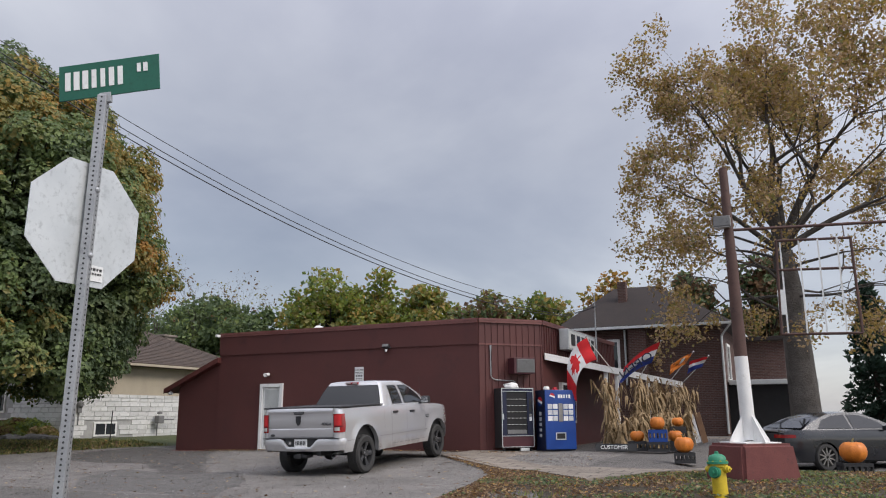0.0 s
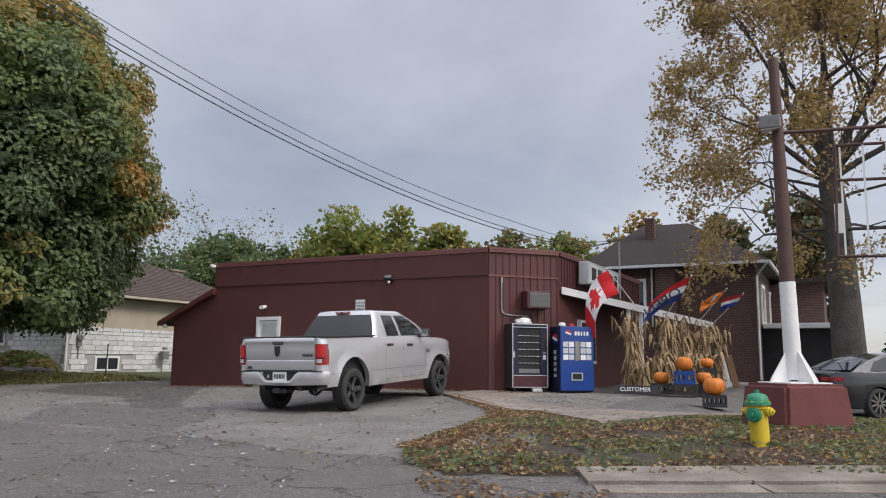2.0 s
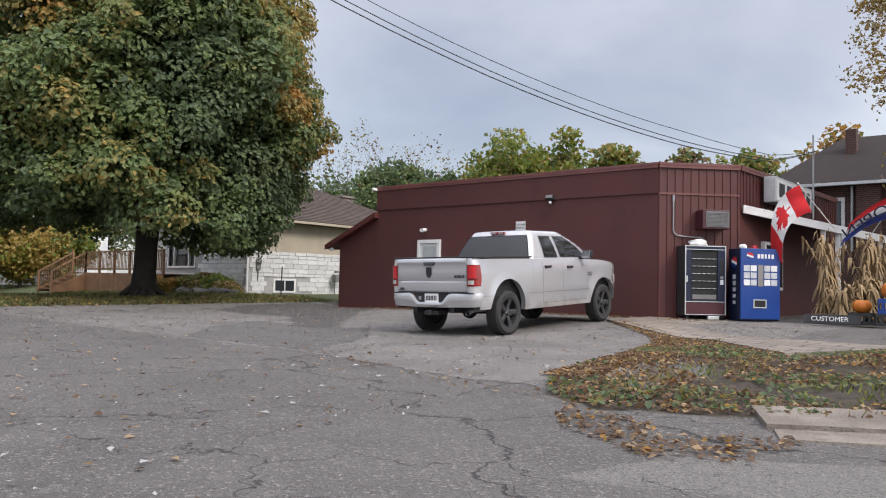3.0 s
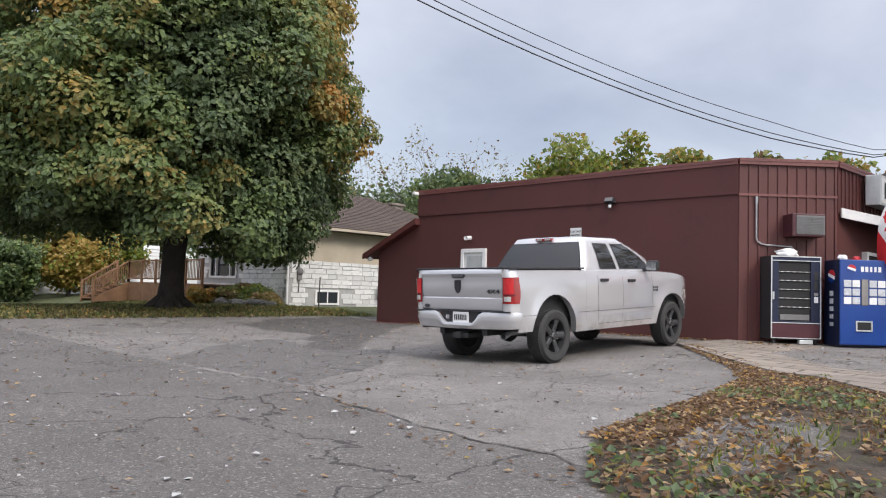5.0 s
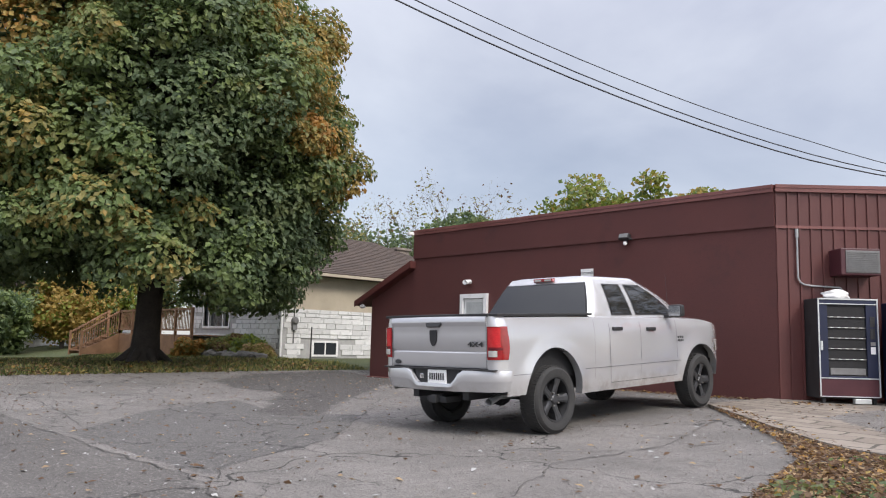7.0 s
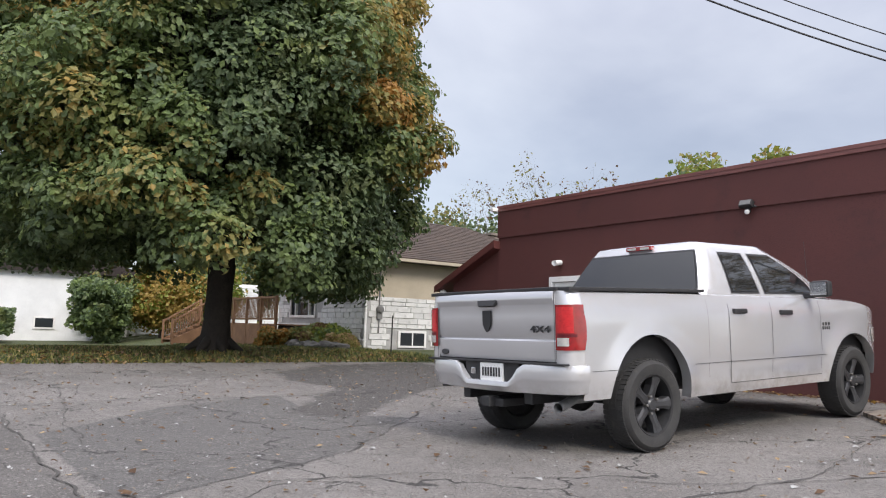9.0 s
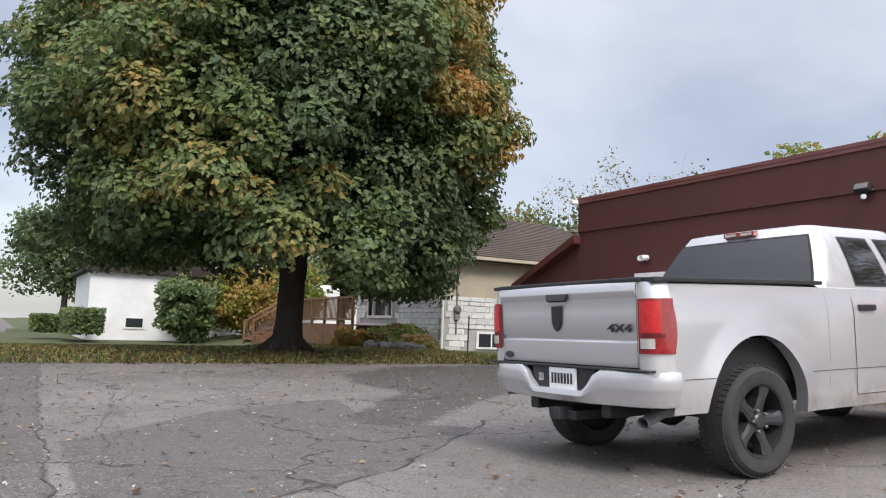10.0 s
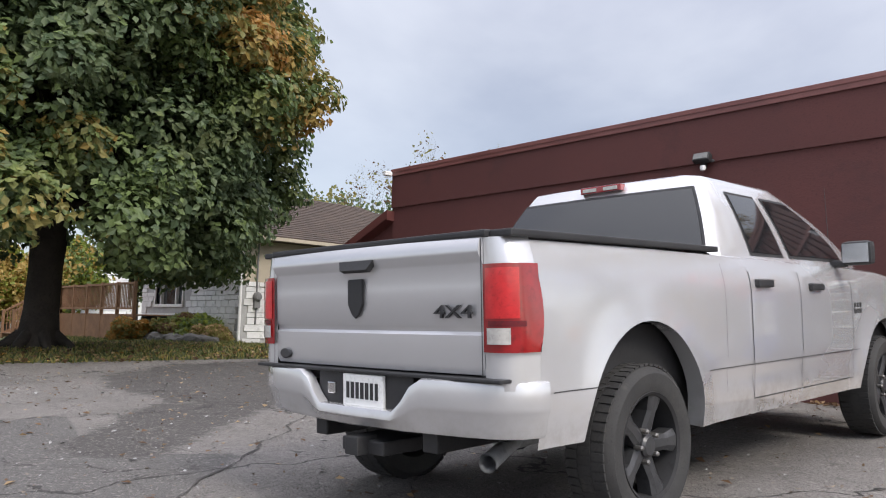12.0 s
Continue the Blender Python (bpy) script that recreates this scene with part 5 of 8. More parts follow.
def maple():
    """The broad maple on the lawn: short flared trunk, limbs, and a crown of leafy boughs, each a dome of leaves facing out and up."""
    rng = np.random.default_rng(11)
    base = np.array([-24.2, 16.85, 0.22])
    t = root("maple_tree", pose(0, 0, 0), "broad maple with dense green crown turning orange on the lawn", "tree")
    segs = []
    prev, r = base + [0, 0, -0.3], 0.80
    for z, rr in ((0.0, 0.64), (0.14, 0.50), (0.4, 0.42), (0.9, 0.365), (1.8, 0.35), (2.4, 0.38)):
        q = base + [0.03 * z, 0.02 * z, z]
        segs.append((prev, q, r, rr))
        prev, r = q, rr
    for a in np.arange(0, 6.28, 0.9):
        e = base + [0.85 * math.cos(a), 0.85 * math.sin(a), 0.02]
        segs.append((base + [0.22 * math.cos(a), 0.22 * math.sin(a), 0.42], e, 0.17, 0.05))
    zs = (1.6, 2.4, 3.2, 4.8, 6.6, 8.3, 9.4, 10.4, 11.8, 13.0, 13.7)
    rs = (4.7, 5.5, 5.8, 6.0, 6.2, 6.1, 5.8, 5.2, 3.9, 2.4, 0.8)
    ahead, across = np.array([-0.94, 0.34]), np.array([0.34, 0.94])

    def clear(c):
        """Open air about the trunk under the crown, and the gap beside the first fork."""
        rel = (c - base)[:2]
        side, high = rel @ across, c[2] - base[2]
        if np.hypot(*rel) < 2.7 and high < 3.1:
            return True
        if -9 < side < 0.3 and high < 2.6:
            return True
        return 0.2 < side < 1.5 and high < 3.4

    boughs = []
    tries = 0
    while len(boughs) < 620 and tries < 60000:
        tries += 1
        z = rng.uniform(2.0, 13.6)
        a = rng.uniform(0, 2 * math.pi)
        rad = np.interp(z, zs, rs) * (1 + 0.06 * math.sin(3 * a + z) + 0.06 * math.sin(7 * a - 1.7 * z) + rng.normal(0, 0.035))
        lean = math.cos(a) * across[0] + math.sin(a) * across[1]
        rad *= 1 + (0.18 * max(0.0, -lean) if z < 9.5 else 0.08 * max(0.0, -lean)) - (0.05 * max(0.0, lean) if z < 5 else 0.0)
        if rng.random() > rad / 7.4:
            continue
        k = rng.uniform(0.86, 0.98) if rng.random() < 0.72 else rng.uniform(0.45, 0.8)
        size = rng.uniform(0.55, 1.05)
        reach = max(rad - 0.35 - size * 0.9, 0.2) * k
        c = base + [reach * math.cos(a), reach * math.sin(a), z]
        if clear(c) or any(np.sum((c - b) ** 2) < (0.455 * (size + q)) ** 2 for b, q, _ in boughs):
            continue
        boughs.append((c, size, k))
    for c, size, k in boughs:
        if rng.random() < 0.45 and c[2] > base[2] + 3.6:
            start = base + [0, 0, min(2.3 + 0.55 * (c[2] - base[2] - 2.0) * rng.uniform(0.4, 1.0), 9.0)]
            mid = start * 0.5 + c * 0.5 + rng.normal(0, 0.2, 3) + [0, 0, 0.25]
            segs += [(start, mid, 0.10, 0.06), (mid, c, 0.06, 0.02)]
    for z0, z1, ra, rb in ((2.4, 5.0, 0.36, 0.27), (5.0, 8.0, 0.27, 0.14), (8.0, 11.5, 0.14, 0.05)):
        segs.append((base + [0.06, 0.04, z0], base + [0.1, 0.1, z1], ra, rb))
    branch_mesh("trunk", segs, M["bark_dark"], t, 10)
    mats = [M["leaf_dark"], M["leaf_green"], M["leaf_olive"], M["leaf_yellow"], M["leaf_orange"]]
    turning = (((-19.4, 15.3, 3.6), 1.15, 1.05), ((-20.0, 19.0, 7.0), 1.2, 1.15), ((-21.2, 21.2, 8.6), 1.8, 0.78), ((-20.4, 18.2, 9.6), 1.4, 0.85), ((-22.0, 10.9, 7.9), 2.4, 0.7), ((-20.6, 20.4, 5.5), 1.1, 0.6), ((-21.5, 17.0, 12.5), 2.2, 0.7), ((-22.3, 12.6, 11.2), 2.0, 0.55))
    pts, idx, nrm = [], [], []
    for c, size, k in boughs:
        n = int(600 * size * (1.0 if k > 0.83 else 0.8))
        v = rng.normal(size=(n, 3))
        v[:, 2] += 0.42
        v /= np.linalg.norm(v, axis=1)[:, None]
        # each bough breaks into sprays, so its dome is lumpy
        lump = np.array([noise.noise(Vector(c * 3.1) + Vector(q) * 2.6) for q in v])
        shell = (0.80 + 0.42 * lump + rng.normal(0, 0.09, n))[:, None] * np.array([size, size, size * 0.78])
        out = (c - base) * [1, 1, 0]
        out /= np.linalg.norm(out) + 1e-6
        q = c + v * shell - np.array([0, 0, 0.16]) * (np.linalg.norm(v[:, :2], axis=1)[:, None] ** 2)
        pts.append(q)
        nrm.append(v * 0.68 + out * 0.36 + [0, 0, 0.38] + rng.normal(0, 0.36, (n, 3)))
        tone = 0.62 * noise.noise(Vector(c) * 0.33) + rng.normal(0, 0.10) + 0.018 * (c[2] - 6)
        for place, reach, much in turning:
            tone += much * math.exp(-((np.linalg.norm(c - np.array(place)) / reach) ** 2))
        # inner boughs go darker green: the crown's inner shade put into leaf colour
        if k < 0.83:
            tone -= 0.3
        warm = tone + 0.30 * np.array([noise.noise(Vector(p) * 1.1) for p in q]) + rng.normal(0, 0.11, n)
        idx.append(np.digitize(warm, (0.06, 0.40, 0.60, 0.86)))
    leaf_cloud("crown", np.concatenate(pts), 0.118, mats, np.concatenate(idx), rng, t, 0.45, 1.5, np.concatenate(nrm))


maple()


def sparse_tree():
    """The tall old tree by the road: thick pale trunk, long bare limbs, thin yellow leaves."""
    rng = np.random.default_rng(23)
    base = np.array([0.25, 28.2, 0.05])
    t = root("old_maple_tree", pose(0, 0, 0), "tall old tree with thick trunk and thin yellow autumn leaves", "tree")
    segs, tips = [], []
    prev, r = base + [0.15, 0, -0.4], 0.72
    for z, dx, rr in ((0.0, 0.08, 0.60), (0.8, 0.05, 0.50), (3.0, 0.0, 0.45), (5.2, -0.08, 0.40), (6.5, -0.2, 0.34)):
        q = base + [dx, 0, z]
        segs.append((prev, q, r, rr))
        prev, r = q, rr
    for d, ln, rr in (((-0.25, 0.0, 0.95), 2.9, 0.17), ((0.45, 0.2, 0.9), 2.9, 0.17), ((0.10, -0.3, 1.0), 3.0, 0.18), ((-0.62, -0.2, 0.75), 2.3, 0.11), ((0.95, 0.1, 0.6), 2.9, 0.12), ((0.3, 0.6, 0.8), 2.7, 0.12), ((-0.45, 0.5, 0.8), 2.4, 0.09), ((0.75, -0.5, 0.55), 2.6, 0.09), ((-0.05, 0.3, 1.0), 2.7, 0.13), ((0.25, -0.1, 1.0), 2.8, 0.13)):
        d = np.array(d) / np.linalg.norm(d)
        grow(rng, prev.copy(), d, ln * 1.0, rr, 6, segs, tips, 0.56, 0.06, (2, 4), 0.73)
    for z, d in ((4.4, (-0.8, -0.4, 0.25)), (4.9, (0.8, -0.3, 0.2)), (5.4, (-0.5, -0.8, 0.3)), (5.8, (0.9, 0.3, 0.3)), (6.2, (-0.9, 0.2, 0.35)), (5.7, (-0.9, -0.1, 0.35)), (6.4, (-0.9, 0.1, 0.6)), (5.0, (-0.9, 0.0, 0.1)), (6.4, (0.5, -0.8, 0.3)), (5.1, (0.3, 0.9, 0.2))):
        grow(rng, base + [-0.2, 0, z], np.array(d), 1.9, 0.06, 4, segs, tips, 0.5, -0.04, (2, 4), 0.72)
    branch_mesh("trunk", [s for s in segs], M["bark_grey"], t, 5)
    tips = np.array(tips)
    n = 6
    pts = np.repeat(tips, n, 0) + rng.normal(0, 0.15, (len(tips) * n, 3)) - [0, 0, 0.08]
    keep = rng.random(len(pts)) < 0.75
    pts = pts[keep]
    pts = pts[rng.permutation(len(pts))[:62000]]
    leaf_cloud("crown", pts, 0.085, [M["leaf_yellow"], M["leaf_olive"], M["leaf_tan"], M["leaf_brown"]], rng.choice(4, size=len(pts), p=[0.36, 0.14, 0.45, 0.05]), rng, t, 0.1, 1.6)


sparse_tree()


def back_tree(x, y, height, radius, mats, probs, seed, label, density=1.0, stem=0.3, low=0.10, name="background_tree", size=0.30):
    """A far tree: trunk, a few limbs, clumped leaves with gaps."""
    rng = np.random.default_rng(seed)
    base = np.array([x, y, float(ground_z(x, y)) - 0.1])
    t = root(name, pose(0, 0, 0), label, "tree")
    segs = [(base, base + [0, 0, height * 0.45], 0.03 * height, 0.02 * height), (base + [0, 0, height * 0.45], base + [0, 0, height * 0.85], 0.02 * height, 0.005 * height)]
    pts, idx = [], []
    zc, rz = height * (low + 1) / 2, height * (1 - low) / 2
    k = int(66 * density)
    for i in range(k):
        v = rng.normal(size=3)
        v /= np.linalg.norm(v)
        c = base + [0, 0, zc] + v * np.array([radius, radius, rz]) * rng.uniform(0.45, 0.95)
        segs.append((base + [0, 0, height * rng.uniform(0.25, 0.6)], c, 0.008 * height, 0.002 * height))
        n = int(rng.integers(110, 230))
        s = radius * rng.uniform(0.26, 0.46)
        off = rng.normal(size=(n, 3))
        off *= (rng.uniform(0, 1, (n, 1)) ** 0.5) / np.linalg.norm(off, axis=1)[:, None] * s * np.array([1, 1, 0.75])
        pts.append(c + off)
        p = np.array(probs) * rng.uniform(0.3, 1.7, len(probs))
        idx.append(rng.choice(len(mats), size=n, p=p / p.sum()))
    branch_mesh("trunk", segs, M["bark"], t, 5)
    leaf_cloud("crown", np.concatenate(pts), size, [M[m] for m in mats], np.concatenate(idx), rng, t, 0.3, 1.2)
    return t


def bare_tree(x, y, height, seed):
    rng = np.random.default_rng(seed)
    t = root("bare_tree", pose(0, 0, 0), "leafless grey tree behind the houses", "tree")
    base = np.array([x, y, float(ground_z(x, y)) - 0.1])
    segs, tips = [], []
    segs.append((base, base + [0, 0, height * 0.3], 0.22, 0.17))
    for _ in range(5):
        d = rng.normal(0, 0.5, 3) + [0, 0, 1]
        grow(rng, base + [0, 0, height * 0.3], d / np.linalg.norm(d), height * 0.20, 0.11, 5, segs, tips, 0.45, 0.12, (2, 4), 0.74)
    branch_mesh("trunk", segs, M["bark_grey"], t, 5)
    tips = np.array(tips)[::5] + rng.normal(0, 0.15, (len(tips[::5]), 3))
    leaf_cloud("remaining_leaves", tips, 0.16, [M["leaf_brown"], M["leaf_olive"]], rng.integers(0, 2, len(tips)), rng, t)


def conifer(x, y, height, radius, seed):
    rng = np.random.default_rng(seed)
    t = root("spruce_tree", pose(0, 0, 0), "dark green spruce tree", "tree")
    base = np.array([x, y, float(ground_z(x, y)) - 0.1])
    segs, pts = [(base, base + [0, 0, height], 0.2, 0.02)], []
    for z in np.arange(height * 0.06, height * 0.98, 0.42):
        r = radius * (1 - z / height) ** 0.9 + 0.12
        for a in rng.uniform(0, 2 * math.pi, 8):
            rr = r * rng.uniform(0.75, 1.1)
            e = base + [rr * math.cos(a), rr * math.sin(a), z - 0.22 * rr]
            segs.append((base + [0, 0, z], e, 0.025, 0.008))
            u = rng.uniform(0.15, 1.0, 46)[:, None]
            pts.append((base + [0, 0, z]) * (1 - u) + e * u + rng.normal(0, 0.10, (46, 3)) - [0, 0, 0.08])
    branch_mesh("trunk", segs, M["bark"], t, 5)
    pts = np.concatenate(pts)
    leaf_cloud("crown", pts, 0.17, [M["needle"]], np.zeros(len(pts)), rng, t, 0.2, 2.2)


GREENS, GOLDEN = ("leaf_green", "leaf_olive", "leaf_lime", "leaf_yellow"), ("leaf_orange", "leaf_olive", "leaf_yellow", "leaf_brown")
# behind the shop: light willow-like greens, then reds and golds
for x, y, h, r, mats, pr, sd, lab in (
    (-30.2, 47, 11.5, 3.5, GREENS, (0.25, 0.2, 0.45, 0.1), 31, "tall yellow-green tree behind the shop"),
    (-27.0, 47.6, 10.9, 3.2, GREENS, (0.2, 0.2, 0.4, 0.2), 32, "tall yellow-green tree behind the shop"),
    (-23.6, 48.4, 10.3, 3.0, GREENS, (0.15, 0.25, 0.4, 0.2), 33, "tall yellow-green tree behind the shop"),
    (-18.6, 48, 9.0, 3.2, ("leaf_green", "leaf_olive", "leaf_brown", "leaf_dark"), (0.2, 0.3, 0.3, 0.2), 34, "brownish green tree behind the shop"),
    (-15.8, 49, 8.8, 2.8, GREENS, (0.3, 0.3, 0.3, 0.1), 35, "green tree behind the shop"),
    (-12.8, 50, 7.6, 3.0, ("leaf_dark", "leaf_olive"), (0.6, 0.4), 36, "dark green tree behind the shop"),
    (-11.4, 56, 11.0, 3.2, GOLDEN, (0.35, 0.35, 0.2, 0.1), 37, "golden orange tree behind the shop"),
    (-7.4, 60, 11.6, 2.6, ("leaf_dark", "leaf_brown"), (0.5, 0.5), 38, "thin dark tree behind the brick house"),
    (-2.4, 60, 12.8, 3.0, ("leaf_dark", "leaf_brown"), (0.5, 0.5), 39, "thin dark tree behind the brick house"),
    (-47.0, 49, 10.5, 5.0, ("leaf_dark", "leaf_green"), (0.7, 0.3), 40, "dark green tree behind the stone bungalow"),
    (-41.0, 47, 10.2, 4.2, ("leaf_dark", "leaf_green"), (0.65, 0.35), 41, "dark green tree behind the stone bungalow"),
    (-37.5, 46, 9.4, 3.0, ("leaf_dark", "leaf_green"), (0.5, 0.5), 42, "dark green tree behind the stone bungalow"),
    (-58.0, 47, 12.0, 5.5, ("leaf_dark", "leaf_olive"), (0.7, 0.3), 43, "dark green tree behind the stone bungalow"),
):
    back_tree(x, y, h, r, mats, pr, sd, lab)
bare_tree(-40.0, 44.5, 13.2, 51)
bare_tree(-44.5, 45.0, 12.6, 52)
conifer(6.2, 46, 9.5, 2.9, 61)
conifer(3.6, 48, 8.6, 2.4, 62)
conifer(10.5, 52, 10.0, 3.0, 63)
conifer(-52.0, 36.5, 7.5, 2.2, 64)
# shrubs and trees at the far side of the lawn
for x, y, h, r, mats, pr, sd, lab, nm in (
    (-47.0, 22.0, 4.2, 1.7, ("leaf_yellow", "leaf_lime"), (0.8, 0.2), 71, "bright yellow shrub beside the deck", "shrub"),
    (-48.5, 25.0, 5.0, 2.3, ("leaf_green", "leaf_lime", "leaf_yellow"), (0.4, 0.3, 0.3), 72, "yellow-green shrub beside the deck", "shrub"),
    (-47.0, 18.8, 3.6, 1.8, ("leaf_dark", "leaf_green"), (0.6, 0.4), 73, "dark green shrub on the lawn edge", "shrub"),
    (-52.0, 20.5, 4.2, 2.4, ("leaf_green", "leaf_olive"), (0.6, 0.4), 74, "green shrub on the lawn edge", "shrub"),
    (-56.0, 17.5, 3.0, 2.0, ("leaf_olive", "leaf_green"), (0.6, 0.4), 75, "olive shrub on the lawn edge", "shrub"),
    (-44.0, 33.0, 6.5, 2.6, ("leaf_yellow", "leaf_olive"), (0.5, 0.5), 76, "yellowing tree beside the bungalow", "background_tree"),
    (-75.0, 22.0, 10.0, 5.0, ("leaf_dark", "leaf_green"), (0.7, 0.3), 77, "dark tree beyond the white house", "background_tree"),
    (-78.0, 15.0, 11.0, 5.0, ("leaf_dark", "leaf_green"), (0.8, 0.2), 78, "dark tree beyond the white house", "background_tree"),
    (-72.0, 38.0, 10.0, 6.0, ("leaf_dark", "leaf_olive"), (0.7, 0.3), 79, "dark tree beyond the white house", "background_tree"),
    (14.0, 40.0, 3.2, 2.6, ("leaf_brown", "leaf_dark"), (0.6, 0.4), 80, "reddish brown shrub by the road", "shrub"),
):
    back_tree(x, y, h, r, mats, pr, sd, lab, 0.9, 0.3, 0.05 if nm == "shrub" else 0.25, nm, 0.2 if nm == "shrub" else 0.3)


def hedge(x0, x1, y, h, seed):
    rng = np.random.default_rng(seed)
    n = 5200
    p = np.stack([rng.uniform(x0, x1, n), y + rng.normal(0, 0.5, n).clip(-0.8, 0.8), 0.2 + h * rng.uniform(0, 1, n) ** 0.7], 1)
    ob = leaf_cloud("hedge", p, 0.16, [M["leaf_dark"], M["leaf_green"]], rng.integers(0, 2, n), rng, None, 0.3)
    tagged(ob, "clipped dark green hedge before the white house", "hedge")


hedge(-50.5, -45.0, 13.9, 1.25, 91)
hedge(-53.0, -51.0, 12.6, 0.9, 92)


# ---- the stone bungalow ----
def bungalow():
    h = root("stone_bungalow", pose(0, 0, 0), "pale split-stone bungalow with brown hip roof", "house")
    x1, x0, y0, y1, zb, zt = -27.75, -35.2, 23.55, 35.0, 0.1, 3.5
    win = (-33.95, -31.75, 1.52, 2.95)
    bm = bmesh.new()
    box(bm, x0, win[0], y0, y0 + 0.25, zb, zt)
    box(bm, win[1], x1 - 0.001, y0, y0 + 0.25, zb, zt)
    box(bm, win[0], win[1], y0, y0 + 0.25, zb, win[2])
    box(bm, win[0], win[1], y0, y0 + 0.25, win[3], zt)
    box(bm, x1 - 0.25, x1, y0 + 0.251, y1, zb, 2.2)
    box(bm, x0, x0 + 0.25, y0 + 0.251, y1, zb, zt)
    box(bm, x0 + 0.26, x1 - 0.26, y1 - 0.25, y1 - 0.001, zb, zt)
    wall = part("wall", bm, M["stone_gap"], h)
    bm = bmesh.new()
    box(bm, x1 - 0.24, x1 + 0.015, y0 + 0.06, y1, 2.2, zt)
    part("upper_wall", bm, M["stucco"], h, "beige stucco band")
    # hip roof
    e, ze = 0.55, 3.5
    bm = bmesh.new()
    ex = [(x0 - e, y0 - e), (x1 + e, y0 - e), (x1 + e, y1 + e), (x0 - e, y1 + e)]
    lo = [bm.verts.new((x, y, ze)) for x, y in ex]
    mid = [bm.verts.new((x, y, ze + 0.14)) for x, y in ex]
    rid = [bm.verts.new(((x0 + x1) / 2, y0 + 4.3, 5.75)), bm.verts.new(((x0 + x1) / 2, y1 - 4.3, 5.75))]
    bm.faces.new(lo[::-1])
    for i in range(4):
        bm.faces.new((lo[i], lo[(i + 1) % 4], mid[(i + 1) % 4], mid[i]))
    for f in ((mid[0], mid[1], rid[0]), (mid[1], mid[2], rid[1], rid[0]), (mid[2], mid[3], rid[1]), (mid[3], mid[0], rid[0], rid[1])):
        bm.faces.new(f)
    roof = part("roof", bm, M["shingle"], h, "brown shingle hip roof")
    # courses on the slope that faces the lot
    a, b = Vector((x1 + e, y0 - e, ze + 0.14)), Vector((x1 + e, y1 + e, ze + 0.14))
    c, d = Vector(((x0 + x1) / 2, y0 + 4.3, 5.75)), Vector(((x0 + x1) / 2, y1 - 4.3, 5.75))
    nrm = (b - a).cross(c - a).normalized()
    nrm = nrm if nrm.z > 0 else -nrm
    bm = bmesh.new()
    for k in range(24):
        f0, f1 = k / 24, (k + 1) / 24
        p = [a.lerp(c, f0) + nrm * 0.022, b.lerp(d, f0) + nrm * 0.022, b.lerp(d, f1) + nrm * 0.006, a.lerp(c, f1) + nrm * 0.006]
        vs = [bm.verts.new(v) for v in p]
        bm.faces.new(vs)
        lw = [bm.verts.new(p[0] - nrm * 0.02), bm.verts.new(p[1] - nrm * 0.02)]
        bm.faces.new((vs[1], vs[0], lw[0], lw[1]))
    part("shingle_course", bm, M["shingle"], roof)
    bm = bmesh.new()
    for p, q in ((0, 1), (1, 2)):
        (ax, ay), (bx, by) = ex[p], ex[q]
        if p == 0:
            box(bm, ax, bx, ay - 0.09, ay, ze + 0.0, ze + 0.11, 0.01)
        else:
            box(bm, ax, ax + 0.09, ay, by, ze + 0.0, ze + 0.11, 0.01)
    part("gutter", bm, M["stucco"], h, "cream eaves gutter")
    bm = bmesh.new()
    tube(bm, (x1 + 0.07, y0 - 0.06, 3.45), (x1 + 0.07, y0 - 0.06, 0.4), 0.045, 0.045, 8)
    part("downpipe", bm, M["white_paint"], h)
    bm = bmesh.new()
    box(bm, -31.4, -30.7, 31.6, 32.4, 4.2, 5.45, 0.02)
    box(bm, -31.48, -30.62, 31.52, 32.48, 5.44, 5.56, 0.02)
    part("chimney", bm, M["concrete"], h, "pale stone chimney")
    # front window
    bm = bmesh.new()
    wx0, wx1, wz0, wz1 = win
    for a0, a1, c0, c1 in ((wx0 - 0.08, wx1 + 0.08, wz0 - 0.1, wz0), (wx0 - 0.08, wx1 + 0.08, wz1, wz1 + 0.08), (wx0 - 0.08, wx0, wz0, wz1), (wx1, wx1 + 0.08, wz0, wz1), (wx0 + 0.45, wx0 + 0.52, wz0, wz1), (wx1 - 0.52, wx1 - 0.45, wz0, wz1)):
        box(bm, a0, a1, y0 - 0.06, y0 + 0.08, c0, c1, 0.008)
    w = part("window", bm, M["white_paint"], h)
    bm = bmesh.new()
    box(bm, wx0, wx1, y0 + 0.05, y0 + 0.07, wz0, wz1)
    part("pane", bm, M["pane"], w)
    for wxa, wxb, za, zb2 in ((-29.7, -28.7, 2.45, 3.1),):
        bm = bmesh.new()
        box(bm, wxa, wxb, y0 - 0.05, y0 + 0.02, za, zb2, 0.01)
        w = part("window", bm, M["white_paint"], h)
        bm = bmesh.new()
        box(bm, wxa + 0.08, wxb - 0.08, y0 - 0.06, y0 - 0.048, za + 0.08, zb2 - 0.08)
        part("pane", bm, M["pane"], w)
    # basement windows of the side wall
    for yy in (24.9, 31.0):
        bm = bmesh.new()
        box(bm, x1 - 0.01, x1 + 0.06, yy, yy + 1.25, 0.40, 1.02, 0.01)
        w = part("window", bm, M["white_paint"], h, "small basement window")
        bm = bmesh.new()
        box(bm, x1 + 0.055, x1 + 0.066, yy + 0.1, yy + 0.6, 0.48, 0.94)
        box(bm, x1 + 0.055, x1 + 0.066, yy + 0.66, yy + 1.15, 0.48, 0.94)
        part("pane", bm, M["pane"], w)
    # meter and pipe on the corner
    bm = bmesh.new()
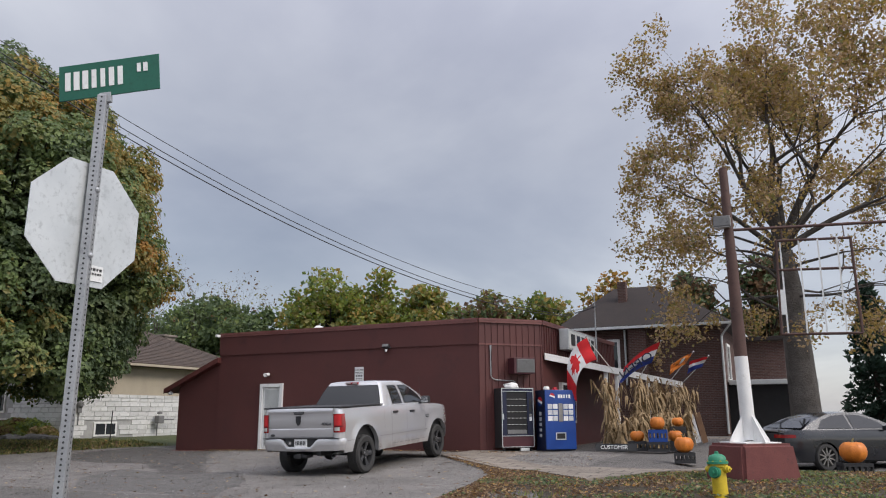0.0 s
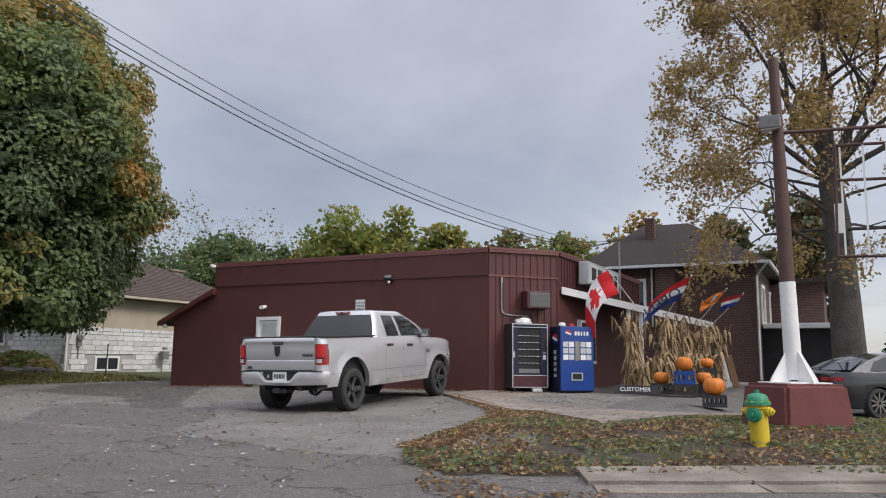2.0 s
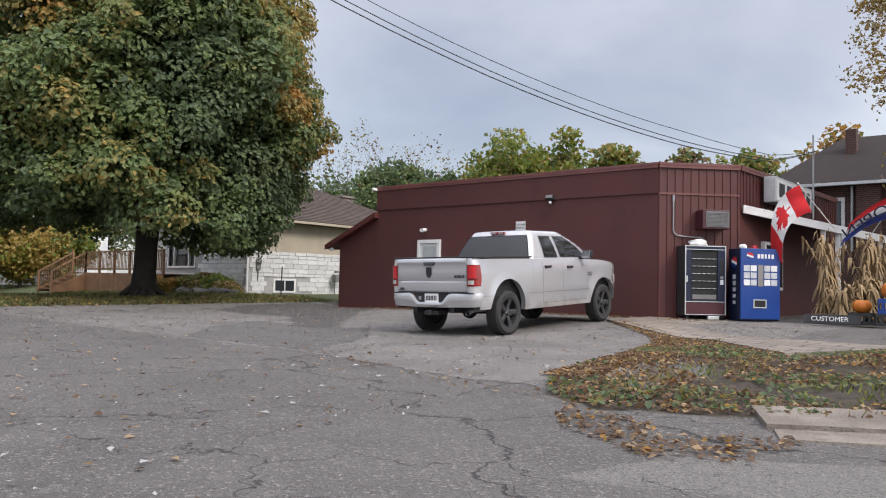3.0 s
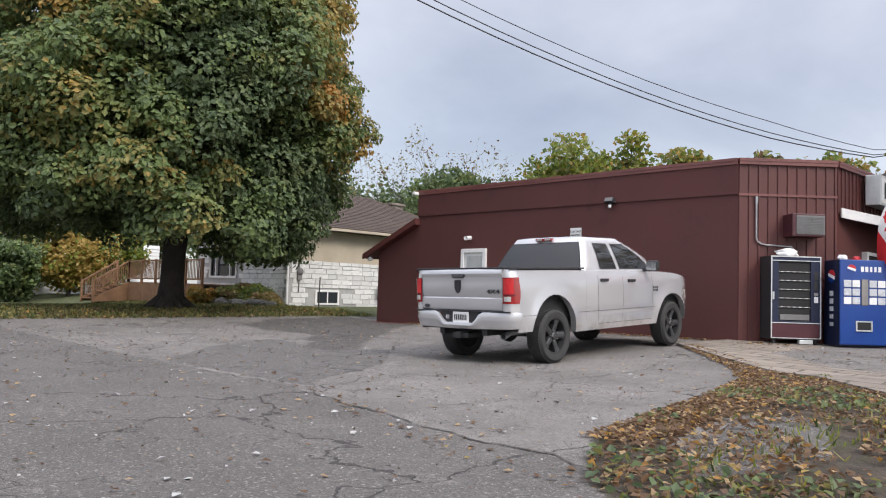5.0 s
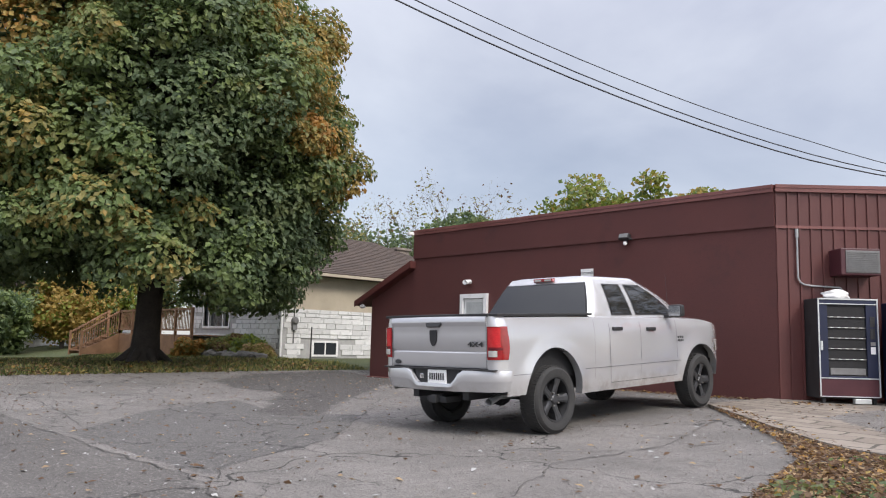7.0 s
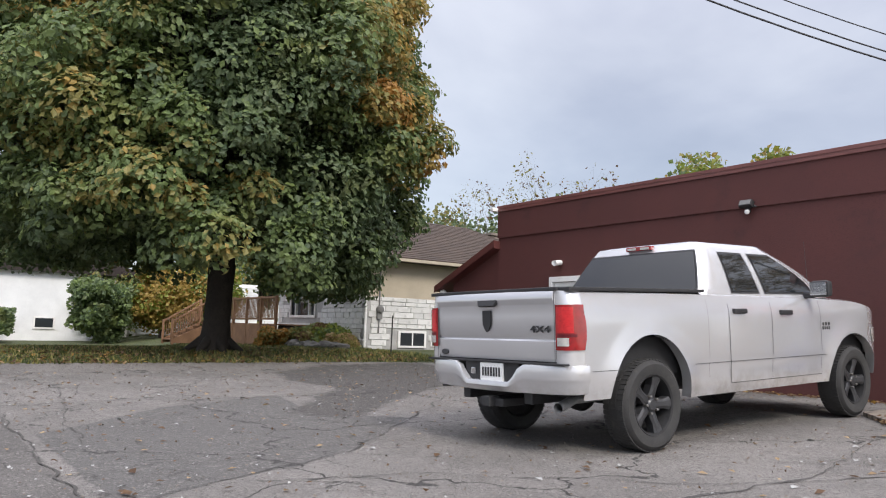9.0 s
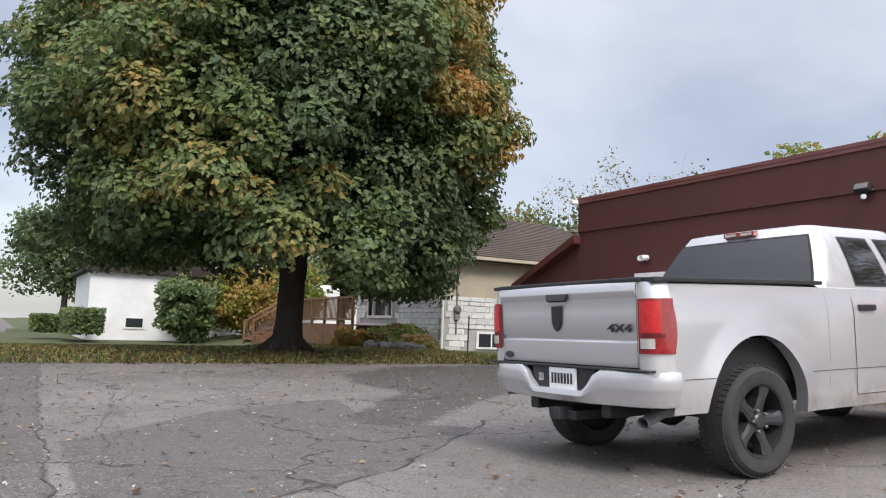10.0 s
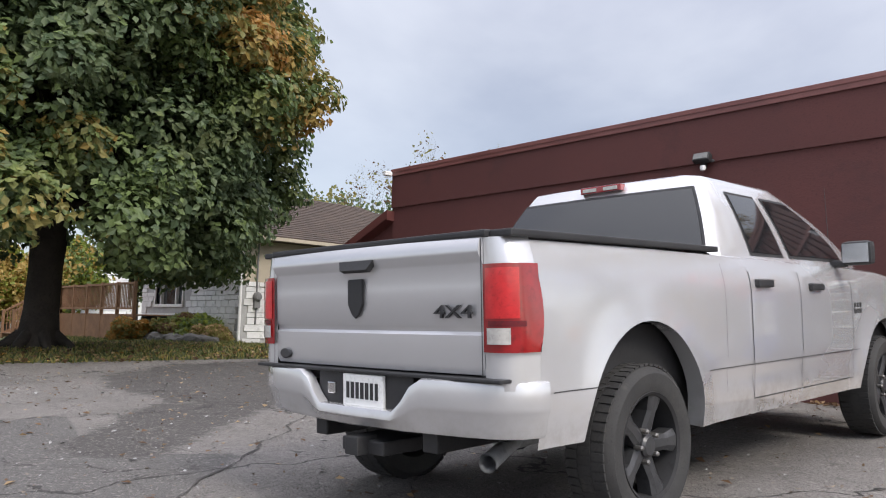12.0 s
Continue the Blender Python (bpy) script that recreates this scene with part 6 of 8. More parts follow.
    lathe(bm, [(0.02, 0), (0.14, 0.02), (0.14, 0.12), (0.09, 0.17), (0, 0.18)], pose(x1 + 0.05, 24.05, 1.75, 0, 90), 16)
    box(bm, x1 + 0.02, x1 + 0.14, 23.95, 24.15, 1.40, 1.66, 0.01)
    tube(bm, (x1 + 0.06, 24.05, 1.4), (x1 + 0.06, 24.05, 0.9), 0.03, 0.03, 8)
    tube(bm, (x1 + 0.06, 24.05, 1.8), (x1 + 0.06, 24.05, 3.4), 0.03, 0.03, 8)
    part("power_meter", bm, M["grey_unit"], h)
    # stones of the two seen walls, laid in courses
    return h, wall, (x0, x1, y0, y1)


bungalow_house, bungalow_wall, BX = bungalow()

gas = root("gas_meter", pose(-27.35, 28.3, 0.3), "grey gas meter on pipes beside the bungalow", "meter")
bm = bmesh.new()
box(bm, -0.14, 0.14, -0.18, 0.18, 0.62, 0.98, 0.04)
lathe(bm, [(0.12, 0), (0.12, 0.08), (0.04, 0.12), (0.0, 0.12)], pose(0.0, 0.0, 1.05), 14)
part("case", bm, M["grey_unit"], gas)
bm = bmesh.new()
path_tube(bm, [(0, -0.12, 0.0), (0, -0.12, 0.7)], 0.03)
path_tube(bm, [(0, 0.12, 0.8), (0, 0.9, 0.8)], 0.035)
part("pipe", bm, M["grey_unit"], gas)

stake = root("steel_stake", pose(-23.3, 21.85, 0.1), "thin dark steel stake on the lawn edge", "stake")
bm = bmesh.new()
tube(bm, (0, 0, -0.1), (0.03, 0, 1.35), 0.022, 0.02, 8)
part("shaft", bm, M["black"], stake)


# ---- deck of the bungalow ----
def deck():
    d = root("wooden_deck", pose(0, 0, 0), "brown stained wooden deck with railings and stairs", "deck")
    x0, x1, xs, y0, y1, z = -39.9, -31.3, -38.5, 21.7, 23.5, 1.12

    def stick(name, a0, a1, b0, b1, c0, c1, bev=0.0):
        bm = bmesh.new()
        box(bm, a0, a1, b0, b1, c0, c1, bev)
        part(name, bm, M["deck_wood"], d)

    for i in range(int((x1 - x0) / 0.145)):
        stick("plank", x0 + 0.145 * i, x0 + 0.145 * i + 0.138, y0, y1, z - 0.04, z)
    for i in range(int((x1 - xs) / 0.15)):
        stick("skirt_board", xs + 0.15 * i, xs + 0.15 * i + 0.142, y0 - 0.03, y0, 0.2, z - 0.045)
    for x in np.linspace(xs, x1, 6):
        stick("post", x - 0.05, x + 0.05, y0 - 0.05, y0 + 0.05, 0.15, z + 1.08, 0.01)
    for zz in (z + 0.15, z + 0.98):
        stick("rail", xs, x1, y0 - 0.03, y0 + 0.03, zz, zz + 0.07)
    for x in np.arange(xs + 0.13, x1, 0.13):
        stick("baluster", x - 0.015, x + 0.015, y0 - 0.015, y0 + 0.015, z + 0.2, z + 0.98)
    # stairs towards the road
    n = 5
    for i in range(n):
        yy = y0 - 0.33 * (i + 1)
        stick("tread", x0, xs, yy, yy + 0.34, z - 0.16 * (i + 1) - 0.04, z - 0.16 * (i + 1))
    run = 0.33 * n
    for xx in (x0, xs):
        m = pose(xx + 0.03, 0, 0, 0, 0, 90)
        bm = bmesh.new()
        prism(bm, [(y0, z + 0.98), (y0, z + 1.06), (y0 - run, 1.16), (y0 - run, 1.08)], 0.06, m)
        part("stair_rail", bm, M["deck_wood"], d)
        bm = bmesh.new()
        prism(bm, [(y0, 0.2), (y0, z), (y0 - run, 0.34), (y0 - run, 0.15)], 0.05, m)
        part("stringer", bm, M["deck_wood"], d)
        stick("post", xx - 0.05, xx + 0.05, y0 - run - 0.05, y0 - run + 0.05, 0.1, 1.2, 0.01)
        stick("post", xx - 0.05, xx + 0.05, y0 - 0.05, y0 + 0.05, z, z + 1.08, 0.01)
        for k in range(16):
            yy = y0 - run * (k + 0.6) / 16
            top = z + 0.98 - (y0 - yy) * (z - 0.14) / run
            stick("baluster", xx - 0.015, xx + 0.015, yy - 0.015, yy + 0.015, top - 0.85, top)


deck()


# ---- the white house far off ----
def white_house():
    h = root("white_house", pose(0, 0, -0.62), "white clapboard house with dark gable roof", "house")
    x0, x1, y0, y1, zt = -60.5, -51.5, 14.5, 21.9, 4.3
    bm = bmesh.new()
    box(bm, x0, x1, y0, y1, 0.0, zt)
    part("wall", bm, M["siding"], h)
    for k in range(18):
        z = 0.3 + k * 0.22
        bm = bmesh.new()
        prism(bm, [(0.003, z + 0.235), (0.012, z + 0.235), (0.055, z + 0.005), (0.055, z - 0.012), (0.003, z - 0.012)], y1 - y0, pose(x1, y1, 0))
        part("board", bm, M["siding"], h)
    bm = bmesh.new()
    prism(bm, [(y0 - 0.4, zt - 0.05), (y1 + 0.4, zt - 0.05), (y1 + 0.4, zt + 0.1), ((y0 + y1) / 2, zt + 1.3), (y0 - 0.4, zt + 0.1)], x1 - x0 + 0.8, pose(x1 + 0.4, 0, 0, 0, 0, 90))
    part("roof", bm, M["shingle_dark"], h)
    bm = bmesh.new()
    box(bm, x1 + 0.02, x1 + 0.07, 16.4, 17.5, 1.1, 1.8, 0.01)
    w = part("window", bm, M["white_paint"], h)
    bm = bmesh.new()
    box(bm, x1 + 0.065, x1 + 0.08, 16.5, 17.4, 1.2, 1.7)
    part("pane", bm, M["pane"], w)


white_house()


# ---- the brick house ----
def brick_house():
    h = root("brick_house", pose(0, 0, 0), "two-storey dark brick house with hip roof", "house")
    x0, x1, y0, y1, zt = -9.6, -2.85, 35.6, 46.0, 4.95
    bm = bmesh.new()
    box(bm, x0, x1, y0, y1, 0.0, zt)
    wall = part("wall", bm, M["brickwork"], h)
    e = 0.5
    bm = bmesh.new()
    ex = [(x0 - e, y0 - e), (x1 + e, y0 - e), (x1 + e, y1 + e), (x0 - e, y1 + e)]
    lo = [bm.verts.new((x, y, zt)) for x, y in ex]
    mid = [bm.verts.new((x, y, zt + 0.15)) for x, y in ex]
    rid = [bm.verts.new((x, y, 7.35)) for x, y in ((-8.0, y0 + 3.0), (-5.9, y0 + 3.0), (-5.9, y1 - 3.2), (-8.0, y1 - 3.2))]
    bm.faces.new(lo[::-1])
    bm.faces.new(rid)
    for i in range(4):
        bm.faces.new((lo[i], lo[(i + 1) % 4], mid[(i + 1) % 4], mid[i]))
        bm.faces.new((mid[i], mid[(i + 1) % 4], rid[(i + 1) % 4], rid[i]))
    part("roof", bm, M["shingle_dark"], h, "dark shingle hip roof")
    bm = bmesh.new()
    box(bm, x0 - e, x1 + e, y0 - e - 0.09, y0 - e, zt + 0.0, zt + 0.12, 0.01)
    box(bm, x1 + e, x1 + e + 0.09, y0 - e, y1, zt + 0.0, zt + 0.12, 0.01)
    part("gutter", bm, M["alu"], h, "pale eaves gutter")
    bm = bmesh.new()
    box(bm, -6.75, -5.95, 35.25, 35.6, 0.2, 4.95, 0.02)
    box(bm, -7.55, -7.15, 37.2, 37.6, 5.6, 7.45, 0.02)
    part("chimney", bm, M["brickwork"], h, "brick chimney on the front wall")
    bm = bmesh.new()
    path_tube(bm, [(x1 + 0.45, y0 - 0.5, zt), (x1 + 0.03, y0 - 0.07, zt - 0.45), (x1 + 0.03, y0 - 0.07, 0.4)], 0.05)
    part("downpipe", bm, M["alu"], h)
    bm = bmesh.new()
    tube(bm, (-6.95, y0 - 0.07, zt), (-6.95, y0 - 0.07, 2.5), 0.05, 0.05, 8)
    part("downpipe", bm, M["alu"], h)
    # upper front window
    bm = bmesh.new()
    for a0, a1, c0, c1 in ((-8.3, -7.2, 4.42, 4.55), (-8.3, -8.18, 2.75, 4.42), (-7.32, -7.2, 2.75, 4.42), (-8.36, -7.14, 2.62, 2.75)):
        box(bm, a0, a1, y0 - 0.07, y0 + 0.02, c0, c1, 0.01)
    w = part("window", bm, M["white_paint"], h)
    bm = bmesh.new()
    box(bm, -8.18, -7.32, y0 - 0.03, y0 - 0.01, 2.75, 4.42)
    part("pane", bm, M["pane"], w)
    # side window
    for yy in (37.2, 41.0):
        bm = bmesh.new()
        for a0, a1, c0, c1 in ((yy, yy + 1.3, 4.2, 4.32), (yy, yy + 0.1, 2.75, 4.2), (yy + 1.2, yy + 1.3, 2.75, 4.2), (yy - 0.06, yy + 1.36, 2.6, 2.75)):
            box(bm, x1 - 0.02, x1 + 0.07, a0, a1, c0, c1, 0.01)
        w = part("window", bm, M["white_paint"], h)
        bm = bmesh.new()
        box(bm, x1 + 0.01, x1 + 0.03, yy + 0.1, yy + 1.2, 2.75, 4.2)
        part("pane", bm, M["pane"], w)
    # low garage wing beside it
    bm = bmesh.new()
    box(bm, x1 + 0.002, 0.35, 37.0, 44.0, 0.0, 2.45)
    part("garage_wall", bm, M["shop_dark"], h, "dark wing wall")
    bm = bmesh.new()
    box(bm, x1 + 0.08, 0.75, 36.6, 44.4, 2.45, 2.66, 0.02)
    part("garage_roof", bm, M["alu"], h, "flat roof with pale edge")
    bm = bmesh.new()
    box(bm, 0.0, 0.42, 36.9, 37.3, 0.2, 2.44, 0.01)
    part("garage_post", bm, M["white_paint"], h)
    # rear wing upper storey
    bm = bmesh.new()
    box(bm, x1 + 0.004, -0.6, 41.5, 47.0, 2.67, 4.7)
    part("rear_wing", bm, M["brickwork"], h)
    bm = bmesh.new()
    box(bm, x1 + 0.6, -0.2, 41.1, 47.3, 4.7, 4.9, 0.02)
    part("rear_wing_roof", bm, M["shingle_dark"], h)
    return h, wall, (x0, x1, y0, y1, zt)


brick_root, brick_wall, HB = brick_house()


# ---- fixtures on the shop ----
AB = (B - A).normalized()
AB_N = Vector((AB.y, -AB.x, 0))
AB_DEG = math.degrees(math.atan2(AB.y, AB.x))


def flood_light():
    t = root("floodlight", pose(-11.12, 21.13, 3.20) @ Matrix.Scale(0.68, 4), "black wall floodlight with white sensor dome", "lamp")
    bm = bmesh.new()
    box(bm, -0.17, 0.17, -0.20, -0.06, 0.0, 0.17, 0.015, pose(0, 0, 0, -25))
    part("head", bm, M["black"], t)
    bm = bmesh.new()
    box(bm, -0.145, 0.145, -0.215, -0.195, 0.02, 0.15, 0.004, pose(0, 0, 0, -25))
    part("lens", bm, M["grey_unit"], t)
    bm = bmesh.new()
    lathe(bm, [(0.05, 0.05), (0.06, 0.0), (0.045, -0.045), (0.0, -0.06)], pose(0.02, -0.09, -0.07), 16)
    part("sensor_dome", bm, M["white_paint"], t, "white sensor dome", True)
    bm = bmesh.new()
    box(bm, -0.05, 0.05, -0.06, 0.03, -0.06, 0.14, 0.008)
    part("bracket", bm, M["black"], t)
    bm = bmesh.new()
    path_tube(bm, [(0.05, 0.0, 0.05), (0.22, 0.0, 0.06)], 0.014)
    lathe(bm, [(0.02, 0.0), (0.035, 0.03), (0.0, 0.06)], pose(0.2, -0.02, 0.06, 90), 10)
    part("side_bracket", bm, M["black"], t)


def wall_camera():
    t = root("security_camera", pose(-15.58, 21.13, 2.55), "small white security lamp pair over the door", "lamp")
    bm = bmesh.new()
    lathe(bm, [(0.055, 0.0), (0.055, 0.05), (0.0, 0.05)], pose(0, 0.04, 0, 90), 16)
    part("base", bm, M["white_paint"], t)
    for x, rz in ((-0.08, 35), (0.10, -30)):
        bm = bmesh.new()
        lathe(bm, [(0.025, 0), (0.045, 0.03), (0.058, 0.12), (0.05, 0.12), (0.0, 0.10)], pose(x, -0.04, 0.01, 105, 0, rz), 16)
        part("lamp_head", bm, M["white_paint"], t, "", True)


def sign_board(name, x, y, z, w, h, back, label, lines, ink):
    """A flat sheet sign on a wall; lines: (text or number of bars, height, z offset)."""
    t = root(name, pose(x, y, z), label, "sign")
    bm = bmesh.new()
    box(bm, -w / 2, w / 2, -0.006, 0.004, -h / 2, h / 2, 0.002)
    part("panel", bm, back, t)
    for what, size, dz in lines:
        if isinstance(what, str):
            text_mesh("lettering", what, size, 0.002, ink, t, pose(0, -0.009, dz, 90))
        else:
            bars("text_bar", what, w * 0.8, size, ink, t, pose(0, -0.008, dz), what)
    return t


flood_light()
wall_camera()
sign_board("parking_sign", -12.10, 21.155, 2.46, 0.32, 0.46, M["sign_white"], "white customer parking sign on the red wall", (("CUSTOMER", 0.062, 0.14), ("PARKING", 0.068, 0.05), (3, 0.05, -0.04), (4, 0.03, -0.13)), M["black"])
sign_board("no_sign", -19.05, 21.30, 2.02, 0.34, 0.24, M["black"], "small black sign on the lean-to wall", (("NO", 0.16, 0.0),), M["sign_white"])
sign_board("small_sign", -19.05, 21.30, 1.82, 0.34, 0.11, M["sign_white"], "narrow white sign with dark writing bars", ((5, 0.05, 0.0),), M["maroon"])

# air conditioner and conduit on the chamfered wall
ac = root("air_conditioner", Matrix.Translation(A + AB * 0.98 + Vector((0, 0, 2.37))) @ pose(0, 0, 0, 0, 0, AB_DEG), "grey window air conditioner through the wall", "air conditioner")
bm = bmesh.new()
box(bm, -0.05, 0.62, -0.42, 0.05, 0.0, 0.46, 0.015)
part("case", bm, M["maroon"], ac, "weathered maroon case")
bm = bmesh.new()
box(bm, 0.03, 0.60, -0.435, -0.421, 0.04, 0.42, 0.004)
gr = part("grille", bm, M["grey_unit"], ac)
for i in range(11):
    bm = bmesh.new()
    box(bm, 0.05, 0.58, -0.447, -0.436, 0.06 + i * 0.032, 0.072 + i * 0.032)
    part("slat", bm, M["grey_unit"], gr)
cond = root("conduit", Matrix.Translation(A + AB * 0.36 + AB_N * 0.04) @ pose(0, 0, 0, 0, 0, AB_DEG), "pale metal conduit bent along the wall", "pipe")
bm = bmesh.new()
path_tube(bm, [(0, 0, 3.12), (0, 0, 2.34), (0.03, 0, 2.27), (0.10, 0, 2.22), (0.22, 0, 2.20), (0.72, 0, 2.18), (0.78, 0, 2.12), (0.80, 0, 1.95)], 0.018)
tube(bm, (0, 0, 3.05), (0, 0, 3.2), 0.03, 0.03, 10)
part("pipe", bm, M["galv"], cond, "", True)

# lit box sign over the porch
sb = root("box_sign", pose(-6.50, 23.95, 3.2), "white shallow box sign with dark writing bars", "sign")
bm = bmesh.new()
box(bm, 0.0, 0.30, 0.0, 3.3, 0.0, 0.66, 0.015)
part("case", bm, M["alu"], sb)
bm = bmesh.new()
box(bm, 0.301, 0.312, 0.08, 3.22, 0.06, 0.60, 0.004)
part("face", bm, M["sign_white"], sb)
for k, (y0, w) in enumerate(((0.25, 0.45), (0.85, 0.5), (1.5, 0.42), (2.05, 0.5), (2.65, 0.4))):
    bars("text_bar", 1, w * 1.5, 0.36, M["navy"] if k % 2 else M["black"], sb, pose(0.316, y0 + w / 2, 0.33, 0, 0, 90), k)

mast = root("roof_mast", pose(-6.1, 27.0, 3.9), "thin grey mast on the shop roof", "mast")
bm = bmesh.new()
tube(bm, (0, 0, -0.9), (0, 0, 1.5), 0.03, 0.022, 8)
part("pole", bm, M["galv"], mast)
vent = root("roof_vent", pose(-15.6, 24.0, 3.6), "small white dome vent on the flat roof", "vent")
bm = bmesh.new()
lathe(bm, [(0.10, 0), (0.10, 0.60), (0.2, 0.62), (0.2, 0.75), (0.1, 0.84), (0.0, 0.86)], pose(0, 0, 0), 16)
part("cowl", bm, M["white_paint"], vent, "", True)
cornercam = root("corner_camera", pose(-17.68, 21.08, 3.86), "small white camera on the parapet corner", "camera")
bm = bmesh.new()
box(bm, -0.05, 0.05, -0.14, 0.05, 0.0, 0.09, 0.02)
part("case", bm, M["white_paint"], cornercam)


# ---- vending machines ----
def snack_machine():
    t = root("snack_machine", Matrix.Translation((-7.40, 21.14, 0.24)) @ pose(0, 0, 0, 0, 0, AB_DEG), "dark maroon glass-front snack vending machine", "vending machine")
    w, d, h = 1.0, 0.55, 1.72
    bm = bmesh.new()
    box(bm, 0, w, 0.03, d, 0.06, h, 0.012)
    part("cabinet", bm, M["black"], t)
    bm = bmesh.new()
    for x0, x1, z0, z1 in ((0.0, 0.16, 0.38, h), (0.80, w, 0.38, h), (0.161, 0.799, h - 0.1, h), (0.161, 0.799, 0.38, 0.43)):
        box(bm, x0, x1, 0.0, 0.03, z0, z1, 0.004)
    part("front_frame", bm, M["navy"], t, "black door frame")
    bm = bmesh.new()
    box(bm, 0.0, w, 0.0, 0.03, 0.08, 0.379, 0.004)
    part("kick_panel", bm, M["maroon"], t, "maroon lower panel")
    bm = bmesh.new()
    for x0, x1, z0, z1 in ((0.0, 0.022, 0.09, h), (w - 0.022, w, 0.09, h), (0.022, w - 0.022, h - 0.022, h), (0.022, w - 0.022, h - 0.10, h - 0.085), (0.022, w - 0.022, 0.385, 0.402), (0.022, w - 0.022, 0.085, 0.10)):
        box(bm, x0, x1, -0.012, -0.001, z0, z1)
    part("silver_trim", bm, M["alu"], t, "bright trim lines")
    bm = bmesh.new()
    box(bm, 0.17, 0.79, 0.026, 0.029, 0.44, h - 0.11)
    part("back_panel", bm, M["shop_dark"], t)
    for i in range(5):
        bm = bmesh.new()
        z = 0.70 + i * 0.175
        box(bm, 0.17, 0.79, 0.004, 0.025, z, z + 0.014)
        sh = part("shelf", bm, M["steel"], t)
        for k in range(5):
            bm = bmesh.new()
            x = 0.20 + k * 0.12
            box(bm, x, x + 0.055, -0.002, 0.003, z + 0.002, z + 0.012)
            part("price_tag", bm, M["sign_white"], sh)
    bm = bmesh.new()
    box(bm, 0.19, 0.77, 0.005, 0.024, 0.45, 0.56, 0.006)
    part("delivery_flap", bm, M["grey_unit"], t)
    for z0, z1, m in ((1.25, 1.42, "black"), (1.05, 1.22, "black"), (0.94, 1.0, "steel"), (0.80, 0.92, "sign_white")):
        bm = bmesh.new()
        box(bm, 0.86, 0.94, -0.008, -0.001, z0, z1, 0.003)
        part("selection_panel", bm, M[m], t)
    bm = bmesh.new()
    box(bm, 0.025, 0.06, -0.03, -0.001, 0.85, 1.0, 0.006)
    part("lock_handle", bm, M["alu"], t)
    for x in (0.06, w - 0.1):
        bm = bmesh.new()
        box(bm, x, x + 0.05, 0.05, 0.1, -0.03, 0.06)
        part("foot", bm, M["black"], t)
    bm = bmesh.new()
    box(bm, 0.55, 0.82, -0.05, 0.05, -0.02, 0.06, 0.008)
    part("kick_box", bm, M["alu"], t)


def drink_machine():
    t = root("drink_machine", Matrix.Translation((-6.28, 21.66, 0.22)) @ pose(0, 0, 0, 0, 0, AB_DEG), "blue drink vending machine with round red and white logo", "vending machine")
    w, d, h = 0.95, 0.62, 1.68
    bm = bmesh.new()
    box(bm, 0, w, 0.05, d, 0.0, h, 0.012)
    part("cabinet", bm, M["navy"], t, "navy blue cabinet")
    bm = bmesh.new()
    box(bm, 0, w, 0.0, 0.05, 0.04, h, 0.012)
    part("front_panel", bm, M["blue"], t, "bright blue front")
    for i in range(3):
        for k in range(5):
            bm = bmesh.new()
            x, z = 0.07 + k * 0.165, 0.82 + i * 0.165
            if k == 2:
                box(bm, x + 0.01, x + 0.14, -0.016, -0.001, z - 0.02, z + 0.15, 0.004)
                part("coin_panel", bm, M["steel"], t)
            else:
                box(bm, x, x + 0.145, -0.012, -0.001, z, z + 0.135, 0.006)
                part("select_button", bm, M["product"] if (i + k) % 3 else M["sign_white"], t)
    bm = bmesh.new()
    for x0, x1, z0, z1 in ((0.30, 0.62, 0.30, 0.325), (0.30, 0.62, 0.475, 0.50), (0.30, 0.325, 0.326, 0.474), (0.595, 0.62, 0.326, 0.474)):
        box(bm, x0, x1, -0.02, -0.001, z0, z1)
    part("tray_frame", bm, M["alu"], t)
    bm = bmesh.new()
    box(bm, 0.33, 0.59, -0.006, -0.001, 0.33, 0.47)
    part("tray", bm, M["shop_dark"], t)

    def disc(mat0, r, name):
        for nm, z0, z1, m in ((name, -1.0, -0.25, "blue"), (name, -0.25, 0.25, "sign_white"), (name, 0.25, 1.0, "logo_red")):
            pts = []
            for k in range(13):
                zz = z0 + (z1 - z0) * k / 12
                pts.append((math.sqrt(max(0, 1 - zz * zz)) * r, zz * r))
            bm = bmesh.new()
            prism(bm, pts + [(-x, z) for x, z in pts[::-1] if x > 1e-6], 0.006, mat0 @ pose(0, 0, 0, 0, 18, 0))
            bmesh.ops.remove_doubles(bm, verts=bm.verts, dist=0.0005)
            part(nm, bm, M[m], t)
    disc(pose(0.22, -0.009, 1.50), 0.085, "logo_disc")
    bars("logo_bar", 5, 0.42, 0.10, M["sign_white"], t, pose(0.60, -0.004, 1.50), 2)
    side = pose(-0.004, 0.32, 1.36, 0, 0, -90)
    disc(side @ pose(0, -0.004, 0), 0.13, "side_logo_disc")
    bars("side_logo_bar", 5, 0.75, 0.14, M["product"], t, pose(-0.004, 0.32, 0.72, 0, 0, -90) @ pose(0, 0, 0, 0, 90, 0), 6)


def cloth_bundle(name, x, y, z, sx, sy, sz, material, label, seed):
    rng = random.Random(seed)
    t = root(name, pose(x, y, z, 0, 0, AB_DEG), label, "bundle")
    bm = bmesh.new()
    bmesh.ops.create_icosphere(bm, subdivisions=3, radius=1.0)
    for v in bm.verts:
        n = noise.noise(v.co * 1.7 + Vector((seed, 0, 0))) * 0.35
        v.co = Vector((v.co.x * sx * (1 + n), v.co.y * sy * (1 + n), max(v.co.z, -0.6) * sz * (1 + n * 0.8) + 0.6 * sz))
    part("body", bm, material, t, "", True)


